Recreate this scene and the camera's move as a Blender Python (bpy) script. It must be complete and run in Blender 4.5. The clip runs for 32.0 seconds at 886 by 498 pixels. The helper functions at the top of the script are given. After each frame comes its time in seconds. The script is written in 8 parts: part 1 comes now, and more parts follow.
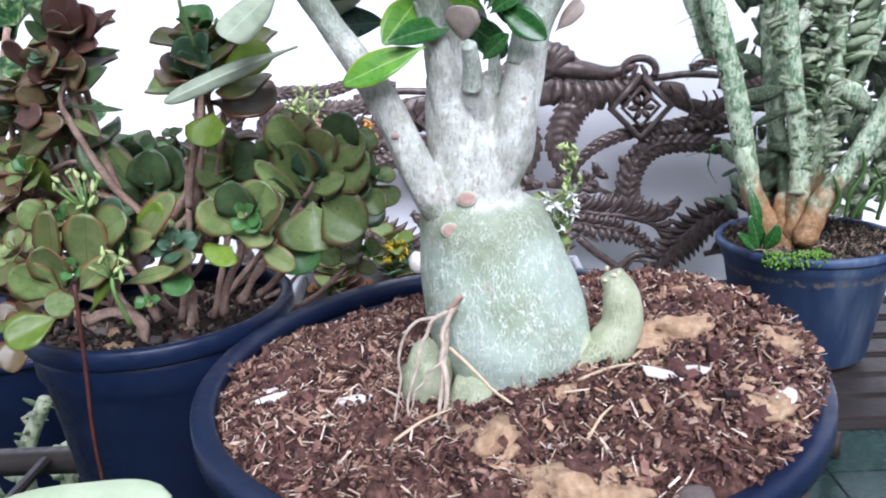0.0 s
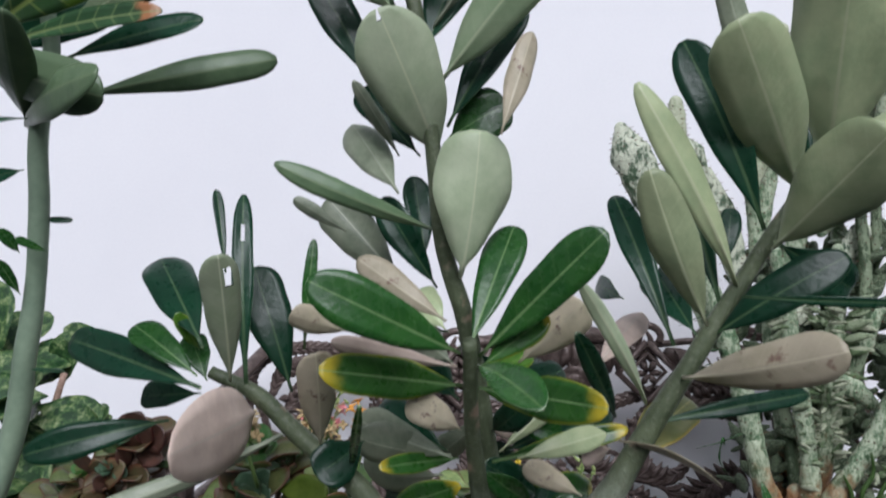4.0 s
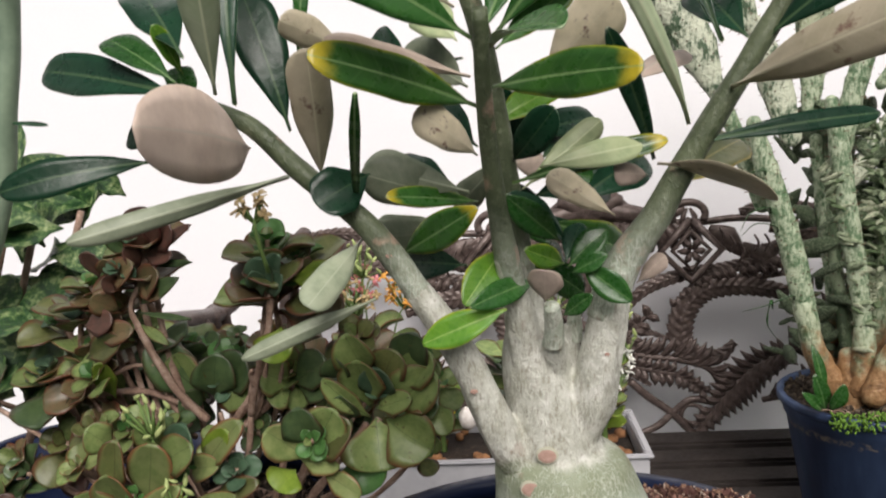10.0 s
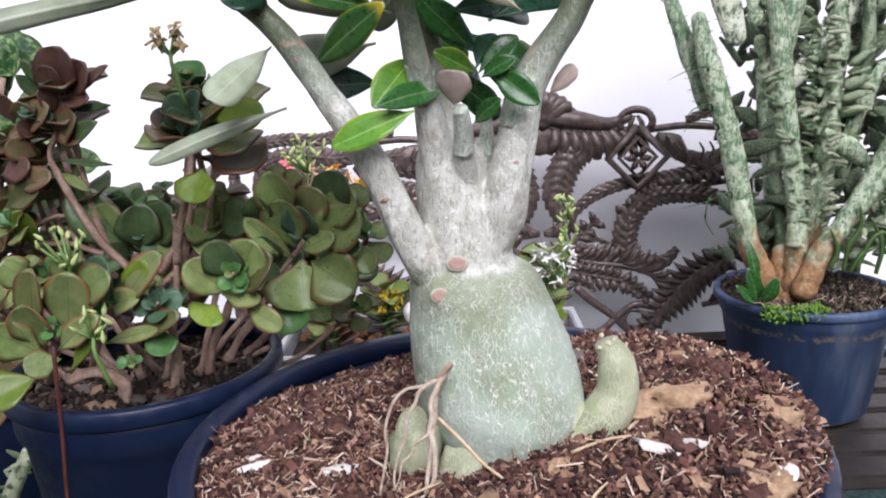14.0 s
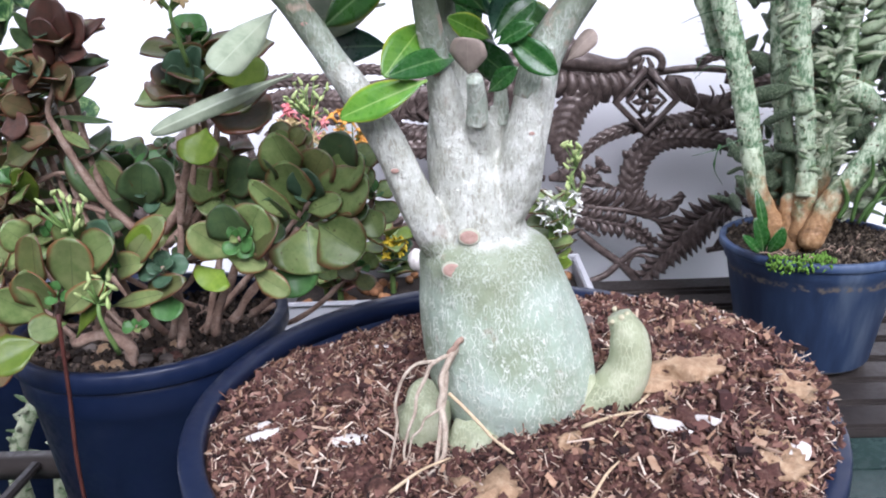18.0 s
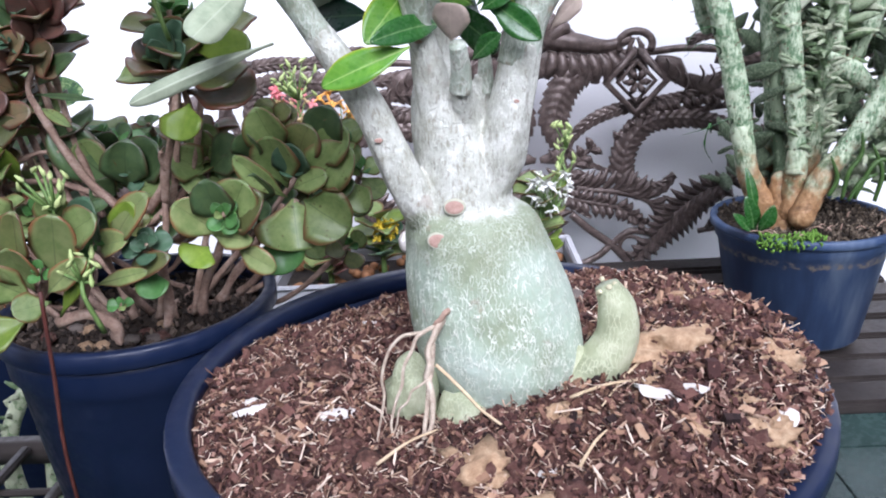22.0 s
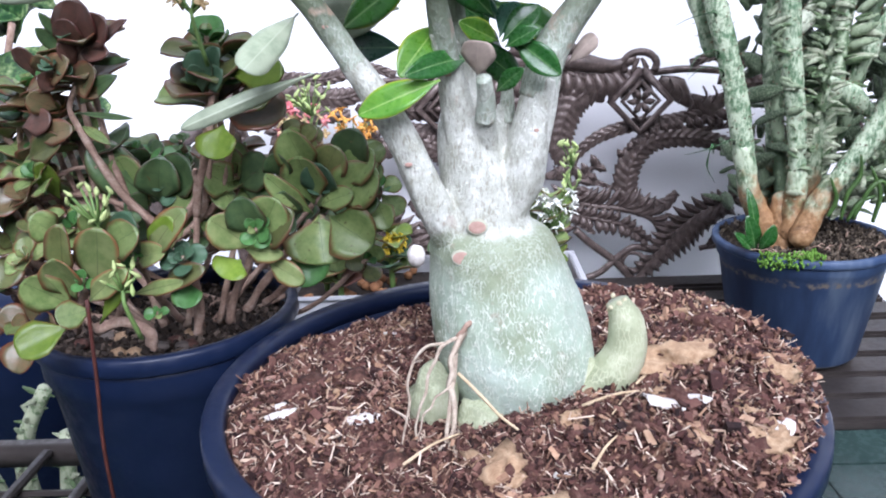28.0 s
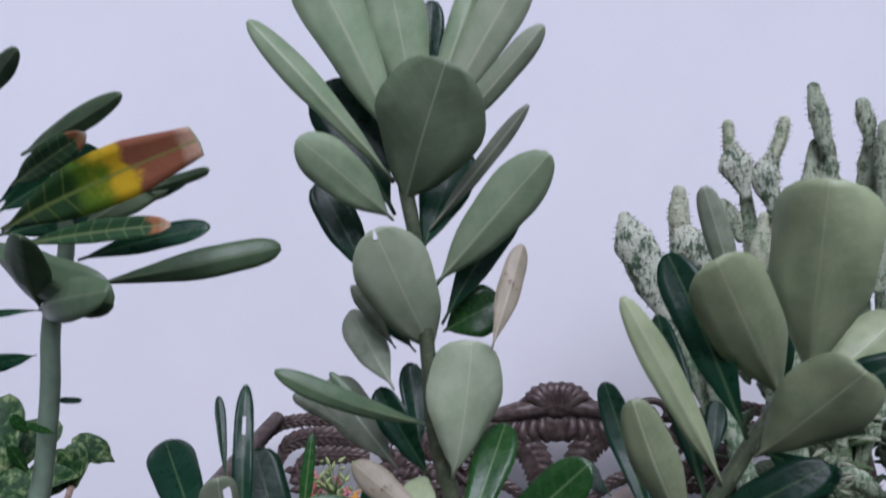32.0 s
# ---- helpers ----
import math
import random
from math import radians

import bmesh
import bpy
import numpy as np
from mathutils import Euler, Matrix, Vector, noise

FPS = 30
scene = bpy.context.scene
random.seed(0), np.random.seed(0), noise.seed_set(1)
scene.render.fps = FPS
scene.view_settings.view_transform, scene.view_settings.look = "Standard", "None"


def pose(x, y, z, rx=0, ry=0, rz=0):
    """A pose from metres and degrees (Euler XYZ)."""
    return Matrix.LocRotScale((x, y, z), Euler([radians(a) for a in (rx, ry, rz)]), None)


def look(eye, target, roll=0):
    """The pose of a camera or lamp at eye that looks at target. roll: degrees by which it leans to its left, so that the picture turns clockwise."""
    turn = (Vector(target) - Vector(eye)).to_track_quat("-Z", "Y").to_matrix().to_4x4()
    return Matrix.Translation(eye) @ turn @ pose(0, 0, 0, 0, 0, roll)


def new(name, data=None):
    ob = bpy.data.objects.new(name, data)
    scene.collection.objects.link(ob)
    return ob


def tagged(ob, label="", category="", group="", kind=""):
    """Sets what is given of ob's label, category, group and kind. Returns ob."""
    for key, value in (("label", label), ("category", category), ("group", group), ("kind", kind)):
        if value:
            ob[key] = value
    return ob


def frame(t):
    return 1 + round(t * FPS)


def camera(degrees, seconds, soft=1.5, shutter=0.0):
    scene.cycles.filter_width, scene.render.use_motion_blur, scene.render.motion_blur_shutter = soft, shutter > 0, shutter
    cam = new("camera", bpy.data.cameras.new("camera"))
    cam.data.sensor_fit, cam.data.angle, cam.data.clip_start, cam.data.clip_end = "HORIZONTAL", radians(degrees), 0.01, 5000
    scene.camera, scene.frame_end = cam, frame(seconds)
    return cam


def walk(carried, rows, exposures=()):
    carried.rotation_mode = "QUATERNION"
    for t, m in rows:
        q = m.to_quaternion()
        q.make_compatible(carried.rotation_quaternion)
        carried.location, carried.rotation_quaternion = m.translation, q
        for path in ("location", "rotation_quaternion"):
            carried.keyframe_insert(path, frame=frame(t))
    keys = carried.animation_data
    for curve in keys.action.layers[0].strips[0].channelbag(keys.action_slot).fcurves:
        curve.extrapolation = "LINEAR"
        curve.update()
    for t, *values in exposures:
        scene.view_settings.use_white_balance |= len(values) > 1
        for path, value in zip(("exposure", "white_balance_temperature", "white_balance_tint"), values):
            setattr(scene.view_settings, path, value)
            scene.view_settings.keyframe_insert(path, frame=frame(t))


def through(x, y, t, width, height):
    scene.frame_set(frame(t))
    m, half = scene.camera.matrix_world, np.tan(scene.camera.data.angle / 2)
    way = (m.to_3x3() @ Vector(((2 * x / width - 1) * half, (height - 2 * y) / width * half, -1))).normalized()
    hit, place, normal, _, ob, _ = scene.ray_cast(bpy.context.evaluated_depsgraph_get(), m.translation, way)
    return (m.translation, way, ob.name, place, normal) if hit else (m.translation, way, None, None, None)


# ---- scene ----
cam = camera(59.0, 32.0, soft=2.0, shutter=0.5)
PATH = [
    (0, (0.013, 0.019, 1.046), (-0.056, 1.936, 0.478), -3.6),
    (0.5, (0.007, 0.022, 1.044), (-0.079, 1.936, 0.469), -3.5),
    (1, (0.008, 0.018, 1.071), (-0.043, 1.947, 0.547), -2.1),
    (1.5, (0.006, 0.013, 1.096), (-0.025, 1.965, 0.662), -1.7),
    (2, (-0.001, 0.011, 1.115), (-0.04, 1.977, 0.749), -1.5),
    (2.5, (-0.003, 0.01, 1.137), (-0.05, 1.986, 0.831), -1.4),
    (3, (-0.004, 0.007, 1.162), (-0.048, 1.993, 0.926), -1.3),
    (3.5, (-0.009, 0.005, 1.185), (-0.056, 1.998, 1.024), -1.8),
    (5.5, (-0.007, 0.019, 1.281), (-0.044, 2.018, 1.295), -2.0),
    (6, (-0.001, 0.014, 1.303), (-0.039, 2.011, 1.403), -2.4),
    (6.5, (0.003, 0.01, 1.315), (-0.021, 2.004, 1.467), -2.8),
    (7, (-0.001, 0.022, 1.302), (-0.025, 2.018, 1.427), -2.6),
    (7.5, (-0.008, 0.033, 1.264), (-0.07, 2.032, 1.305), -2.6),
    (8, (-0.01, 0.032, 1.219), (-0.118, 2.028, 1.139), -3.0),
    (8.5, (-0.01, 0.031, 1.177), (-0.114, 2.024, 1.046), -3.6),
    (9, (-0.009, 0.037, 1.143), (-0.141, 2.023, 0.948), -3.8),
    (9.5, (-0.005, 0.041, 1.127), (-0.123, 2.023, 0.889), -4.0),
    (10, (-0.002, 0.042, 1.109), (-0.156, 2.015, 0.82), -3.7),
    (10.5, (0.002, 0.045, 1.098), (-0.145, 2.016, 0.791), -3.2),
    (11, (0.002, 0.049, 1.082), (-0.124, 2.011, 0.717), -3.0),
    (11.5, (-0.001, 0.047, 1.078), (-0.138, 2.011, 0.725), -3.3),
    (12, (0.004, 0.047, 1.07), (-0.107, 2.005, 0.678), -3.1),
    (12.5, (0.012, 0.046, 1.056), (-0.06, 2.001, 0.643), -2.9),
    (13, (0.014, 0.044, 1.051), (-0.053, 1.992, 0.602), -2.9),
    (13.5, (0.013, 0.027, 1.054), (-0.051, 1.974, 0.601), -3.3),
    (14, (0.017, 0.031, 1.053), (-0.042, 1.976, 0.592), -3.0),
    (14.5, (0.016, 0.03, 1.052), (-0.057, 1.955, 0.514), -3.2),
    (16.5, (0.01, 0.031, 1.064), (-0.066, 1.952, 0.511), -3.0),
    (17, (0.01, 0.034, 1.066), (-0.035, 1.941, 0.466), -2.6),
    (17.5, (0.013, 0.038, 1.073), (-0.056, 1.939, 0.455), -2.5),
    (18, (0.013, 0.044, 1.067), (-0.057, 1.945, 0.449), -2.7),
    (18.5, (0.016, 0.05, 1.062), (-0.059, 1.947, 0.433), -3.0),
    (19, (0.016, 0.055, 1.055), (-0.064, 1.945, 0.407), -3.5),
    (19.5, (0.016, 0.057, 1.051), (-0.062, 1.946, 0.399), -3.8),
    (20, (0.014, 0.055, 1.052), (-0.054, 1.944, 0.399), -3.5),
    (20.5, (0.016, 0.054, 1.053), (-0.057, 1.945, 0.408), -4.0),
    (21, (0.017, 0.052, 1.054), (-0.035, 1.942, 0.401), -3.4),
    (21.5, (0.017, 0.048, 1.061), (-0.039, 1.944, 0.426), -3.5),
    (22, (0.016, 0.045, 1.059), (-0.038, 1.936, 0.408), -3.2),
    (22.5, (0.014, 0.042, 1.064), (-0.038, 1.94, 0.436), -2.8),
    (23, (0.014, 0.042, 1.064), (-0.029, 1.937, 0.427), -2.8),
    (23.5, (0.012, 0.04, 1.067), (-0.03, 1.937, 0.435), -2.5),
    (24, (0.012, 0.032, 1.072), (-0.032, 1.934, 0.454), -2.5),
    (24.5, (0.011, 0.024, 1.077), (-0.033, 1.929, 0.468), -2.9),
    (26.5, (0.011, 0.018, 1.074), (-0.032, 1.92, 0.458), -3.0),
    (27, (0.008, 0.022, 1.068), (-0.047, 1.921, 0.441), -3.0),
    (27.5, (0.007, 0.023, 1.069), (-0.054, 1.922, 0.446), -3.2),
    (28, (0.006, 0.02, 1.07), (-0.048, 1.92, 0.45), -2.4),
    (28.5, (0.002, 0.014, 1.093), (-0.046, 1.906, 0.445), -1.5),
    (29, (0.005, 0.005, 1.126), (-0.049, 1.936, 0.608), -2.1),
    (29.5, (0.002, 0.008, 1.156), (-0.07, 1.963, 0.74), -1.8),
    (30, (-0.002, 0.013, 1.179), (-0.071, 1.986, 0.859), -2.5),
    (30.5, (-0.001, 0.012, 1.2), (-0.066, 1.996, 0.956), -2.6),
    (31, (-0.001, 0.011, 1.227), (-0.075, 2.002, 1.053), -2.3),
    (31.5, (0.002, 0.007, 1.26), (-0.074, 2.003, 1.172), -2.3),
    (32, (0.002, -0.005, 1.29), (-0.065, 1.994, 1.269), -1.5),
]
EXPOSURES = [
    (0.0, 1.07, 5450, 16), (1.0, 0.92, 5550, 15), (2.0, 0.65, 5750, 11), (3.0, 0.41, 5850, 10), (3.5, 0.20, 5850, 12), (5.5, -0.18, 5900, 18), (6.5, -0.48, 5900, 20),
    (7.0, -0.58, 5900, 19), (7.5, -0.30, 5950, 18), (8.5, -0.03, 6100, 14), (9.0, 0.12, 6500, 12), (10.5, 0.52, 6700, 15), (13.0, 0.70, 6200, 20), (16.5, 1.03, 5600, 18), (18.5, 1.05, 5650, 18), (20.0, 1.23, 5650, 18), (21.5, 1.13, 5600, 18), (23.0, 1.07, 5550, 17), (27.0, 1.08, 5500, 17), (28.5, 1.20, 5500, 17),
    (29.5, 0.65, 5800, 11), (30.5, 0.15, 5800, 13), (31.2, -0.05, 5350, 19), (32.0, -0.32, 5500, 23),
]
walk(cam, [(t, look(eye, target, roll)) for t, eye, target, roll in PATH], EXPOSURES)

# ---------- light ----------
world = bpy.data.worlds.new("overcast_sky")
scene.world = world
world.use_nodes = True
sky = world.node_tree.nodes.new("ShaderNodeTexSky")
sky.sky_type, sky.sun_disc = "NISHITA", False
sky.sun_elevation, sky.sun_rotation = radians(44), radians(170)
sky.air_density, sky.dust_density = 1.0, 4.0
pale = world.node_tree.nodes.new("ShaderNodeHueSaturation")
pale.inputs["Saturation"].default_value = 0.30
world.node_tree.links.new(sky.outputs[0], pale.inputs["Color"])
world.node_tree.links.new(pale.outputs[0], world.node_tree.nodes["Background"].inputs["Color"])
world.node_tree.nodes["Background"].inputs["Strength"].default_value = 0.062
sun = new("sun", bpy.data.lights.new("sun", "SUN"))
sun.data.energy, sun.data.angle, sun.data.color = 2.55, radians(40), (1.0, 0.97, 0.93)
sun.matrix_world = look((0.35, -1.9, 1.9), (0, 0, 0))


# ---------- helpers of this scene ----------
def V(*a):
    return Vector(a)


def rnd(a, b):
    return random.uniform(a, b)


def mesh_of(name, bm, materials, smooth=True):
    me = bpy.data.meshes.new(name)
    bmesh.ops.recalc_face_normals(bm, faces=bm.faces)
    bm.to_mesh(me)
    bm.free()
    for m in materials if isinstance(materials, (list, tuple)) else [materials]:
        me.materials.append(m)
    if smooth:
        me.shade_smooth()
    return me


def put(name, me, parent=None, m=None, label=""):
    """Links a mesh at the world pose m, under a thing or a part."""
    ob = new(name, me)
    m = m or Matrix.Identity(4)
    if parent:
        ob.parent = parent
        ob.matrix_basis = WORLD[parent.name].inverted() @ m
    else:
        ob.matrix_basis = m
    WORLD[ob.name] = m
    if label:
        ob["label"] = label
    return ob


WORLD = {}


def part(name, bm, material, parent=None, label="", smooth=True, m=None):
    return put(name, mesh_of(name, bm, material, smooth), parent, m, label)


def thing(name, place, label, category, group="", kind=""):
    ob = new(name)
    ob.empty_display_size = 0.05
    ob.location = place
    WORLD[ob.name] = Matrix.Translation(place)
    return tagged(ob, label, category, group, kind)


def spline(points, steps=6):
    """A smooth line through the points (Catmull-Rom)."""
    p = [Vector(q) for q in points]
    if len(p) == 2:
        return [p[0].lerp(p[1], i / steps) for i in range(steps + 1)]
    p = [2 * p[0] - p[1]] + p + [2 * p[-1] - p[-2]]
    out = []
    for a, b, c, d in zip(p, p[1:], p[2:], p[3:]):
        for i in range(steps):
            t = i / steps
            out.append(0.5 * (2 * b + (c - a) * t + (2 * a - 5 * b + 4 * c - d) * t * t + (3 * b - a - 3 * c + d) * t ** 3))
    return out + [p[-2]]


def resample(values, n):
    return list(np.interp(np.linspace(0, 1, n), np.linspace(0, 1, len(values)), values))


def tube_in(bm, points, radii, sides=8, steps=6, lumps=0.0, flat=1.0, up=(0, 0, 1), seed=0.0):
    """A round bar along a smooth line, with a radius at each point; flat squeezes it along up."""
    line = spline(points, steps) if steps else [Vector(q) for q in points]
    r = resample(radii, len(line))
    rings, side = [], None
    for i, q in enumerate(line):
        d = (line[min(i + 1, len(line) - 1)] - line[max(i - 1, 0)]).normalized()
        if side is None or flat != 1.0:
            side = Vector(up).cross(d)
            if side.length < 1e-3:
                side = Vector((1, 0, 0.01)).cross(d)
        side = (side - d * side.dot(d)).normalized()
        over = d.cross(side)
        ring = []
        for k in range(sides):
            a = 2 * math.pi * k / sides
            w = r[i] * (1 + lumps * noise.noise((q + Vector((k * 0.37, seed, 0))) * 60))
            ring.append(bm.verts.new(q + side * (math.cos(a) * w) + over * (math.sin(a) * w * flat)))
        rings.append(ring)
    for a, b in zip(rings, rings[1:]):
        for k in range(sides):
            bm.faces.new((a[k], a[(k + 1) % sides], b[(k + 1) % sides], b[k]))
    bm.faces.new(rings[0][::-1])
    bm.faces.new(rings[-1])
    return line


def tube(points, radii, sides=8, **more):
    bm = bmesh.new()
    tube_in(bm, points, radii, sides, **more)
    return bm


def lathe(profile, sides=48, closed=False):
    """A body turned round z from (radius, height) pairs."""
    bm = bmesh.new()
    rings = []
    for r, z in profile:
        rings.append([bm.verts.new((r * math.cos(2 * math.pi * k / sides), r * math.sin(2 * math.pi * k / sides), z)) for k in range(sides)])
    pairs = list(zip(rings, rings[1:])) + ([(rings[-1], rings[0])] if closed else [])
    for a, b in pairs:
        for k in range(sides):
            bm.faces.new((a[k], a[(k + 1) % sides], b[(k + 1) % sides], b[k]))
    return bm


def box(size, bevel=0.0, at=(0, 0, 0)):
    bm = bmesh.new()
    bmesh.ops.create_cube(bm, size=1.0)
    bmesh.ops.scale(bm, vec=size, verts=bm.verts)
    bmesh.ops.translate(bm, vec=at, verts=bm.verts)
    if bevel:
        bmesh.ops.bevel(bm, geom=list(bm.edges), offset=bevel, segments=2, affect="EDGES")
    return bm


def blade_mesh(name, width, materials, shape="spoon", bend=0.05, cup=0.1, thick=0.012, wave=0.0, stalk=0.12, n=11, twist=0.0, seed=0, hole=None):
    """A leaf one unit long along x, its upper side towards z: a stalk, then a blade with a midrib, two skins and a rim between."""
    bm = bmesh.new()
    sheet = bm.loops.layers.uv.new("UVMap")
    spot = {}
    us = (-1, -0.62, -0.2, 0, 0.2, 0.62, 1)
    rows = []
    for i in range(n + 1):
        s = math.sin(0.5 * math.pi * i / n) * 0.55 + 0.45 * i / n
        e = (s - stalk) / (1 - stalk)
        if shape == "spoon":
            top = 0.58 + 0.16 * ((seed * 0.618) % 1.0)
            w = 0 if e <= 0 else (math.sin(0.5 * math.pi * min(e / top, 1)) ** 0.95 if e < top else max(0.0, 1 - ((e - top) / (1.005 - top)) ** 2.8) ** 0.52)
            w *= 1 + 0.04 * math.sin(13 * e + seed * 3)
        elif shape == "torn":
            w = 0 if e <= 0 else math.sin(0.5 * math.pi * min(e / 0.6, 1)) ** 1.1 * (1 if e < 0.75 else 1 - 0.45 * (e - 0.75) / 0.25)
        elif shape == "lance":
            w = 0 if e <= 0 else math.sin(math.pi * min(1, e * 0.97 + 0.01)) ** 0.8 * (0.75 + 0.35 * e)
        elif shape == "oval":
            w = 0 if e <= 0 else math.sqrt(max(0.0, 1 - (2 * e - 1) ** 2)) * (0.85 + 0.2 * e)
        else:
            w = 0 if e <= 0 else min(1.0, 2.2 * e) * math.sqrt(max(0.0, 1 - max(0, (e - 0.45) / 0.56) ** 3))
        w = max(w * width / 2, 0.011)
        mid = bend * 4 * s * (1 - s)
        turn = twist * s
        row = []
        for layer in (1, -1):
            line = []
            for u in us:
                y = u * w
                rib = 0.012 * max(0.0, 1 - abs(u) * 4) * (1 - s) * layer * (-0.6 if layer > 0 else 1)
                z = cup * abs(u) ** 1.5 * w * 1.2 + wave * math.sin(9 * s + u * 2 + seed) * abs(u) * w
                y, z = y * math.cos(turn) - z * math.sin(turn), y * math.sin(turn) + z * math.cos(turn)
                line.append(bm.verts.new((s, y, mid + z + rib + layer * thick / 2 * (1 - 0.6 * abs(u)))))
                spot[line[-1]] = (s, (u + 1) / 2)
            row.append(line)
        rows.append(row)
    for a, b in zip(rows, rows[1:]):
        for k in range(len(us) - 1):
            bm.faces.new((a[0][k], b[0][k], b[0][k + 1], a[0][k + 1])).material_index = 0
            bm.faces.new((a[1][k], a[1][k + 1], b[1][k + 1], b[1][k])).material_index = 1
        for k in (0, -1):
            bm.faces.new((a[0][k], a[1][k], b[1][k], b[0][k])).material_index = 1
    for r in (rows[0], rows[-1]):
        for k in range(len(us) - 1):
            bm.faces.new((r[0][k], r[0][k + 1], r[1][k + 1], r[1][k])).material_index = 1
    if hole:
        gone = [f for f in bm.faces if (Vector([sum(spot[v][0] for v in f.verts) / len(f.verts) - hole[0], (sum(spot[v][1] for v in f.verts) / len(f.verts) - hole[1]) * 0.5])).length < hole[2]]
        bmesh.ops.delete(bm, geom=gone, context="FACES")
    for f in bm.faces:
        for corner in f.loops:
            corner[sheet].uv = spot[corner.vert]
    return mesh_of(name, bm, materials)


def along(base, tip, face):
    """The pose of a unit leaf from base to tip with its upper side towards face."""
    base, tip = Vector(base), Vector(tip)
    x = tip - base
    size = x.length
    x.normalize()
    z = Vector(face) - x * Vector(face).dot(x)
    if z.length < 1e-3:
        z = Vector((0, 0, 1)) - x * x.z
    z.normalize()
    y = z.cross(x)
    return Matrix.Translation(base) @ Matrix((x, y, z)).transposed().to_4x4() @ Matrix.Scale(size, 4)


# ---------- materials ----------
def mat(name, rough=0.6, metal=0.0, spec=0.4):
    m = bpy.data.materials.new(name)
    m.use_nodes = True
    b = m.node_tree.nodes["Principled BSDF"]
    b.inputs["Roughness"].default_value = rough
    b.inputs["Metallic"].default_value = metal
    b.inputs["Specular IOR Level"].default_value = spec
    return m, m.node_tree.nodes, m.node_tree.links, b


def node(nodes, kind, **values):
    n = nodes.new(kind)
    for key, value in values.items():
        if key in n.inputs:
            n.inputs[key].default_value = value
    return n


def coords(nodes):
    return nodes.new("ShaderNodeTexCoord").outputs["Object"]


def fuzz(nodes, links, vec, scale, detail=4.0, rough=0.55):
    n = node(nodes, "ShaderNodeTexNoise", Scale=scale, Detail=detail, Roughness=rough)
    links.new(vec, n.inputs["Vector"])
    return n.outputs["Fac"]


def ramp(nodes, links, fac, stops):
    r = nodes.new("ShaderNodeValToRGB")
    e = r.color_ramp.elements
    while len(e) < len(stops):
        e.new(0.5)
    for k, (at, c) in enumerate(stops):
        e[k].position, e[k].color = at, (*c, 1)
    links.new(fac, r.inputs["Fac"])
    return r.outputs["Color"]


def mix(nodes, links, fac, a, b, how="MIX"):
    n = nodes.new("ShaderNodeMix")
    n.data_type, n.blend_type = "RGBA", how
    for sock, v in ((n.inputs[0], fac), (n.inputs[6], a), (n.inputs[7], b)):
        if isinstance(v, (int, float)):
            sock.default_value = v
        elif isinstance(v, tuple):
            sock.default_value = (*v, 1)
        else:
            links.new(v, sock)
    return n.outputs[2]


def calc(nodes, links, how, a, b=0.0, c=0.0):
    n = nodes.new("ShaderNodeMath")
    n.operation = how
    for k, v in enumerate((a, b, c)):
        if isinstance(v, (int, float)):
            n.inputs[k].default_value = v
        else:
            links.new(v, n.inputs[k])
    return n.outputs[0]


def smooth(nodes, links, value, low, high, a=0.0, b=1.0):
    n = nodes.new("ShaderNodeMapRange")
    n.interpolation_type = "SMOOTHSTEP"
    links.new(value, n.inputs[0])
    for k, v in enumerate((low, high, a, b)):
        n.inputs[k + 1].default_value = v
    return n.outputs[0]


def bump(nodes, links, bsdf, height, strength, distance=0.002):
    n = nodes.new("ShaderNodeBump")
    n.inputs["Strength"].default_value, n.inputs["Distance"].default_value = strength, distance
    links.new(height, n.inputs["Height"])
    links.new(n.outputs["Normal"], bsdf.inputs["Normal"])


def chance(nodes):
    return nodes.new("ShaderNodeObjectInfo").outputs["Random"]


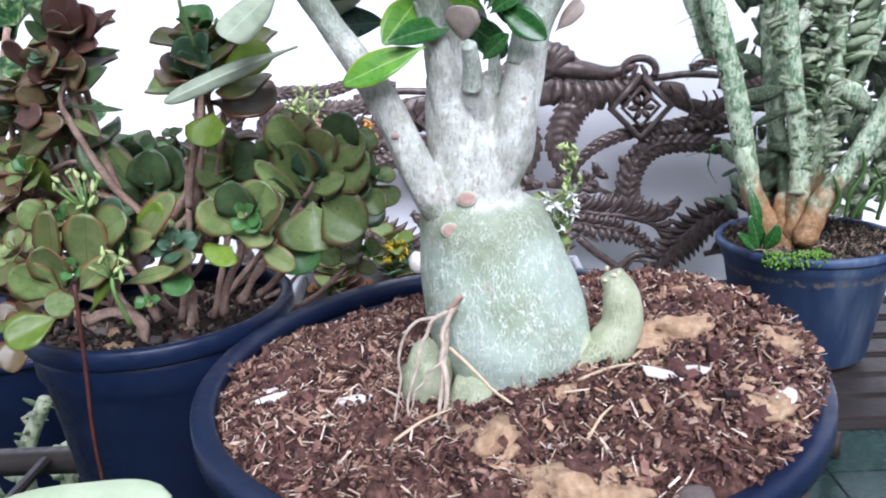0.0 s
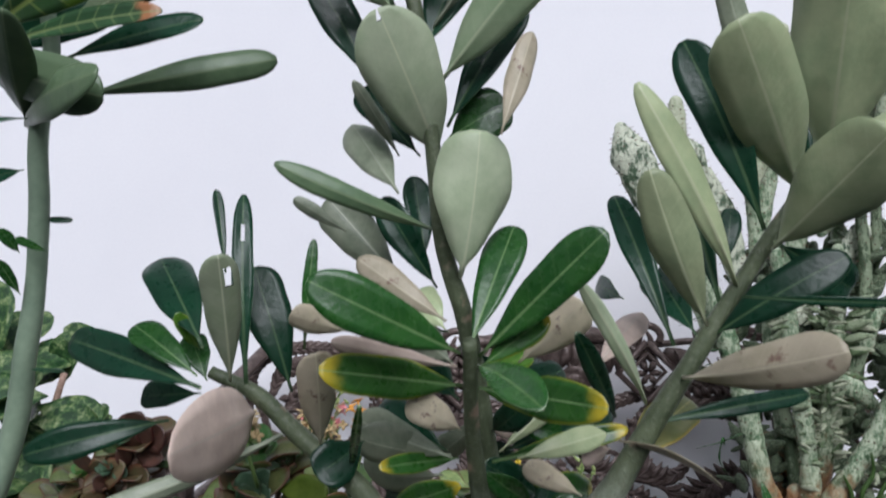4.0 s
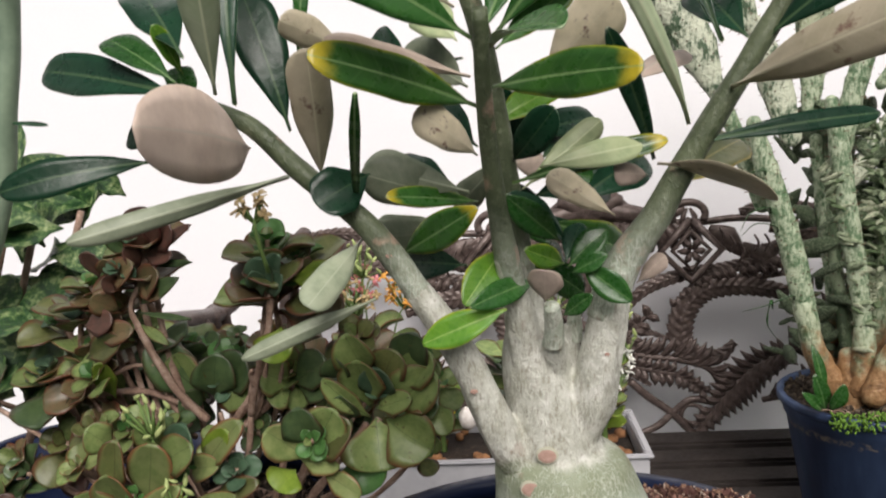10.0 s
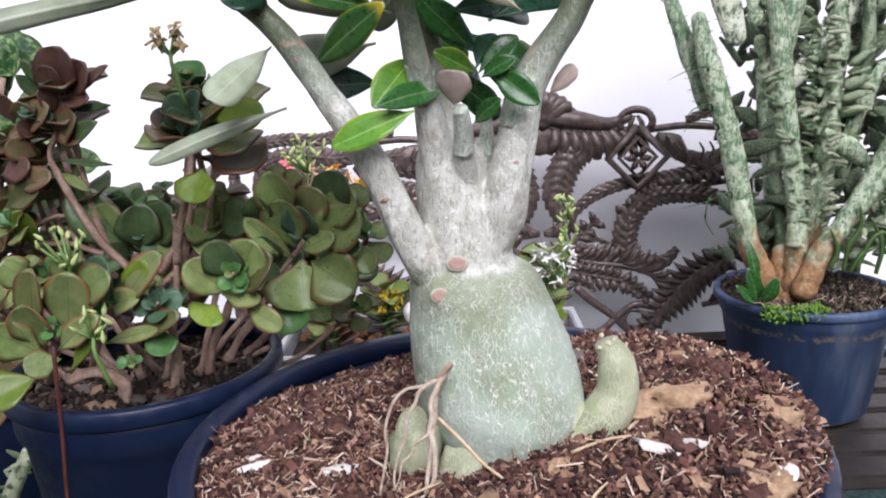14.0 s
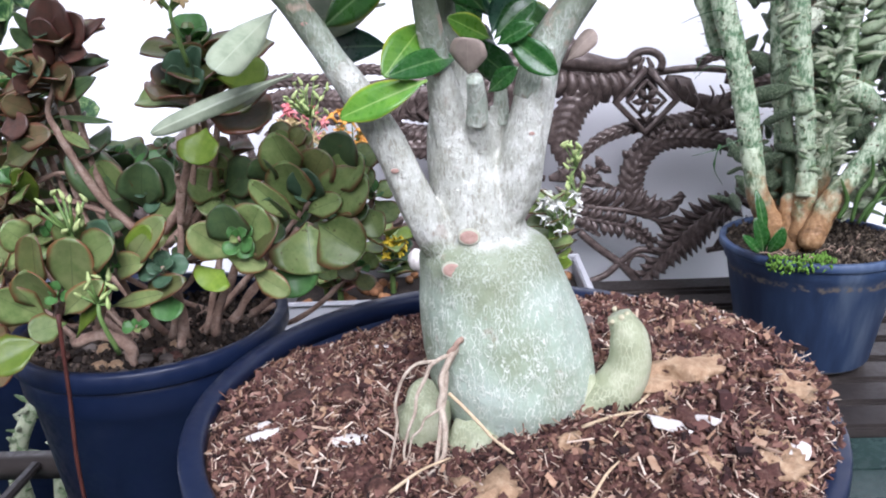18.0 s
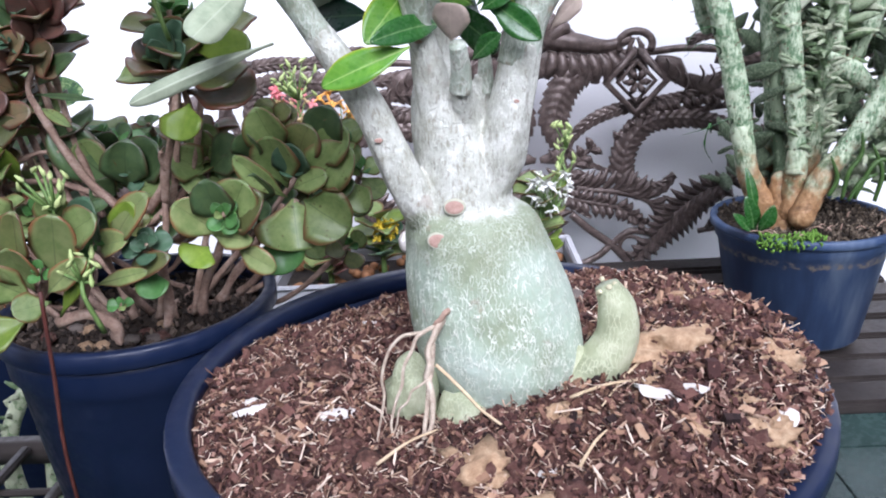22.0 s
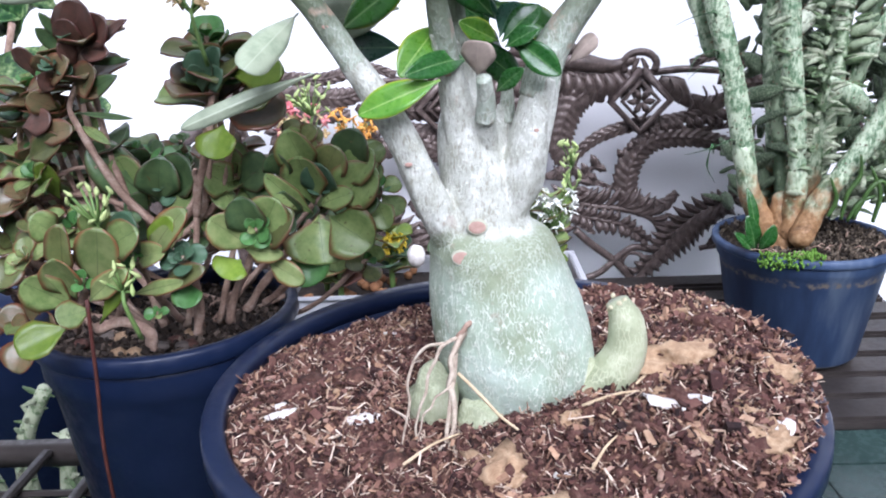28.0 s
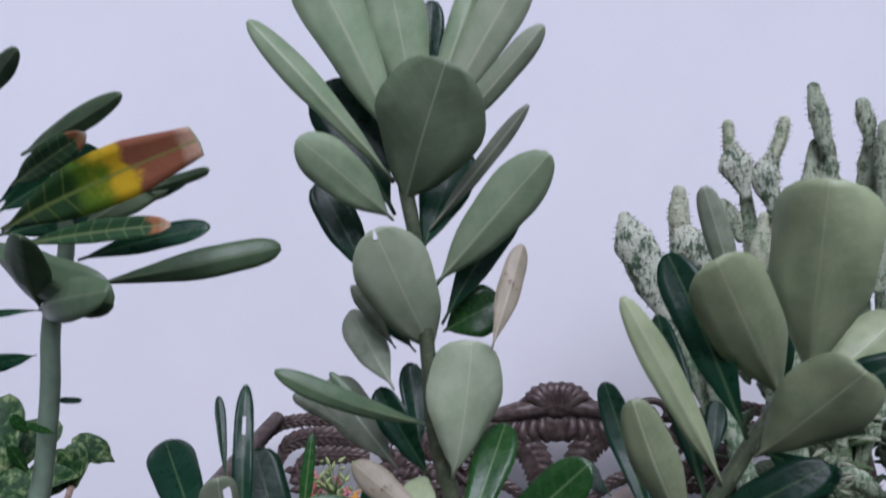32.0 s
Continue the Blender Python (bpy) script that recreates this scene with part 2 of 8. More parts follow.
def leaf_skin(name, c1, c2, rib, rough, edge=None, tip=None, veins=0.35, through=0.0, spots=None, rim=(0.86, 1.04), blotch=0.2, relief=0.05):
    """A leaf's skin: two greens by noise and leaf, a pale midrib, side veins, and a coloured edge or tip."""
    m, n, l, b = mat(name, rough)
    v = coords(n)
    xyz = n.new("ShaderNodeSeparateXYZ")
    l.new(v, xyz.inputs[0])
    x, ay = xyz.outputs[0], calc(n, l, "ABSOLUTE", xyz.outputs[1])
    sheet = n.new("ShaderNodeSeparateXYZ")
    l.new(n.new("ShaderNodeTexCoord").outputs["UV"], sheet.inputs[0])
    across = calc(n, l, "ABSOLUTE", calc(n, l, "MULTIPLY_ADD", sheet.outputs[1], 2.0, -1.0))
    base = mix(n, l, smooth(n, l, fuzz(n, l, v, 4.0, 6.0, 0.65), 0.33, 0.67), c1, c2)
    base = mix(n, l, calc(n, l, "MULTIPLY", smooth(n, l, fuzz(n, l, v, 1.7, 3.0), 0.44, 0.68), blotch), base, tuple(0.55 * c for c in c1))
    lit = n.new("ShaderNodeHueSaturation")
    l.new(calc(n, l, "MULTIPLY_ADD", chance(n), 0.5, 0.75), lit.inputs["Value"])
    l.new(base, lit.inputs["Color"])
    col = lit.outputs[0]
    wave = calc(n, l, "SINE", calc(n, l, "MULTIPLY", calc(n, l, "MULTIPLY_ADD", ay, -0.75, x), 62.0))
    vein = calc(n, l, "MULTIPLY", smooth(n, l, wave, 0.86, 1.0), veins)
    col = mix(n, l, vein, col, rib)
    if edge:
        col = mix(n, l, calc(n, l, "MULTIPLY", smooth(n, l, calc(n, l, "MULTIPLY_ADD", fuzz(n, l, v, 4.0), 0.3, calc(n, l, "ADD", across, -0.15)), *rim), 0.85), col, edge)
    if tip:
        k = calc(n, l, "MULTIPLY_ADD", fuzz(n, l, v, 6.0), 0.3, x)
        for low, high, c in tip:
            col = mix(n, l, smooth(n, l, k, low, high), col, c)
    if spots:
        col = mix(n, l, smooth(n, l, fuzz(n, l, v, 9.0, 6.0), 0.62, 0.72), col, spots)
    width = calc(n, l, "MULTIPLY_ADD", x, -0.007, 0.0115)
    line = calc(n, l, "SUBTRACT", 1.0, smooth(n, l, calc(n, l, "DIVIDE", ay, width), 0.5, 1.2))
    col = mix(n, l, calc(n, l, "MULTIPLY", line, 0.65), col, rib)
    l.new(col, b.inputs["Base Color"])
    bump(n, l, b, calc(n, l, "ADD", calc(n, l, "MULTIPLY", vein, 0.6), calc(n, l, "ADD", fuzz(n, l, v, 14.0), calc(n, l, "MULTIPLY", fuzz(n, l, v, 3.0), 2.0))), relief, 0.02)
    l.new(smooth(n, l, fuzz(n, l, v, 12.0), 0.3, 0.7, rough - 0.04, rough + 0.06), b.inputs["Roughness"])
    if through:
        t = n.new("ShaderNodeBsdfTranslucent")
        l.new(col, t.inputs["Color"])
        s = n.new("ShaderNodeMixShader")
        s.inputs[0].default_value = through
        l.new(b.outputs[0], s.inputs[1]), l.new(t.outputs[0], s.inputs[2])
        l.new(s.outputs[0], n["Material Output"].inputs["Surface"])
    return m


def plain(name, stops, scale, rough=0.6, metal=0.0, relief=0.3, fine=0.0, depth=0.002, spec=0.35, vary=0.0):
    """A surface whose colour runs through the stops by noise at one scale, with grain at a second one."""
    m, n, l, b = mat(name, rough, metal, spec)
    v = coords(n)
    f = fuzz(n, l, v, scale, 6.0)
    g = fuzz(n, l, v, fine or scale * 7, 4.0)
    k = calc(n, l, "MULTIPLY_ADD", g, 0.35, calc(n, l, "MULTIPLY", f, 0.65))
    if vary:
        k = calc(n, l, "ADD", k, calc(n, l, "MULTIPLY_ADD", chance(n), vary, -vary / 2))
    l.new(ramp(n, l, k, stops), b.inputs["Base Color"])
    l.new(smooth(n, l, g, 0.3, 0.7, max(0.05, rough - 0.1), min(1.0, rough + 0.1)), b.inputs["Roughness"])
    if relief:
        bump(n, l, b, k, relief, depth)
    return m


def net(n, l, v, scale, tall, thin=0.09, wobble=0.0036):
    """A net of fine wavy lines, stretched upright."""
    stretch = n.new("ShaderNodeMapping")
    stretch.inputs["Scale"].default_value = (1, 1, tall)
    l.new(v, stretch.inputs[0])
    wob = n.new("ShaderNodeTexNoise")
    wob.inputs["Scale"].default_value = 190
    wob.inputs["Detail"].default_value = 3
    l.new(v, wob.inputs["Vector"])
    cell = n.new("ShaderNodeTexVoronoi")
    cell.feature = "DISTANCE_TO_EDGE"
    cell.inputs["Scale"].default_value = scale
    l.new(mix(n, l, wobble, stretch.outputs[0], wob.outputs["Color"], "ADD"), cell.inputs["Vector"])
    return calc(n, l, "SUBTRACT", 1.0, smooth(n, l, cell.outputs["Distance"], 0.015, thin))


def bark_skin():
    """Swollen trunk: grey-green with a dense net of pale upright cracks, a darker olive shoulder and a pale neck."""
    m, n, l, b = mat("caudex_skin", 0.5)
    v = coords(n)
    xyz = n.new("ShaderNodeSeparateXYZ")
    l.new(v, xyz.inputs[0])
    z = xyz.outputs[2]
    lines = net(n, l, v, 470.0, 0.17, 0.085, 0.0050)
    broken = smooth(n, l, fuzz(n, l, v, 170.0, 3.0), 0.38, 0.56)
    lines = calc(n, l, "MULTIPLY", lines, broken)
    fine = calc(n, l, "MULTIPLY", net(n, l, v, 640.0, 0.5, 0.12), smooth(n, l, fuzz(n, l, v, 90.0), 0.42, 0.6))
    skin = ramp(n, l, fuzz(n, l, v, 26.0, 5.0), [(0.3, (0.24, 0.285, 0.19)), (0.5, (0.35, 0.425, 0.335)), (0.7, (0.46, 0.54, 0.465))])
    skin = mix(n, l, calc(n, l, "MULTIPLY", smooth(n, l, fuzz(n, l, v, 420.0, 3.0), 0.45, 0.7), 0.35), skin, (0.30, 0.33, 0.24))
    neck = ramp(n, l, fuzz(n, l, v, 120.0, 6.0, 0.65), [(0.34, (0.34, 0.34, 0.28)), (0.5, (0.50, 0.51, 0.45)), (0.66, (0.66, 0.66, 0.61))])
    grain = n.new("ShaderNodeMapping")
    grain.inputs["Scale"].default_value = (1, 1, 0.34)
    l.new(v, grain.inputs[0])
    dash = smooth(n, l, fuzz(n, l, grain.outputs[0], 620.0, 4.0, 0.6), 0.52, 0.62)
    neck = mix(n, l, calc(n, l, "MULTIPLY", fine, 0.35), neck, (0.30, 0.28, 0.23))
    neck = mix(n, l, calc(n, l, "MULTIPLY", dash, 0.65), neck, (0.25, 0.23, 0.18))
    up = smooth(n, l, calc(n, l, "MULTIPLY_ADD", fuzz(n, l, v, 60.0), 0.016, z), 0.152, 0.159)
    bandz = calc(n, l, "MULTIPLY_ADD", fuzz(n, l, v, 30.0), 0.05, z)
    shoulder = smooth(n, l, bandz, 0.140, 0.165)
    skin = mix(n, l, calc(n, l, "MULTIPLY", shoulder, 0.75), skin, (0.19, 0.215, 0.125))
    col = mix(n, l, up, skin, neck)
    calm = calc(n, l, "SUBTRACT", 1.0, calc(n, l, "MULTIPLY", shoulder, 0.45))
    col = mix(n, l, calc(n, l, "MULTIPLY", calc(n, l, "MULTIPLY", lines, calm), 0.74), col, (0.80, 0.83, 0.74))
    col = mix(n, l, calc(n, l, "MULTIPLY", fine, 0.3), col, (0.66, 0.68, 0.58))
    col = mix(n, l, calc(n, l, "MULTIPLY", smooth(n, l, fuzz(n, l, v, 75.0, 4.0), 0.64, 0.72), 0.4), col, (0.25, 0.16, 0.11))
    l.new(col, b.inputs["Base Color"])
    bump(n, l, b, calc(n, l, "ADD", lines, calc(n, l, "ADD", calc(n, l, "MULTIPLY", fine, 0.5), fuzz(n, l, v, 300.0))), 0.55, 0.0009)
    return m


CAUDEX = bark_skin()


def aging_bark():
    """Branch bark: pale, flecked and cracked where old and low, smooth green where young."""
    m, n, l, b = mat("branch_bark", 0.48)
    v = coords(n)
    z = n.new("ShaderNodeSeparateXYZ")
    l.new(v, z.inputs[0])
    lines = calc(n, l, "MULTIPLY", net(n, l, v, 420.0, 0.4, 0.14), smooth(n, l, fuzz(n, l, v, 160.0, 3.0), 0.4, 0.55))
    grain = n.new("ShaderNodeMapping")
    grain.inputs["Scale"].default_value = (1, 1, 0.34)
    l.new(v, grain.inputs[0])
    dash = smooth(n, l, fuzz(n, l, grain.outputs[0], 620.0, 4.0, 0.6), 0.52, 0.62)
    fine = calc(n, l, "MULTIPLY", net(n, l, v, 620.0, 0.3, 0.2), smooth(n, l, fuzz(n, l, v, 150.0, 3.0), 0.42, 0.56))
    old = ramp(n, l, fuzz(n, l, v, 130.0, 7.0, 0.7), [(0.34, (0.24, 0.29, 0.215)), (0.5, (0.38, 0.43, 0.35)), (0.66, (0.55, 0.59, 0.51))])
    old = mix(n, l, calc(n, l, "MULTIPLY", lines, 0.4), old, (0.85, 0.86, 0.80))
    old = mix(n, l, calc(n, l, "MULTIPLY", fine, 0.4), old, (0.30, 0.29, 0.23))
    old = mix(n, l, calc(n, l, "MULTIPLY", dash, 0.6), old, (0.24, 0.23, 0.17))
    young = ramp(n, l, fuzz(n, l, v, 50.0, 5.0), [(0.3, (0.05, 0.068, 0.034)), (0.7, (0.11, 0.135, 0.075))])
    young = mix(n, l, calc(n, l, "MULTIPLY", smooth(n, l, fuzz(n, l, v, 380.0, 3.0), 0.5, 0.7), 0.3), young, (0.22, 0.24, 0.16))
    age = smooth(n, l, calc(n, l, "MULTIPLY_ADD", fuzz(n, l, v, 40.0), 0.03, z.outputs[2]), 1.043, 1.095)
    col = mix(n, l, age, old, young)
    col = mix(n, l, calc(n, l, "MULTIPLY", smooth(n, l, fuzz(n, l, v, 48.0, 4.0), 0.60, 0.68), 0.55), col, (0.44, 0.30, 0.23))
    l.new(col, b.inputs["Base Color"])
    bump(n, l, b, calc(n, l, "MULTIPLY_ADD", fine, -0.6, calc(n, l, "ADD", lines, fuzz(n, l, v, 260.0))), 0.35, 0.0008)
    return m


TWIG = aging_bark()
SHOOT_GREEN = plain("bright_shoot", [(0.3, (0.025, 0.055, 0.014)), (0.7, (0.065, 0.12, 0.03))], 60.0, 0.4, relief=0.2)
SHOOT_PALE = plain("grey_green_shoot", [(0.3, (0.14, 0.20, 0.14)), (0.7, (0.25, 0.33, 0.23))], 30.0, 0.45, relief=0.2)
SCAR = plain("cut_scar", [(0.3, (0.30, 0.18, 0.14)), (0.7, (0.46, 0.31, 0.26))], 300.0, 0.75)
SCAR_RIM = plain("scar_rim", [(0.3, (0.36, 0.36, 0.27)), (0.7, (0.50, 0.50, 0.40))], 260.0, 0.7)
ROOT = plain("dry_root", [(0.3, (0.24, 0.18, 0.14)), (0.5, (0.44, 0.36, 0.28)), (0.7, (0.62, 0.55, 0.45))], 220.0, 0.85, relief=0.8)
STRAW = plain("dry_straw", [(0.3, (0.38, 0.27, 0.16)), (0.7, (0.62, 0.50, 0.34))], 150.0, 0.8)

RIB = (0.17, 0.27, 0.11)
UP_DARK = leaf_skin("leaf_top_dark", (0.006, 0.032, 0.016), (0.010, 0.048, 0.023), (0.075, 0.13, 0.06), 0.30, veins=0.04)
UP_GREEN = leaf_skin("leaf_top_green", (0.012, 0.062, 0.012), (0.026, 0.095, 0.018), RIB, 0.27, veins=0.08)
UP_LIME = leaf_skin("leaf_top_lime", (0.055, 0.16, 0.015), (0.10, 0.23, 0.022), (0.3, 0.42, 0.12), 0.3, edge=(0.34, 0.36, 0.03), veins=0.1)
UP_YELLOW = leaf_skin("leaf_top_yellow_edge", (0.014, 0.062, 0.010), (0.028, 0.10, 0.013), RIB, 0.3, edge=(0.25, 0.27, 0.02), tip=[(0.98, 1.16, (0.40, 0.32, 0.02))], veins=0.08)
DN_PALE = leaf_skin("leaf_back_pale", (0.43, 0.53, 0.33), (0.55, 0.63, 0.43), (0.72, 0.76, 0.54), 0.36, veins=0.07, through=0.3)
DN_TAN = leaf_skin("leaf_back_tan", (0.56, 0.5, 0.35), (0.7, 0.62, 0.46), (0.74, 0.69, 0.52), 0.38, veins=0.08, through=0.3, spots=(0.260, 0.170, 0.130))
DN_PINK = leaf_skin("leaf_back_pink", (0.62, 0.49, 0.41), (0.76, 0.62, 0.53), (0.74, 0.64, 0.54), 0.55, veins=0.06, through=0.3)
DN_GREY = leaf_skin("leaf_back_grey", (0.22, 0.265, 0.18), (0.33, 0.37, 0.265), (0.46, 0.50, 0.37), 0.38, veins=0.07, through=0.12)
DN_GREEN = leaf_skin("leaf_back_green", (0.30, 0.42, 0.24), (0.41, 0.52, 0.32), (0.62, 0.70, 0.46), 0.36, veins=0.07, through=0.3)
DN_OLIVE = leaf_skin("leaf_back_olive", (0.32, 0.40, 0.22), (0.43, 0.49, 0.28), (0.54, 0.58, 0.37), 0.36, veins=0.06, through=0.06)
# a green leaf back darkened: the shade on these leaves is in its colour
DN_SHADED = leaf_skin("leaf_back_shaded", (0.075, 0.125, 0.065), (0.115, 0.175, 0.09), (0.19, 0.25, 0.14), 0.36, veins=0.06)
UP_DARK.node_tree.nodes["Principled BSDF"].inputs["Specular IOR Level"].default_value = 0.3
UP_FADED = leaf_skin("leaf_top_faded", (0.085, 0.12, 0.035), (0.17, 0.175, 0.06), (0.36, 0.33, 0.12), 0.36, edge=(0.42, 0.33, 0.07), veins=0.06)
BURNT = leaf_skin("leaf_top_scorched", (0.008, 0.030, 0.007), (0.014, 0.05, 0.009), (0.2, 0.26, 0.06), 0.4,
                  tip=[(0.62, 0.78, (0.10, 0.19, 0.01)), (0.74, 0.84, (0.62, 0.40, 0.01)), (0.86, 0.9, (0.27, 0.10, 0.05)), (1.08, 1.14, (0.48, 0.30, 0.20))])
DAMAGED = leaf_skin("leaf_top_nibbled", (0.02, 0.06, 0.02), (0.03, 0.09, 0.03), (0.2, 0.26, 0.1), 0.45,
                    tip=[(1.00, 1.06, (0.30, 0.13, 0.05)), (1.10, 1.16, (0.44, 0.28, 0.18))])

POT_BLUE = plain("dark_blue_plastic", [(0.3, (0.005, 0.010, 0.030)), (0.6, (0.009, 0.016, 0.045)), (0.8, (0.026, 0.034, 0.065))], 14.0, 0.38, relief=0.08, spec=0.28)
IRON = plain("cast_iron_brown", [(0.3, (0.040, 0.029, 0.026)), (0.5, (0.095, 0.070, 0.062)), (0.75, (0.22, 0.172, 0.156))], 70.0, 0.36, 0.2, relief=0.4)
SLAT = plain("dark_painted_slat", [(0.3, (0.018, 0.015, 0.014)), (0.7, (0.05, 0.042, 0.038))], 18.0, 0.42, relief=0.2, spec=0.22)
# for the added unseen walls; its grey sets how much light they return
UNSEEN_WALL = plain("unseen_wall_grey", [(0.3, (0.48, 0.48, 0.46)), (0.7, (0.60, 0.60, 0.58))], 2.5, 0.9, relief=0.1)
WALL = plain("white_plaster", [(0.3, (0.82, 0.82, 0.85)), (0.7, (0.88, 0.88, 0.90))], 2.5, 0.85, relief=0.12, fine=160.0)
TILE = plain("green_floor_tile", [(0.3, (0.012, 0.028, 0.025)), (0.7, (0.03, 0.055, 0.05))], 9.0, 0.25, relief=0.05, vary=0.15)
GROUT = plain("tile_grout", [(0.3, (0.10, 0.12, 0.11)), (0.7, (0.2, 0.22, 0.2))], 30.0, 0.85)
SOIL = plain("coir_soil", [(0.3, (0.014, 0.006, 0.005)), (0.45, (0.045, 0.019, 0.014)), (0.58, (0.12, 0.060, 0.044)), (0.75, (0.24, 0.14, 0.10))], 75.0, 0.95, relief=1.0, depth=0.004)
WHITE_POT = plain("white_plastic", [(0.3, (0.34, 0.34, 0.36)), (0.7, (0.48, 0.48, 0.50))], 8.0, 0.45, relief=0.05)


def bits(name, stops, rough=0.9):
    """Loose bits, each of its own shade."""
    m, n, l, b = mat(name, rough)
    v = coords(n)
    one = n.new("ShaderNodeNewGeometry").outputs["Random Per Island"]
    k = calc(n, l, "ADD", calc(n, l, "MULTIPLY", one, 0.75), calc(n, l, "MULTIPLY", fuzz(n, l, v, 260.0), 0.25))
    l.new(ramp(n, l, k, stops), b.inputs["Base Color"])
    bump(n, l, b, fuzz(n, l, v, 500.0), 0.5, 0.001)
    return m


CHIPS = bits("coir_chips", [(0.1, (0.010, 0.004, 0.004)), (0.34, (0.045, 0.017, 0.015)), (0.58, (0.10, 0.043, 0.034)), (0.80, (0.215, 0.113, 0.085)), (0.95, (0.46, 0.335, 0.256))])
SHREDS = bits("coir_shreds", [(0.1, (0.035, 0.014, 0.012)), (0.4, (0.095, 0.043, 0.033)), (0.62, (0.20, 0.106, 0.071)), (0.85, (0.38, 0.238, 0.152)), (1.0, (0.55, 0.410, 0.293))])
FIBRE = bits("coir_fibre", [(0.1, (0.05, 0.022, 0.017)), (0.42, (0.17, 0.092, 0.061)), (0.62, (0.45, 0.324, 0.232)), (0.88, (0.70, 0.594, 0.488))])
HUSK = plain("coir_chunk", [(0.3, (0.24, 0.14, 0.08)), (0.5, (0.44, 0.29, 0.175)), (0.75, (0.64, 0.49, 0.33))], 240.0, 0.95, relief=1.0, depth=0.003)
SHELL = plain("shell_white", [(0.3, (0.55, 0.49, 0.44)), (0.55, (0.74, 0.70, 0.66)), (0.8, (0.84, 0.82, 0.80))], 150.0, 0.6, relief=0.4)
STONE = plain("grey_stone", [(0.3, (0.07, 0.055, 0.05)), (0.7, (0.18, 0.15, 0.13))], 60.0, 0.8, relief=0.4, vary=0.3)
DARK_SOIL = plain("dark_soil", [(0.3, (0.012, 0.008, 0.006)), (0.55, (0.035, 0.024, 0.017)), (0.75, (0.10, 0.07, 0.05))], 90.0, 0.95, relief=1.0, depth=0.004)
MOSS = plain("moss", [(0.3, (0.06, 0.14, 0.02)), (0.7, (0.16, 0.30, 0.04))], 200.0, 0.9)
def knob_skin():
    m, n, l, b = mat("green_knob_skin", 0.55)
    v = coords(n)
    lines = calc(n, l, "MULTIPLY", net(n, l, v, 520.0, 0.22, 0.14), smooth(n, l, fuzz(n, l, v, 130.0), 0.36, 0.55))
    col = ramp(n, l, fuzz(n, l, v, 60.0, 5.0), [(0.3, (0.20, 0.22, 0.13)), (0.5, (0.32, 0.345, 0.22)), (0.7, (0.47, 0.48, 0.34))])
    col = mix(n, l, calc(n, l, "MULTIPLY", lines, 0.5), col, (0.52, 0.54, 0.38))
    l.new(col, b.inputs["Base Color"])
    bump(n, l, b, calc(n, l, "ADD", lines, fuzz(n, l, v, 160.0)), 0.3, 0.0007)
    return m


OFFSET = knob_skin()
KNOB = plain("pale_knob", [(0.3, (0.36, 0.32, 0.20)), (0.7, (0.58, 0.54, 0.38))], 300.0, 0.7)


def muddy_pot():
    """Faded blue plastic with dusty streaks and a dried mud line under the rim."""
    m, n, l, b = mat("faded_muddy_plastic", 0.5)
    v = coords(n)
    z = n.new("ShaderNodeSeparateXYZ")
    l.new(v, z.inputs[0])
    streak = n.new("ShaderNodeMapping")
    streak.inputs["Scale"].default_value = (1, 1, 0.12)
    l.new(v, streak.inputs[0])
    col = ramp(n, l, fuzz(n, l, streak.outputs[0], 26.0, 6.0), [(0.3, (0.018, 0.030, 0.070)), (0.52, (0.036, 0.062, 0.130)), (0.75, (0.115, 0.150, 0.215))])
    height = calc(n, l, "MULTIPLY_ADD", fuzz(n, l, v, 60.0, 5.0), 0.018, z.outputs[2])
    line = calc(n, l, "MULTIPLY", smooth(n, l, height, 0.155, 0.159), calc(n, l, "SUBTRACT", 1.0, smooth(n, l, height, 0.162, 0.169)))
    col = mix(n, l, calc(n, l, "MULTIPLY", line, smooth(n, l, fuzz(n, l, v, 90.0), 0.4, 0.6)), col, (0.20, 0.17, 0.14))
    foot = calc(n, l, "SUBTRACT", 1.0, smooth(n, l, height, 0.010, 0.018))
    col = mix(n, l, calc(n, l, "MULTIPLY", foot, 0.7), col, (0.22, 0.20, 0.17))
    l.new(col, b.inputs["Base Color"])
    bump(n, l, b, fuzz(n, l, v, 80.0), 0.12, 0.002)
    return m


POT_MUDDY = muddy_pot()


# ---------- setting ----------
def slab(name, size, at, material, label, category):
    ob = part(name, box(size), material, label=label, smooth=False, m=Matrix.Translation(at))
    return tagged(ob, label, category, kind="structure")


slab("wall_north", (5.65, 0.15, 3.0), (0.15, 1.885, 1.5), WALL, "white painted plaster wall behind the bench", "wall")
# three unseen walls, added to cut low sky light and bounce some back
slab("unseen_wall_south", (5.65, 0.15, 2.3), (0.15, -2.6, 1.15), UNSEEN_WALL, "unseen grey wall added behind the camera to shape the light", "wall")
slab("unseen_wall_east", (0.15, 4.335, 2.3), (2.9, -0.3575, 1.15), UNSEEN_WALL, "unseen grey side wall added to shape the light", "wall")
slab("unseen_wall_west", (0.15, 4.335, 2.3), (-2.6, -0.3575, 1.15), UNSEEN_WALL, "unseen grey side wall added to shape the light", "wall")
floor = tagged(part("floor", box((5.65, 4.635, 0.04)), GROUT, smooth=False, m=Matrix.Translation((0.15, -0.3575, -0.026))),
               "dark green glazed tile floor with pale joints", "floor", kind="structure")


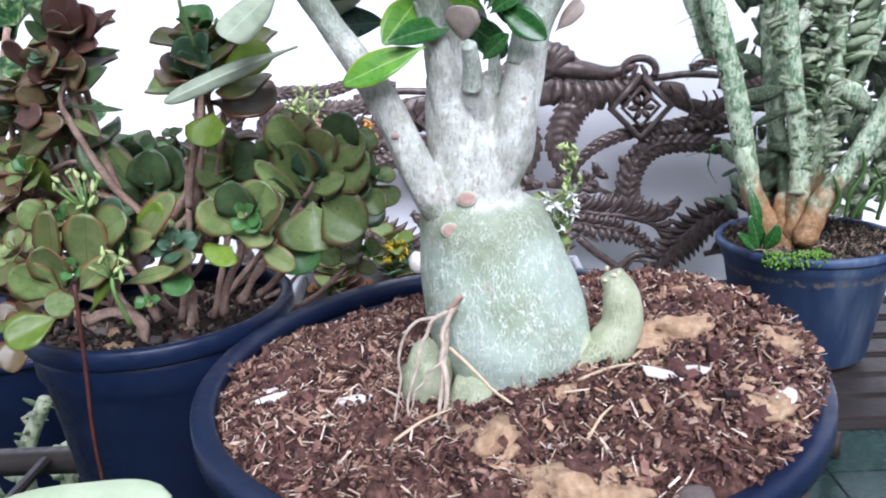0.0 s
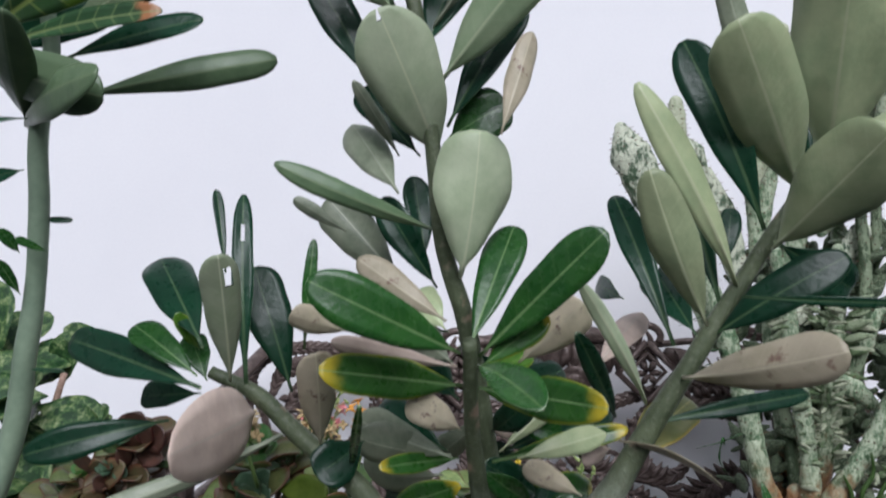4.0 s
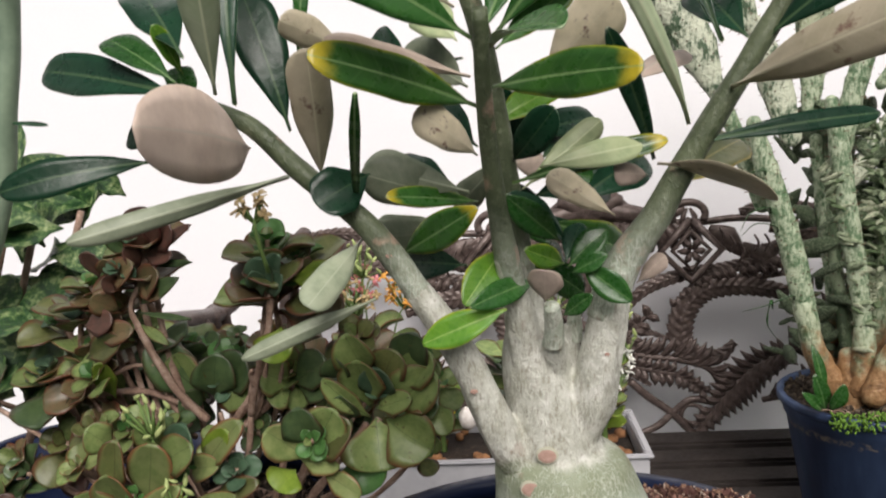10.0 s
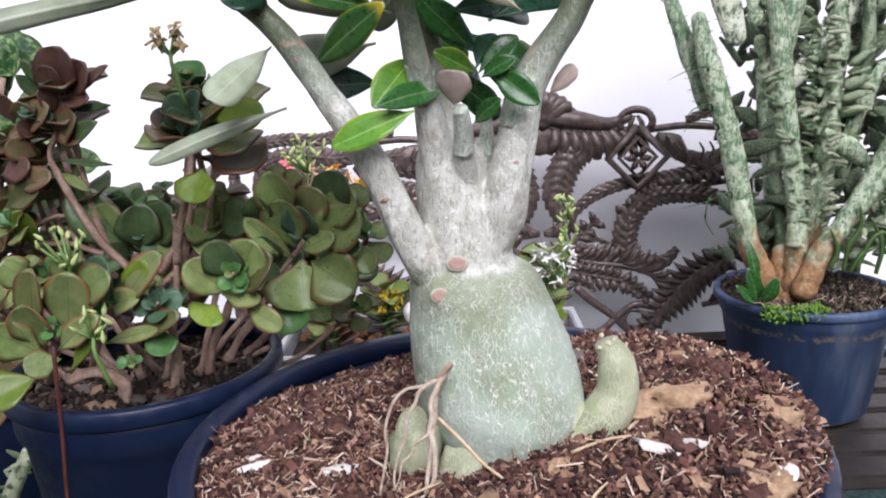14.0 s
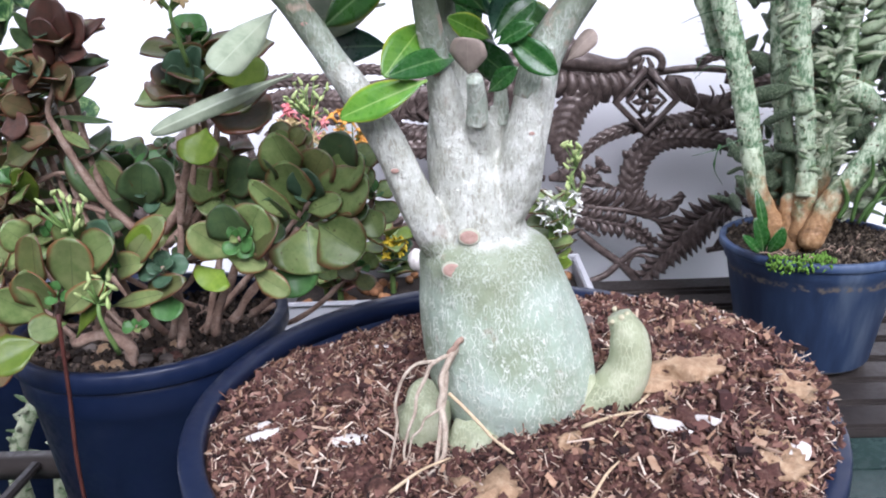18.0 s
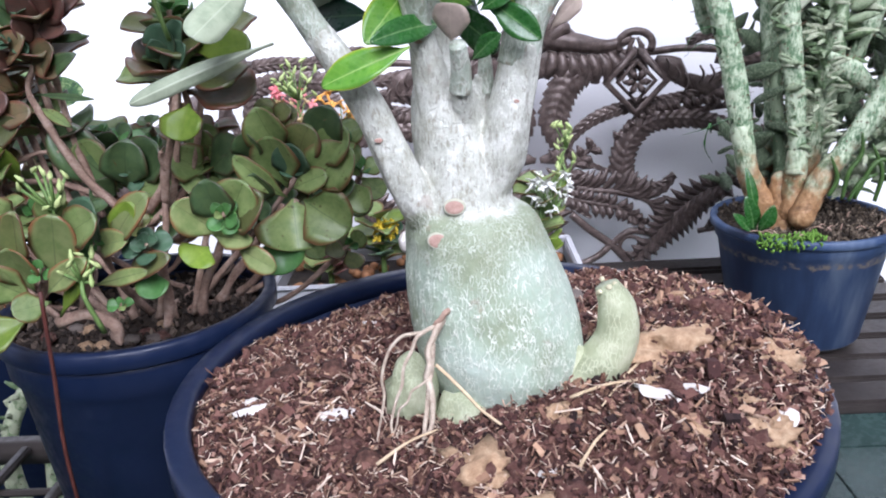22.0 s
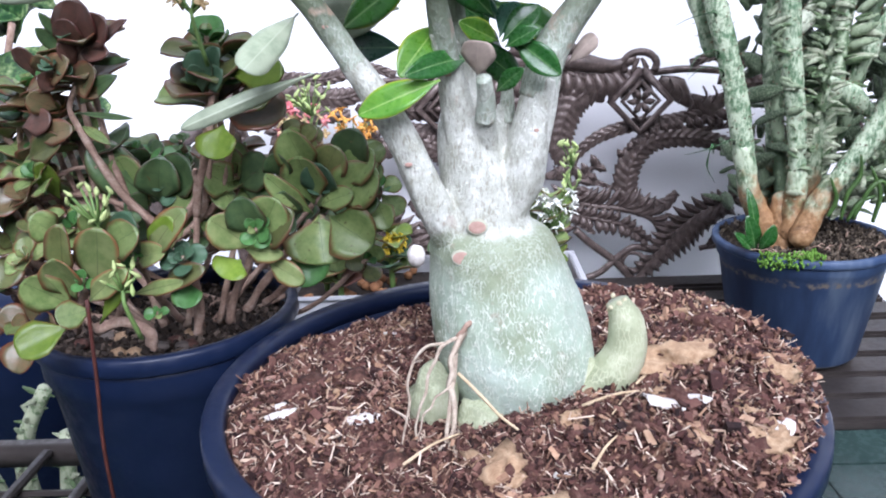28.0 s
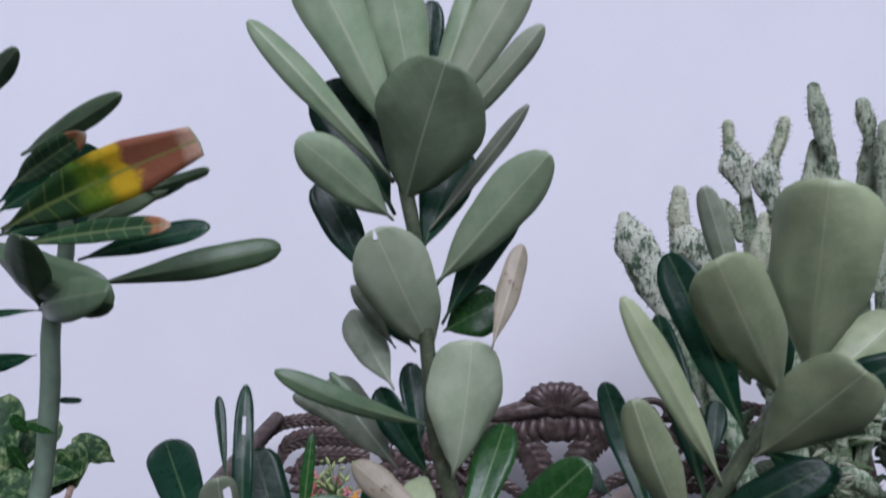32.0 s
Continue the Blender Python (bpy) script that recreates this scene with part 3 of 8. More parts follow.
# ---------- pots ----------
def pot(name, place, r, h, material, label, foot=0.72, ring=0.18, lip=0.012):
    """A tapered plastic pot with a rolled rim and a shoulder ring; place is the middle of its foot."""
    ob = thing(name, place, label, "plant pot")
    at = WORLD[ob.name]
    b, k = r * foot, h * (1 - ring)
    rk = b + (r * 0.945 - b) * (1 - ring)
    wall = [(b * 0.3, 0.004), (b * 0.94, 0.0), (b, 0.006), (rk, k), (rk + 0.004, k + 0.004), (r * 0.955, h - 0.018), (r * 0.962, h - 0.012)]
    inner = [(r * 0.94 - 0.002, h - 0.012), (rk - 0.004, k), (b - 0.004, 0.01), (b * 0.3, 0.009)]
    part("body", lathe(wall + inner, 64, closed=True), material, ob, m=at)
    # a flat lip with a small turned-down edge
    flat = [(r * 0.958, h - 0.013), (r - 0.0015, h - 0.013), (r, h - 0.0115), (r, h - 0.0015), (r - 0.0015, h), (r * 0.945 - 0.001, h), (r * 0.945 - 0.003, h - 0.0015), (r * 0.943 - 0.003, h - 0.013)]
    part("rim", lathe(flat, 64, closed=True), material, ob, m=at)
    return ob


def soil_disc(parent, place, r, material, rough, seed, mound=0.0, rings=26, sides=72):
    bm = bmesh.new()
    rows = []
    for i in range(rings + 1):
        q = r * i / rings
        rows.append([])
        for k in range(sides):
            a = 2 * math.pi * k / sides
            p = Vector((q * math.cos(a), q * math.sin(a), 0))
            p.z = mound * (1 - (q / r) ** 2) + rough * (noise.noise(p * 45 + Vector((seed, 0, 0))) + 0.6 * noise.noise(p * 120 + Vector((0, seed, 0))))
            rows[-1].append(bm.verts.new(p))
    for a, b in zip(rows[1:], rows[2:]):
        for k in range(sides):
            bm.faces.new((a[k], b[k], b[(k + 1) % sides], a[(k + 1) % sides]))
    bm.faces.new(rows[1][::-1])
    for v in rows[0]:
        bm.verts.remove(v)
    return part("soil", bm, material, parent, m=Matrix.Translation(place))


RACK_Z = 0.66
POT = Vector((0.028, 0.43, RACK_Z))
big_pot = pot("large_pot", POT, 0.172, 0.197, POT_BLUE, "wide dark blue plastic pot on a metal rack", 0.74)


def soil_z(x, y):
    """The height of the big pot's coir, heaped towards its right and lower at the back."""
    q = min(1.0, math.hypot(x - POT.x, y - POT.y) / 0.160)
    back = 0.16 * max(0.0, y - POT.y - 0.035)
    heap = 0.869 + 0.115 * (x - POT.x) - back
    edge = 0.848 + 0.115 * max(0.0, x - POT.x) - back
    fall = max(0.0, (q - 0.72) / 0.28) ** 2
    return heap + (edge - heap) * fall + 0.0055 * noise.noise(Vector((x, y, 0)) * 40) + 0.0038 * noise.noise(Vector((x, y, 3)) * 95)


def big_soil():
    bm = bmesh.new()
    rows = []
    for i in range(31):
        q = 0.004 + 0.158 * i / 30
        rows.append([])
        for k in range(84):
            a = 2 * math.pi * k / 84
            x, y = POT.x + q * math.cos(a), POT.y + q * math.sin(a)
            rows[-1].append(bm.verts.new((x, y, soil_z(x, y))))
    for a, b in zip(rows, rows[1:]):
        for k in range(84):
            bm.faces.new((a[k], b[k], b[(k + 1) % 84], a[(k + 1) % 84]))
    bm.faces.new(rows[0][::-1])
    low = [bm.verts.new((v.co.x, v.co.y, 0.80)) for v in rows[-1]]
    for k in range(84):
        bm.faces.new((rows[-1][k], low[k], low[(k + 1) % 84], rows[-1][(k + 1) % 84]))
    part("soil", bm, SOIL, big_pot)


big_soil()
JADE_POT = Vector((-0.213, 0.552, RACK_Z))
jade_pot = pot("jade_pot", JADE_POT, 0.094, 0.200, POT_BLUE, "dark blue plastic pot holding a crowded jade-like succulent", 0.74)
soil_disc(jade_pot, JADE_POT + V(0, 0, 0.180), 0.087, DARK_SOIL, 0.005, 5)
CACTUS_POT = Vector((0.558, 1.25, 0.477))
cactus_pot = pot("cactus_pot", CACTUS_POT, 0.140, 0.196, POT_MUDDY, "faded blue plastic pot with a muddy rim on a bench", 0.72)
soil_disc(cactus_pot, CACTUS_POT + V(0, 0, 0.188), 0.131, DARK_SOIL, 0.006, 9)


# ---------- rack ----------
def rack():
    ob = thing("plant_rack", (-0.2, 0.42, 0), "grey metal plant rack with a gridded top", "plant rack")
    z = RACK_Z - 0.006
    for y in (0.16, 0.70):
        part("rail", box((0.92, 0.022, 0.022), 0.003), SLAT, ob, m=Matrix.Translation((-0.26, y, z - 0.008)))
    for x in (-0.715, 0.195):
        part("end_rail", box((0.022, 0.518, 0.022), 0.003), SLAT, ob, m=Matrix.Translation((x, 0.43, z - 0.008)))
    for k in range(14):
        part("bar", box((0.010, 0.518, 0.008), 0.002), SLAT, ob, m=Matrix.Translation((-0.66 + k * 0.062, 0.43, z)))
    for k in range(7):
        part("crossbar", box((0.888, 0.008, 0.006), 0.002), SLAT, ob, m=Matrix.Translation((-0.26, 0.21 + k * 0.07, z - 0.0075)))
    for x in (-0.70, 0.18):
        for y in (0.175, 0.685):
            part("leg", box((0.024, 0.024, z - 0.02), 0.003), SLAT, ob, m=Matrix.Translation((x, y, (z - 0.02) / 2)))
    return ob


rack()

# ---------- bench ----------
BENCH_Y, BENCH_X = 1.65, 0.178
bench = thing("garden_bench", (BENCH_X, 1.3, 0), "brown cast-iron garden bench with scrolled fern back and slatted seat", "bench")


def on_back(side, uv, out=0.0):
    return V(BENCH_X + side * uv[0], BENCH_Y + 0.02 * (uv[1] - 0.45) - out, uv[1])


def bar(side, uvs, r):
    part("scroll_bar", tube([on_back(side, p) for p in uvs], [r * 0.62] * 2, 8, flat=0.8, up=(0, 1, 0)), IRON, bench)


def band(side, uvs, w):
    """An acanthus band: a flat curved leaf with a raised midrib, slanting ribs and a toothed edge."""
    line = spline([on_back(side, p) for p in uvs], 40)
    far = [0.0]
    for a, b in zip(line, line[1:]):
        far.append(far[-1] + (b - a).length)
    w *= 0.9
    rad = resample([w * 0.30, w * 0.5, w * 0.52, w * 0.42, w * 0.14], len(line))
    us = (-1, -0.8, -0.55, -0.3, -0.12, 0, 0.12, 0.3, 0.55, 0.8, 1)
    bm = bmesh.new()
    rows = []
    for i, q in enumerate(line):
        d = (line[min(i + 1, len(line) - 1)] - line[max(i - 1, 0)]).normalized()
        n = d.cross(V(0, 1, 0))
        front, back = [], []
        for u in us:
            tooth = (far[i] / 0.0165 + abs(u) * 1.1) % 1.0
            edge = rad[i] * (1 + (0.22 * (0.5 - tooth) if abs(u) == 1 else 0.1 * (0.5 - tooth) if abs(u) == 0.8 else 0))
            high = rad[i] * 0.24 * (1 - u * u) + 0.0046 * math.sin(math.pi * tooth) * min(1, abs(u) * 4) + (0.005 if u == 0 else 0)
            front.append(bm.verts.new(q + n * u * edge - V(0, 0.002 + high, 0)))
            back.append(bm.verts.new(q + n * u * edge + V(0, 0.003, 0)))
        rows.append(front + back[::-1])
    k2 = 2 * len(us)
    for a, b in zip(rows, rows[1:]):
        for k in range(k2):
            bm.faces.new((a[k], a[(k + 1) % k2], b[(k + 1) % k2], b[k]))
    bm.faces.new(rows[0][::-1])
    bm.faces.new(rows[-1])
    part("acanthus_band", bm, IRON, bench)


def frond(side, uvs, size, sides, count):
    """A fern frond: a rib with pointed leaflets on one side or on both."""
    line = spline([on_back(side, p) for p in uvs], 10)
    bm = bmesh.new()
    tube_in(bm, line, [0.006, 0.008, 0.005], 6, steps=0)
    for k in range(count):
        s = (k + 0.6) / count
        i = min(int(s * (len(line) - 2)) + 1, len(line) - 2)
        d = (line[i + 1] - line[i - 1]).normalized()
        n = d.cross(V(0, 1, 0))
        if n.z < 0:
            n = -n
        for sign in ((1,) if sides == 1 else (1, -1)):
            reach = size * 1.15 * (0.55 + 0.45 * math.sin(math.pi * min(1, s * 1.1 + 0.05)))
            tip = line[i] + (n * sign * 0.9 + d * 0.45).normalized() * reach + V(0, -0.004, 0)
            mid = line[i].lerp(tip, 0.5) + d * 0.004 + V(0, -0.006, 0)
            tube_in(bm, [line[i], mid, tip], [0.005, 0.0095, 0.0012], 6, steps=4, flat=0.38, up=(0, 1, 0))
            tube_in(bm, [line[i] + V(0, -0.003, 0), mid + V(0, -0.004, 0), tip], [0.0016, 0.002, 0.001], 4, steps=3)
    part("fern_frond", bm, IRON, bench)


def leafplate(side, uvs, w):
    line = [on_back(side, p, 0.004) for p in uvs]
    bm = tube(line, [w * 0.15, w * 0.5, w * 0.08], 8, flat=0.35, up=(0, 1, 0))
    for s in (0.25, 0.5, 0.75):
        p = line[0].lerp(line[-1], s)
        tube_in(bm, [p + V(0, -0.008, -w * 0.35), p + V(0.008 * side, -0.011, 0), p + V(0, -0.008, w * 0.35)], [0.002, 0.003, 0.002], 5, steps=3)
    part("iron_leaf", bm, IRON, bench)


def rosette_plate(side, u, v):
    c = on_back(side, (u, v), 0.022)
    bm = bmesh.new()
    s = 0.064
    ring = [c + V(0, -0.002, s), c + V(s * 0.95, -0.002, 0), c + V(0, -0.002, -s), c + V(-s * 0.95, -0.002, 0)]
    tube_in(bm, ring + ring[:1], [0.0085, 0.0085], 6, steps=0, flat=0.7, up=(0, 1, 0))
    part("diamond_frame", bm, IRON, bench)
    inner = [c.lerp(q, 0.62) for q in ring]
    part("inner_frame", tube(inner + inner[:1], [0.005, 0.005], 6, steps=0), IRON, bench)
    for k in range(6):
        a = k * math.pi / 3
        part("rosette_petal", tube([c + V(0.004 * math.cos(a), -0.006, 0.004 * math.sin(a)), c + V(0.017 * math.cos(a), -0.012, 0.017 * math.sin(a)), c + V(0.028 * math.cos(a), -0.004, 0.028 * math.sin(a))], [0.004, 0.008, 0.002], 6, steps=3), IRON, bench)
    bm = bmesh.new()
    f = c + V(0, 0.02, 0.070)
    tube_in(bm, [f + V(0.034 * math.cos(a), 0, 0.026 * math.sin(a)) for a in np.linspace(-0.5, math.pi + 0.5, 9)], [0.008] * 2, 7, steps=2)
    for x in (-0.013, 0.013):
        tube_in(bm, [f + V(x, -0.004, -0.022), f + V(x * 0.9, -0.006, -0.004), f + V(x * 0.2, -0.004, 0.014)], [0.004, 0.006, 0.003], 6, steps=3)
    part("finial", bm, IRON, bench)


for side in (1, -1):
    bar(side, [(0.062, 0.932), (0.130, 0.910), (0.175, 0.901), (0.231, 0.900), (0.299, 0.904), (0.389, 0.895)], 0.012)
    bar(side, [(-0.045, 0.937), (0.006, 0.943), (0.062, 0.932)], 0.012)
    band(side, [(0.045, 0.719), (0.034, 0.778), (0.062, 0.846), (0.119, 0.877), (0.181, 0.882)], 0.07)
    band(side, [(0.039, 0.701), (0.103, 0.764), (0.178, 0.792), (0.258, 0.801), (0.326, 0.817), (0.376, 0.844)], 0.03)
    band(side, [(0.394, 0.745), (0.306, 0.765), (0.231, 0.762), (0.186, 0.719), (0.176, 0.659), (0.206, 0.621), (0.254, 0.619), (0.286, 0.647)], 0.056)
    frond(side, [(0.045, 0.646), (0.099, 0.625), (0.171, 0.614), (0.231, 0.592), (0.257, 0.550)], 0.052, 1, 15)
    frond(side, [(0.402, 0.631), (0.327, 0.591), (0.270, 0.536), (0.211, 0.468)], 0.05, 2, 14)
    frond(side, [(0.391, 0.786), (0.311, 0.778), (0.237, 0.766), (0.168, 0.729)], 0.036, 1, 12)
    frond(side, [(0.045, 0.615), (0.099, 0.598), (0.172, 0.579), (0.221, 0.545)], 0.03, 2, 12)
    band(side, [(0.403, 0.618), (0.328, 0.572), (0.270, 0.517), (0.206, 0.455)], 0.044)
    bar(side, [(0.070, 0.571), (0.106, 0.537), (0.155, 0.499), (0.212, 0.444), (0.287, 0.429), (0.403, 0.433)], 0.014)
    bar(side, [(0.082, 0.454), (0.125, 0.472), (0.161, 0.503), (0.197, 0.527), (0.246, 0.518)], 0.013)
    bar(side, [(0.199, 0.468), (0.174, 0.489), (0.186, 0.514), (0.216, 0.507), (0.209, 0.479)], 0.008)
    leafplate(side, [(0.238, 0.887), (0.272, 0.865), (0.315, 0.820)], 0.052)
    leafplate(side, [(0.386, 0.854), (0.343, 0.828), (0.304, 0.852)], 0.05)
    leafplate(side, [(0.390, 0.803), (0.355, 0.810), (0.318, 0.789)], 0.04)
    leafplate(side, [(0.004, 0.691), (0.045, 0.701), (0.075, 0.733)], 0.04)
    band(side, [(-0.020, 0.655), (0.015, 0.617), (0.063, 0.600), (0.112, 0.562)], 0.03)
    bar(side, [(0.014, 0.430), (0.064, 0.435), (0.188, 0.433), (0.422, 0.423)], 0.016)
    rosette_plate(side, 0.197, 0.846)
    band(side, [(0.30, 0.915), (0.36, 0.93), (0.45, 0.912), (0.53, 0.915), (0.60, 0.90), (0.64, 0.85), (0.62, 0.78), (0.60, 0.71)], 0.030)
    band(side, [(0.36, 0.885), (0.42, 0.872), (0.50, 0.88), (0.57, 0.865), (0.60, 0.81)], 0.048)
    band(side, [(0.40, 0.835), (0.46, 0.84), (0.53, 0.83), (0.57, 0.78)], 0.044)
    band(side, [(0.63, 0.70), (0.655, 0.60), (0.62, 0.52), (0.55, 0.50), (0.52, 0.56)], 0.024)
    frond(side, [(0.36, 0.60), (0.44, 0.66), (0.52, 0.74), (0.56, 0.82)], 0.05, 2, 10)
    frond(side, [(0.34, 0.52), (0.42, 0.54), (0.50, 0.62), (0.58, 0.66)], 0.045, 1, 10)
    bar(side, [(0.64, 0.84), (0.665, 0.70), (0.66, 0.56), (0.655, 0.44)], 0.018)
    part("back_post", tube([(BENCH_X + side * 0.655, 1.66, 0.01), (BENCH_X + side * 0.655, 1.655, 0.25), (BENCH_X + side * 0.655, 1.65, 0.46)], [0.020, 0.016, 0.016], 8), IRON, bench)
    part("front_leg", tube([(BENCH_X + side * 0.655, 1.02, 0.01), (BENCH_X + side * 0.655, 1.06, 0.12), (BENCH_X + side * 0.655, 1.03, 0.30), (BENCH_X + side * 0.655, 1.05, 0.44)], [0.024, 0.016, 0.02, 0.018], 8), IRON, bench)
    part("seat_bearer", box((0.03, 0.60, 0.03), 0.005), IRON, bench, m=Matrix.Translation((BENCH_X + side * 0.655, 1.34, 0.437)))
    X = BENCH_X + side * 0.665
    part("armrest", tube([(BENCH_X + side * 0.592, 1.645, 0.925), (X - side * 0.02, 1.50, 0.866), (X, 1.31, 0.836), (X, 1.17, 0.856), (X, 1.05, 0.876), (X, 0.99, 0.845), (X, 1.01, 0.80), (X, 1.05, 0.82)], [0.016, 0.017, 0.018, 0.019, 0.018, 0.016, 0.013, 0.01], 10, flat=0.8), IRON, bench)
    part("arm_post", tube([(X, 1.04, 0.86), (X, 1.07, 0.72), (X, 1.03, 0.58), (X, 1.05, 0.45)], [0.016, 0.013, 0.017, 0.016], 8), IRON, bench)
    for y in (1.11, 1.16, 1.21, 1.255, 1.30):
        part("arm_scroll", tube([(X, y, 0.845), (X, y + 0.018, 0.80), (X, y - 0.012, 0.755), (X, y + 0.01, 0.71)], [0.016, 0.012, 0.017, 0.009], 8, flat=1.3, up=(1, 0, 0)), IRON, bench)
    part("arm_rail", tube([(X, 1.06, 0.712), (X, 1.20, 0.722), (X, 1.32, 0.712), (X - side * 0.01, 1.64, 0.69)], [0.011, 0.012, 0.012, 0.010], 8), IRON, bench)


def crown():
    c = on_back(1, (0, 0.945))
    bm = bmesh.new()
    tube_in(bm, [c + V(-0.085, 0, -0.036), c + V(-0.055, 0, -0.012), c + V(0, 0, -0.004), c + V(0.055, 0, -0.012), c + V(0.085, 0, -0.036)], [0.014, 0.026, 0.032, 0.026, 0.014], 10, flat=0.5, up=(0, 1, 0))
    part("crest_plate", bm, IRON, bench)
    part("crest_foot", tube([c + V(-0.06, 0.002, -0.066), c + V(0, 0.002, -0.056), c + V(0.06, 0.002, -0.066)], [0.02, 0.034, 0.02], 10, flat=0.35, up=(0, 1, 0)), IRON, bench)
    for k in range(-4, 5):
        a = math.pi / 2 + k * 0.30
        tip = c + V(math.cos(a) * 0.070, -0.006, math.sin(a) * 0.046 - 0.008)
        part("crest_rib", tube([c + V(0, 0, -0.03), c.lerp(tip, 0.6) + V(0, -0.005, 0), tip], [0.014, 0.019, 0.011], 8, steps=4), IRON, bench)
    for s in (1, -1):
        bm = bmesh.new()
        tube_in(bm, [c + V(0, 0, -0.005), c + V(s * 0.08, -0.004, -0.02), c + V(s * 0.14, 0, -0.03), c + V(s * 0.19, 0, -0.016)], [0.022, 0.020, 0.014, 0.010], 7)
        part("crest_arm", bm, IRON, bench)
        # a ribbed shell under the arch
        for k in range(9):
            e = k / 8
            a = c + V(s * (0.03 + 0.15 * e), 0.002, -0.035 - 0.008 * e)
            b = c + V(s * (0.02 + 0.20 * e), 0.002, -0.085 - 0.015 * math.sin(3 * e))
            part("arch_rib", tube([a, a.lerp(b, 0.5) + V(s * 0.006, -0.010, 0), b], [0.008, 0.0125, 0.009], 8, steps=4), IRON, bench)


crown()
for s in (1, -1):
    band(s, [(0.05, 0.905), (0.09, 0.893), (0.13, 0.886)] if s > 0 else [(0.05, 0.905), (0.13, 0.886), (0.20, 0.874), (0.28, 0.872), (0.37, 0.866)], 0.046)
    if s < 0:
        band(s, [(0.04, 0.862), (0.14, 0.845), (0.24, 0.84), (0.32, 0.842)], 0.055)
    band(s, [(0.02, 0.93), (0.05, 0.86), (0.03, 0.78), (0.07, 0.70), (0.15, 0.66)], 0.026)
    frond(s, [(0.02, 0.50), (0.03, 0.58), (0.06, 0.66), (0.12, 0.72)], 0.045, 2, 10)
slat_mesh = mesh_of("slat", box((1.30, 0.062, 0.022), 0.006), SLAT, False)
for k in range(8):
    y = 1.035 + k * 0.077
    put("slat", slat_mesh, bench, Matrix.Translation((BENCH_X, y, 0.466 - 0.012 * math.sin(math.pi * k / 7))))

# ---------- desert rose ----------
rose = thing("desert_rose", POT + V(0, 0, 0.2), "desert rose with a swollen grey-green trunk and spoon-shaped leaves", "potted plant")
LOOKS = {"dark": (UP_DARK, DN_GREEN), "green": (UP_GREEN, DN_GREEN), "lime": (UP_LIME, DN_PALE), "yellow": (UP_YELLOW, DN_GREY),
         "pale": (UP_DARK, DN_PALE), "tan": (UP_GREEN, DN_TAN), "pink": (UP_GREEN, DN_PINK), "grey": (UP_DARK, DN_GREY),
         "olive": (UP_GREEN, DN_OLIVE), "burnt": (BURNT, DN_GREEN), "shade": (UP_DARK, DN_SHADED), "damaged": (DAMAGED, DN_GREY), "faded": (UP_FADED, DN_TAN)}


def leaf(plant, base, tip, face, width, look_name, bend=0.05, shape="spoon", name="leaf", hole=None):
    me = blade_mesh(name, width, LOOKS[look_name], shape, bend, rnd(0.05, 0.28), 0.014, rnd(0, 0.12), 0.06, 18 if hole else 15, rnd(-0.25, 0.25), rnd(0, 6), hole)
    return put(name, me, plant, along(base, tip, face))


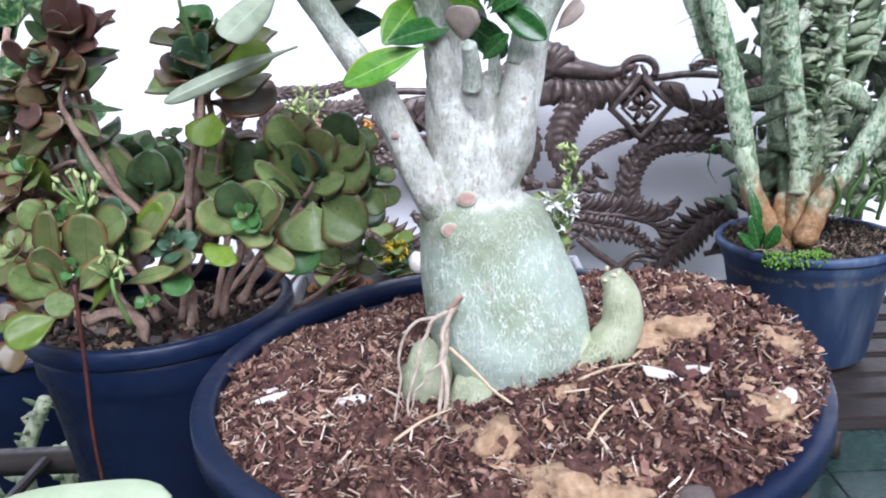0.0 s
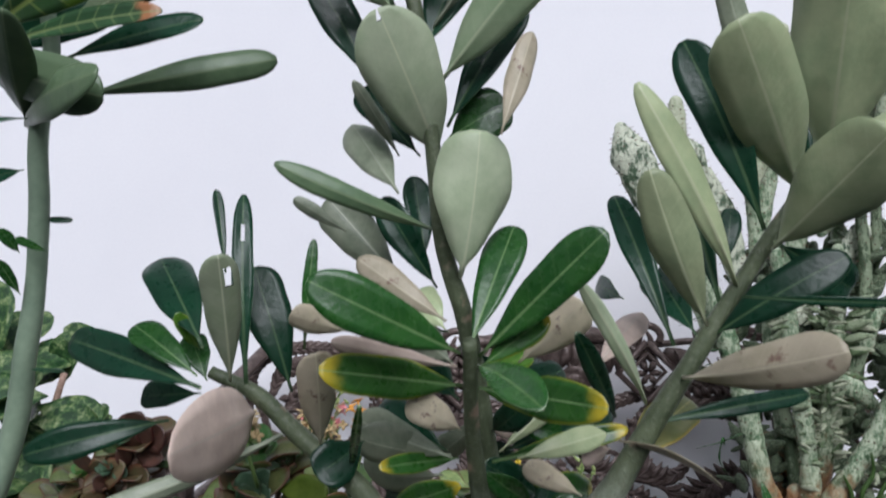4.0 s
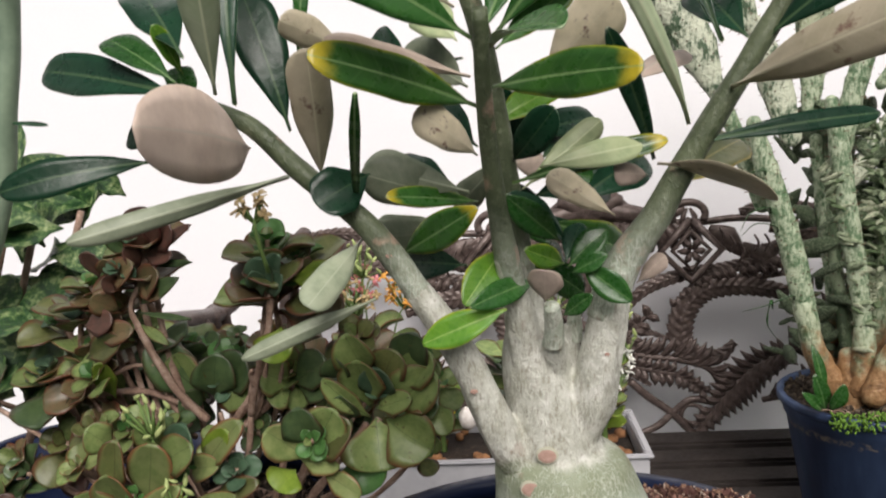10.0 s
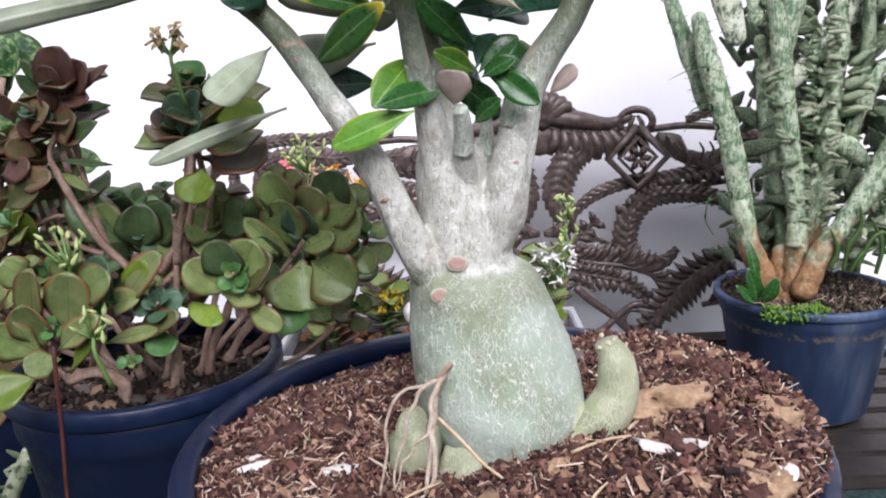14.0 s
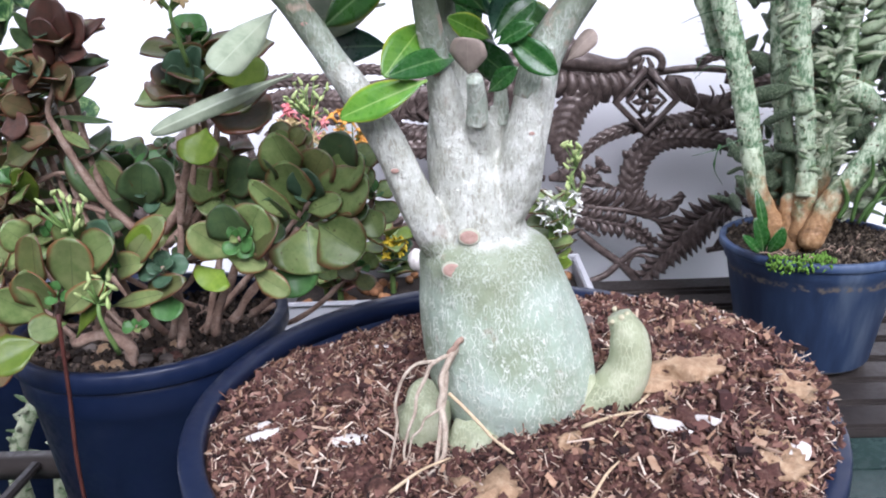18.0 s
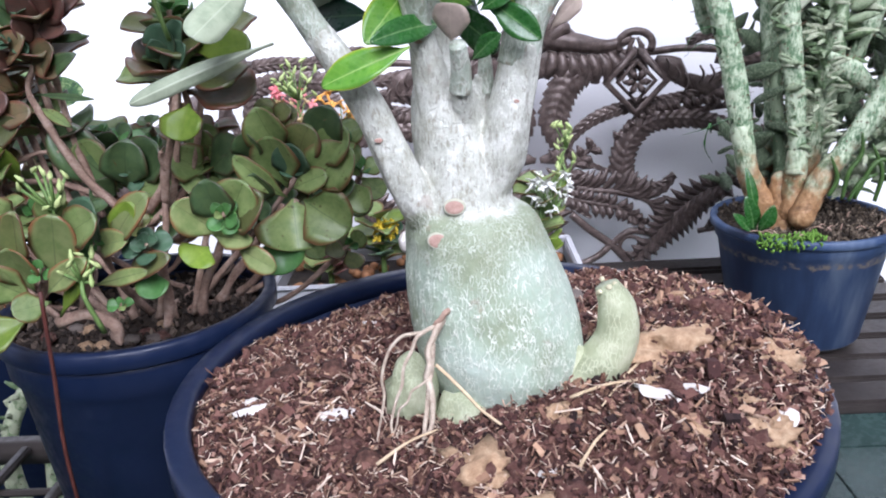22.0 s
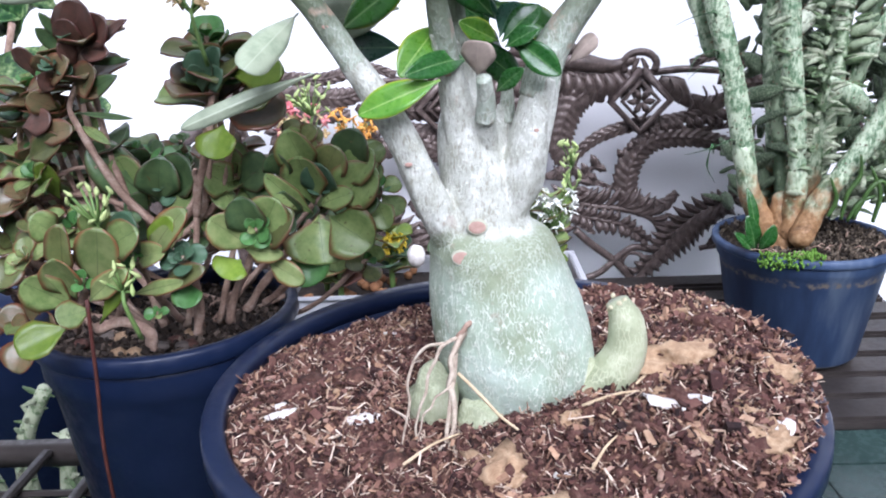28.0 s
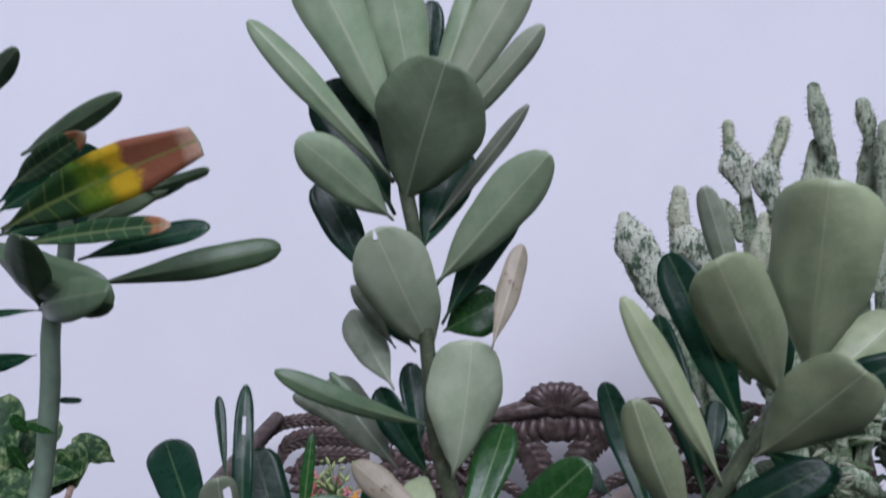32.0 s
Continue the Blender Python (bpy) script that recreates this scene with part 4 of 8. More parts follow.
def caudex():
    """The swollen base: rings drawn from (height, middle x, half width, depth), lumpy, with shoulders."""
    rows = [(0.846, 0.0330, 0.0280, 0.0290), (0.862, 0.0335, 0.0340, 0.0350), (0.872, 0.0334, 0.0385, 0.0395), (0.881, 0.0328, 0.0408, 0.0420), (0.889, 0.0314, 0.0420, 0.0430), (0.902, 0.0292, 0.0414, 0.0425),
            (0.915, 0.0269, 0.0394, 0.0410), (0.927, 0.0247, 0.0369, 0.0385), (0.939, 0.0227, 0.0341, 0.0355), (0.9475, 0.0208, 0.0322, 0.0330), (0.953, 0.0198, 0.0302, 0.0305), (0.9565, 0.0188, 0.0276, 0.0275),
            (0.959, 0.0172, 0.0232, 0.0240), (0.969, 0.0165, 0.0212, 0.0222), (0.980, 0.0150, 0.0196, 0.0208), (0.991, 0.0125, 0.0178, 0.0195), (1.000, 0.0112, 0.0166, 0.0185),
            (1.008, 0.0108, 0.0157, 0.0172), (1.014, 0.0098, 0.0134, 0.0145), (1.022, 0.0072, 0.0098, 0.0110), (1.030, 0.0040, 0.0070, 0.0080)]
    bm = bmesh.new()
    sides, rings = 56, []
    tall = np.linspace(rows[0][0], rows[-1][0], 72)
    cols = [tall] + [np.interp(tall, [r[0] for r in rows], [r[c] for r in rows]) for c in (1, 2, 3)]
    for z, mx, w, d in zip(*cols):
        ring = []
        for k in range(sides):
            a = 2 * math.pi * k / sides
            q = Vector((math.cos(a), math.sin(a), 0))
            g = 1 + 0.035 * noise.noise(Vector((q.x * 1.6, q.y * 1.6, z * 26))) + 0.016 * noise.noise(Vector((q.x * 6, q.y * 6, z * 90))) + 0.006 * noise.noise(Vector((q.x * 15, q.y * 15, z * 240)))
            ring.append(bm.verts.new((mx + q.x * w * g, 0.402 + q.y * d * g, z)))
        rings.append(ring)
    for a, b in zip(rings, rings[1:]):
        for k in range(sides):
            bm.faces.new((a[k], a[(k + 1) % sides], b[(k + 1) % sides], b[k]))
    bm.faces.new(rings[-1])
    bm.faces.new(rings[0][::-1])
    for points, radii in FEET:
        tube_in(bm, points, radii, 20, steps=10, lumps=0.12)
    # the skin's pattern starts at the soil
    bmesh.ops.translate(bm, vec=(0, 0, -0.81), verts=bm.verts)
    ob = part("caudex", bm, CAUDEX, rose, "swollen grey-green trunk with pale cracks", m=Matrix.Translation((0, 0, 0.81)))
    fuse = ob.modifiers.new("fuse", "REMESH")
    fuse.mode, fuse.voxel_size, fuse.use_smooth_shade = "VOXEL", 0.0009, True
    ease = ob.modifiers.new("ease", "SMOOTH")
    ease.factor, ease.iterations = 0.5, 5
    return ob


# where each limb leaves the trunk
FEET = (([(0.010, 0.396, 0.945), (-0.002, 0.389, 0.960), (-0.0095, 0.386, 0.976), (-0.0190, 0.385, 1.001), (-0.0300, 0.385, 1.022), (-0.0415, 0.384, 1.041)], [0.0085, 0.0092, 0.0087, 0.0079, 0.0072, 0.0064]),
        ([(0.012, 0.398, 0.985), (0.006, 0.393, 1.012), (0.002, 0.387, 1.036), (-0.002, 0.380, 1.055)], [0.0125, 0.0088, 0.0060, 0.0048]),
        ([(0.018, 0.404, 0.990), (0.010, 0.404, 1.020), (0.004, 0.400, 1.050)], [0.0110, 0.0084, 0.0060]),
        ([(0.026, 0.398, 0.962), (0.0345, 0.394, 0.982), (0.0395, 0.392, 1.005), (0.0455, 0.392, 1.032)], [0.0100, 0.0112, 0.0098, 0.0086]),
        ([(0.0185, 0.394, 0.995), (0.0180, 0.386, 1.010), (0.018, 0.379, 1.022)], [0.006, 0.0054, 0.0042]),
        ([(0.026, 0.402, 0.985), (0.027, 0.402, 1.004), (0.0275, 0.401, 1.018)], [0.0052, 0.0044, 0.0036]))


caudex()


def limb(points, radii, material=TWIG, sides=14, lumps=0.10, name="branch", seed=0):
    return part(name, tube(points, radii, sides, steps=10, lumps=lumps, seed=seed), material, rose)


limb([(-0.0345, 0.3845, 1.030), (-0.0415, 0.384, 1.041), (-0.061, 0.382, 1.071), (-0.090, 0.385, 1.097), (-0.111, 0.387, 1.118), (-0.134, 0.388, 1.130)],
     [0.0060, 0.0063, 0.0056, 0.0048, 0.0042, 0.003])
limb([(0.0015, 0.386, 1.040), (-0.003, 0.372, 1.072), (-0.006, 0.352, 1.110), (-0.006, 0.328, 1.152)], [0.0058, 0.0046, 0.0036, 0.0029], seed=3)
limb([(0.006, 0.402, 1.038), (0.002, 0.398, 1.08), (-0.006, 0.390, 1.145), (-0.017, 0.386, 1.19), (-0.020, 0.386, 1.232), (-0.024, 0.386, 1.285), (-0.031, 0.386, 1.33), (-0.034, 0.387, 1.375)],
     [0.0072, 0.0056, 0.0048, 0.0042, 0.0038, 0.0038, 0.0036, 0.0024], seed=5)
limb([(0.0430, 0.392, 1.022), (0.0475, 0.392, 1.040), (0.0550, 0.3915, 1.053), (0.0655, 0.391, 1.067), (0.0755, 0.391, 1.084), (0.100, 0.390, 1.123), (0.126, 0.390, 1.163), (0.150, 0.388, 1.200), (0.175, 0.386, 1.232)],
     [0.0092, 0.0084, 0.0076, 0.0068, 0.0061, 0.0050, 0.0044, 0.0038, 0.0028], seed=7)
limb([(0.0178, 0.382, 1.014), (0.018, 0.378, 1.022), (0.017, 0.371, 1.034)], [0.0050, 0.0043, 0.0034], seed=9, name="stub")
limb([(0.0285, 0.4015, 1.010), (0.029, 0.401, 1.016), (0.029, 0.399, 1.030)], [0.0042, 0.0038, 0.0024], seed=11, name="stub")
# old leaf scars on the branches
for p, toward in (((-0.0185, 0.3765, 0.995), (-0.0185, 0, 0.98)), ((0.041, 0.3826, 1.008), (0.04, 0, 1.0)), ((0.036, 0.3842, 0.996), (0.036, 0, 0.98)), ((0.001, 0.3806, 1.035), (0, 0, 1.0)), ((-0.052, 0.377, 1.058), (-0.05, 0, 1.0)), ((0.059, 0.3845, 1.058), (0.07, 0, 1.0))):
    bm = lathe([(0.0002, 0.0002), (0.0007, 0.0003), (0.0012, 0.0002), (0.0015, -0.001)], 10)
    bmesh.ops.scale(bm, vec=(1.3, 0.7, 1), verts=bm.verts)
    part("leaf_scar", bm, SCAR, rose, m=Matrix.Translation(p) @ (Vector(toward) - Vector(p)).to_track_quat("Z", "Y").to_matrix().to_4x4())
for p, r in (((0.0125, 0.3775, 0.9635), 0.0035), ((0.0045, 0.3741, 0.9495), 0.0035)):
    turn = Matrix.Translation(p) @ V(-0.08, -1, 0.12).to_track_quat("Z", "Y").to_matrix().to_4x4() @ Matrix.Diagonal((1.3, 0.95, 1, 1))
    bm = lathe([(0.0003, 0.0004), (r * 0.5, 0.0002), (r * 0.85, 0.0004), (r * 0.95, -0.0002)], 20)
    bmesh.ops.contextual_create(bm, geom=[e for e in bm.edges if e.is_boundary and e.verts[0].co.length < 0.002])
    scar = part("scar", bm, SCAR, rose, "oval brown pruning scar", m=turn)
    part("scar_rim", lathe([(r * 0.88, 0.0000), (r * 0.96, 0.0004), (r * 1.04, 0.0000), (r * 1.15, -0.002)], 20), SCAR_RIM, scar, "pale callus round the scar", m=turn)
shoot = part("offset_shoot", tube([(0.050, 0.384, 0.862), (0.067, 0.384, 0.871), (0.079, 0.384, 0.880), (0.0865, 0.385, 0.893), (0.0865, 0.386, 0.908), (0.082, 0.387, 0.920)], [0.011, 0.0125, 0.0120, 0.0105, 0.0090, 0.0056], 20, lumps=0.10, steps=8), OFFSET, rose, "stubby green side shoot beside the trunk")
for dx, dy, dz, r in ((-0.004, -0.003, 0.918, 0.0013), (0.000, -0.004, 0.9205, 0.0014), (0.003, -0.002, 0.9215, 0.0012), (-0.002, 0.002, 0.9225, 0.0013), (-0.0045, -0.001, 0.9165, 0.0012)):
    bm = bmesh.new()
    bmesh.ops.create_icosphere(bm, subdivisions=2, radius=r)
    for v in bm.verts:
        v.co *= 1 + 0.25 * noise.noise(v.co * 500 + V(dx, dy, dz) * 900)
    part("bud_knob", bm, KNOB, shoot, "pale dry bud knob", m=Matrix.Translation((0.082 + dx, 0.386 + dy, dz)))
leaf(rose, (-0.030, 0.388, 1.334), (-0.076, 0.372, 1.436), (-0.25, 0.97, 0.12), 0.28, "green", -0.05)
leaf(rose, (-0.022, 0.388, 1.350), (-0.035, 0.380, 1.426), (-0.08, 0.97, 0.12), 0.39, "green", -0.03)
leaf(rose, (-0.023, 0.395, 1.349), (-0.051, 0.400, 1.424), (0.05, -0.97, 0.01), 0.26, "dark", 0.03)
leaf(rose, (-0.017, 0.395, 1.353), (-0.014, 0.400, 1.414), (-0.09, -0.98, -0.12), 0.23, "dark", 0.05)
leaf(rose, (-0.016, 0.390, 1.353), (0.012, 0.395, 1.426), (0.12, 0.98, 0.30), 0.20, "green", -0.05)
leaf(rose, (-0.016, 0.395, 1.352), (0.019, 0.410, 1.421), (-0.13, -0.98, 0.01), 0.23, "dark", 0.08)
leaf(rose, (-0.014, 0.385, 1.346), (0.035, 0.375, 1.425), (0.16, 0.98, 0.29), 0.25, "pale", -0.03)
leaf(rose, (-0.013, 0.388, 1.336), (0.040, 0.369, 1.391), (-0.11, 0.99, 0.11), 0.17, "pale", -0.08)
leaf(rose, (-0.030, 0.388, 1.308), (-0.006, 0.344, 1.370), (0.16, 0.99, 0.18), 0.65, "green", -0.05)
leaf(rose, (-0.035, 0.389, 1.320), (-0.101, 0.368, 1.398), (-0.36, 0.97, 0.17), 0.14, "green", -0.08)
leaf(rose, (-0.036, 0.400, 1.304), (-0.071, 0.412, 1.377), (0.08, -0.99, -0.11), 0.42, "dark", 0.03)
leaf(rose, (-0.036, 0.391, 1.301), (-0.077, 0.361, 1.340), (-0.16, 0.99, -0.05), 0.37, "green", -0.08)
leaf(rose, (-0.047, 0.397, 1.267), (-0.076, 0.402, 1.322), (0.30, -0.99, -0.08), 0.33, "dark", 0.05)
leaf(rose, (-0.017, 0.398, 1.231), (-0.042, 0.358, 1.296), (-0.05, 0.99, -0.02), 0.45, "pale", -0.08, hole=(1, 0.42, 0.055))
leaf(rose, (-0.020, 0.395, 1.293), (0.032, 0.372, 1.354), (-0.12, 1.00, 0.04), 0.10, "grey", -0.05)
leaf(rose, (-0.016, 0.389, 1.267), (0.041, 0.368, 1.330), (0.01, 1.00, -0.09), 0.30, "green", -0.05)
leaf(rose, (-0.022, 0.391, 1.284), (-0.001, 0.407, 1.338), (-0.08, -1.00, 0.16), 0.44, "dark", 0.03)
leaf(rose, (-0.013, 0.397, 1.247), (0.027, 0.410, 1.308), (-0.22, -1.00, 0.18), 0.27, "dark", 0.05)
leaf(rose, (-0.013, 0.407, 1.242), (0.018, 0.405, 1.258), (0.00, -0.99, 0.26), 0.77, "green", 0.08)
leaf(rose, (0.011, 0.357, 1.239), (0.028, 0.376, 1.287), (-0.01, 0.99, 0.01), 0.22, "tan", -0.03)
leaf(rose, (-0.009, 0.375, 1.174), (0.002, 0.367, 1.242), (-0.20, 1.00, 0.12), 0.53, "pale", -0.08)
leaf(rose, (-0.038, 0.405, 1.234), (-0.057, 0.383, 1.269), (-0.06, 0.98, -0.19), 0.16, "grey", -0.05)
leaf(rose, (-0.038, 0.391, 1.215), (-0.064, 0.428, 1.253), (-0.15, 0.99, 0.11), 0.35, "grey", -0.08)
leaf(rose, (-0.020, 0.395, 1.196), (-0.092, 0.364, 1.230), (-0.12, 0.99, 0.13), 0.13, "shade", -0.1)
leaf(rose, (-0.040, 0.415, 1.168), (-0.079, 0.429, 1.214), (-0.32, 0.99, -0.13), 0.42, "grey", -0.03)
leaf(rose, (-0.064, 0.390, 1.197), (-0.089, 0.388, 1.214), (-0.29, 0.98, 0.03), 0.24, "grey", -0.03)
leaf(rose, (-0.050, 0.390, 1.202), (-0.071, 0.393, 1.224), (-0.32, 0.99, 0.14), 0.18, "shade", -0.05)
leaf(rose, (-0.021, 0.400, 1.167), (-0.048, 0.407, 1.213), (0.07, -1.00, -0.06), 0.32, "dark", 0.08)
leaf(rose, (-0.027, 0.398, 1.233), (-0.057, 0.410, 1.269), (-0.10, -0.99, 0.15), 0.35, "dark", 0.05)
leaf(rose, (-0.026, 0.400, 1.181), (-0.032, 0.420, 1.224), (0.17, -1.00, 0.23), 0.31, "dark", 0.03)
leaf(rose, (-0.016, 0.352, 1.157), (-0.056, 0.366, 1.185), (-0.18, 0.99, -0.13), 0.28, "tan", -0.03)
leaf(rose, (-0.017, 0.385, 1.148), (-0.033, 0.400, 1.165), (0.06, 0.99, -0.13), 0.70, "olive", -0.08)
leaf(rose, (-0.010, 0.344, 1.144), (-0.071, 0.321, 1.180), (0.20, -0.99, 0.05), 0.30, "green", 0.08)
leaf(rose, (-0.006, 0.350, 1.145), (0.018, 0.389, 1.197), (-0.16, -1.00, 0.14), 0.29, "green", 0.03)
leaf(rose, (-0.002, 0.341, 1.143), (0.050, 0.322, 1.196), (-0.19, -0.99, 0.20), 0.26, "green", 0.03)
leaf(rose, (-0.001, 0.340, 1.139), (0.028, 0.342, 1.160), (-0.12, -0.99, 0.06), 0.37, "yellow", 0.03)
leaf(rose, (-0.010, 0.386, 1.120), (-0.070, 0.332, 1.141), (0.09, -0.97, 0.22), 0.23, "yellow", 0.05)
leaf(rose, (-0.003, 0.336, 1.140), (0.018, 0.274, 1.137), (0.19, -0.98, 0.30), 0.24, "green", 0.05)
leaf(rose, (-0.004, 0.356, 1.126), (0.047, 0.309, 1.127), (0.14, -0.97, 0.27), 0.26, "yellow", 0.03)
leaf(rose, (-0.011, 0.383, 1.099), (-0.035, 0.365, 1.119), (-0.22, 1.00, -0.18), 0.45, "tan", -0.08)
leaf(rose, (0.018, 0.388, 1.130), (0.049, 0.377, 1.160), (-0.05, 1.00, 0.06), 0.53, "tan", -0.03)
leaf(rose, (-0.016, 0.390, 1.083), (-0.066, 0.415, 1.097), (-0.05, 0.99, -0.11), 0.35, "grey", -0.08)
leaf(rose, (-0.013, 0.408, 1.077), (-0.051, 0.375, 1.084), (-0.04, -0.99, 0.40), 0.20, "yellow", 0.03)
leaf(rose, (-0.049, 0.403, 1.055), (-0.012, 0.366, 1.078), (0.22, -0.98, 0.19), 0.30, "yellow", 0.05, "lance")
leaf(rose, (-0.002, 0.392, 1.057), (-0.020, 0.370, 1.036), (0.09, -0.97, 0.21), 0.49, "lime", 0.03, "lance")
leaf(rose, (-0.002, 0.368, 1.034), (-0.039, 0.369, 1.020), (-0.07, -0.95, 0.34), 0.40, "lime", 0.03, "lance")
leaf(rose, (0.011, 0.391, 1.041), (-0.017, 0.361, 1.037), (-0.12, -0.97, 0.31), 0.30, "green", 0.08, "lance")
leaf(rose, (0.015, 0.379, 1.034), (0.015, 0.368, 1.050), (0.22, 0.97, -0.17), 0.79, "pink", -0.05)
leaf(rose, (0.031, 0.380, 1.050), (0.051, 0.372, 1.034), (-0.25, -0.96, 0.16), 0.50, "green", 0.05, "lance")
leaf(rose, (0.025, 0.393, 1.048), (0.007, 0.376, 1.058), (-0.16, -0.97, 0.19), 0.44, "lime", 0.03, "lance")
leaf(rose, (0.023, 0.389, 1.059), (0.000, 0.370, 1.082), (-0.08, -0.98, 0.17), 0.38, "green", 0.05, "lance")
leaf(rose, (0.026, 0.385, 1.048), (0.044, 0.390, 1.063), (-0.30, -0.97, 0.43), 0.54, "green", 0.08, "lance")
leaf(rose, (0.025, 0.385, 1.050), (0.034, 0.400, 1.065), (-0.25, -0.98, 0.30), 0.53, "dark", 0.08, "lance")
leaf(rose, (0.027, 0.380, 1.046), (0.042, 0.375, 1.054), (-0.03, -0.97, 0.41), 0.53, "green", 0.08, "lance")
leaf(rose, (0.023, 0.385, 1.026), (0.035, 0.375, 1.037), (-0.29, -0.96, 0.31), 0.48, "green", 0.05, "lance")
leaf(rose, (0.044, 0.364, 1.072), (0.017, 0.353, 1.091), (-0.03, 0.98, -0.07), 0.33, "tan", -0.03)
leaf(rose, (0.062, 0.389, 1.086), (0.045, 0.368, 1.089), (0.08, 0.98, -0.09), 0.38, "pink", -0.08)
leaf(rose, (0.066, 0.386, 1.091), (0.108, 0.362, 1.075), (0.12, 0.48, 0.85), 0.42, "faded", 0.06)
leaf(rose, (0.068, 0.388, 1.080), (0.115, 0.434, 1.097), (-0.15, -0.94, 0.40), 0.36, "faded", 0.05)
leaf(rose, (0.079, 0.388, 1.098), (0.167, 0.406, 1.106), (-0.37, -0.92, 0.27), 0.11, "grey", 0.05)
leaf(rose, (0.097, 0.385, 1.121), (0.147, 0.324, 1.144), (0.14, 0.93, -0.07), 0.27, "tan", -0.08)
leaf(rose, (0.120, 0.368, 1.162), (0.183, 0.344, 1.160), (-0.33, -0.91, 0.02), 0.07, "grey", 0.08)
leaf(rose, (0.112, 0.388, 1.140), (0.170, 0.370, 1.179), (-0.52, -0.93, 0.34), 0.29, "dark", 0.08)
leaf(rose, (0.100, 0.355, 1.151), (0.070, 0.331, 1.220), (0.41, 0.97, 0.05), 0.26, "olive", -0.08)
leaf(rose, (0.090, 0.373, 1.139), (0.074, 0.426, 1.210), (-0.15, -0.98, 0.16), 0.17, "dark", 0.08)
leaf(rose, (0.105, 0.388, 1.141), (0.097, 0.433, 1.169), (-0.29, -0.96, 0.15), 0.42, "dark", 0.03)
leaf(rose, (0.081, 0.393, 1.107), (0.043, 0.348, 1.173), (0.04, 0.97, -0.24), 0.09, "lime", -0.08)
leaf(rose, (0.072, 0.426, 1.091), (0.044, 0.370, 1.147), (0.02, -0.97, 0.14), 0.13, "grey", 0.05)
leaf(rose, (0.056, 0.388, 1.126), (0.094, 0.455, 1.143), (0.35, 0.97, -0.14), 0.21, "pink", -0.03)
leaf(rose, (0.125, 0.388, 1.164), (0.074, 0.369, 1.261), (0.09, 0.95, -0.17), 0.14, "olive", -0.08)
leaf(rose, (0.131, 0.369, 1.192), (0.098, 0.379, 1.281), (-0.16, -0.95, 0.20), 0.23, "dark", 0.08)
leaf(rose, (0.118, 0.390, 1.153), (0.105, 0.431, 1.246), (-0.27, -0.95, 0.11), 0.16, "dark", 0.08)
leaf(rose, (0.155, 0.388, 1.207), (0.106, 0.329, 1.279), (0.37, 0.94, -0.12), 0.34, "olive", -0.05)
leaf(rose, (0.168, 0.388, 1.214), (0.159, 0.340, 1.312), (0.45, 0.91, -0.15), 0.44, "olive", -0.05)
leaf(rose, (0.138, 0.390, 1.244), (0.116, 0.378, 1.313), (0.12, 0.95, 0.06), 0.18, "grey", -0.03)
leaf(rose, (0.136, 0.373, 1.183), (0.163, 0.320, 1.232), (0.32, 0.91, -0.02), 0.47, "olive", -0.03)
leaf(rose, (0.172, 0.385, 1.210), (0.208, 0.370, 1.227), (-0.62, -0.89, 0.26), 0.40, "dark", 0.05)
leaf(rose, (0.172, 0.390, 1.211), (0.219, 0.400, 1.246), (0.30, 0.89, -0.02), 0.44, "olive", -0.05)
leaf(rose, (0.164, 0.400, 1.206), (0.163, 0.430, 1.269), (-0.47, -0.93, 0.19), 0.31, "dark", 0.05)
leaf(rose, (0.140, 0.380, 1.186), (0.186, 0.400, 1.160), (-0.54, -0.89, 0.20), 0.35, "dark", 0.08)
leaf(rose, (0.122, 0.395, 1.175), (0.130, 0.410, 1.202), (-0.18, -0.95, 0.06), 0.35, "dark", 0.05)
leaf(rose, (-0.129, 0.363, 1.147), (-0.166, 0.415, 1.185), (0.32, -0.93, 0.23), 0.33, "dark", 0.05)
leaf(rose, (-0.126, 0.349, 1.131), (-0.203, 0.389, 1.148), (0.22, -0.90, 0.36), 0.22, "dark", 0.03)
leaf(rose, (-0.128, 0.351, 1.136), (-0.162, 0.368, 1.157), (0.44, -0.91, 0.37), 0.36, "green", 0.05)
leaf(rose, (-0.138, 0.385, 1.142), (-0.143, 0.370, 1.162), (0.32, -0.93, 0.30), 0.29, "lime", 0.03)
leaf(rose, (-0.135, 0.385, 1.126), (-0.147, 0.400, 1.147), (0.28, -0.93, 0.11), 0.49, "green", 0.08)
leaf(rose, (-0.140, 0.390, 1.119), (-0.174, 0.400, 1.116), (0.22, -0.91, 0.27), 0.38, "dark", 0.05)
leaf(rose, (-0.116, 0.361, 1.131), (-0.108, 0.325, 1.191), (-0.42, 0.94, 0.00), 0.24, "pale", -0.03, hole=(0.84, 0.72, 0.075))
leaf(rose, (-0.112, 0.348, 1.182), (-0.119, 0.363, 1.219), (0.41, -0.95, -0.10), 0.12, "dark", 0.05)
leaf(rose, (-0.112, 0.372, 1.127), (-0.117, 0.402, 1.217), (0.12, -0.95, 0.01), 0.11, "dark", 0.08, hole=(0.76, 0.5, 0.05))
leaf(rose, (-0.098, 0.405, 1.115), (-0.118, 0.418, 1.179), (0.30, -0.96, 0.21), 0.36, "dark", 0.08)
leaf(rose, (-0.080, 0.383, 1.093), (-0.074, 0.348, 1.145), (-0.31, 0.98, 0.01), 0.29, "tan", -0.05)
leaf(rose, (-0.087, 0.388, 1.140), (-0.080, 0.389, 1.194), (0.09, -0.97, 0.05), 0.12, "green", 0.08)
leaf(rose, (-0.115, 0.393, 1.108), (-0.121, 0.295, 1.118), (-0.55, 0.94, -0.20), 0.39, "pink", -0.05, "oval")
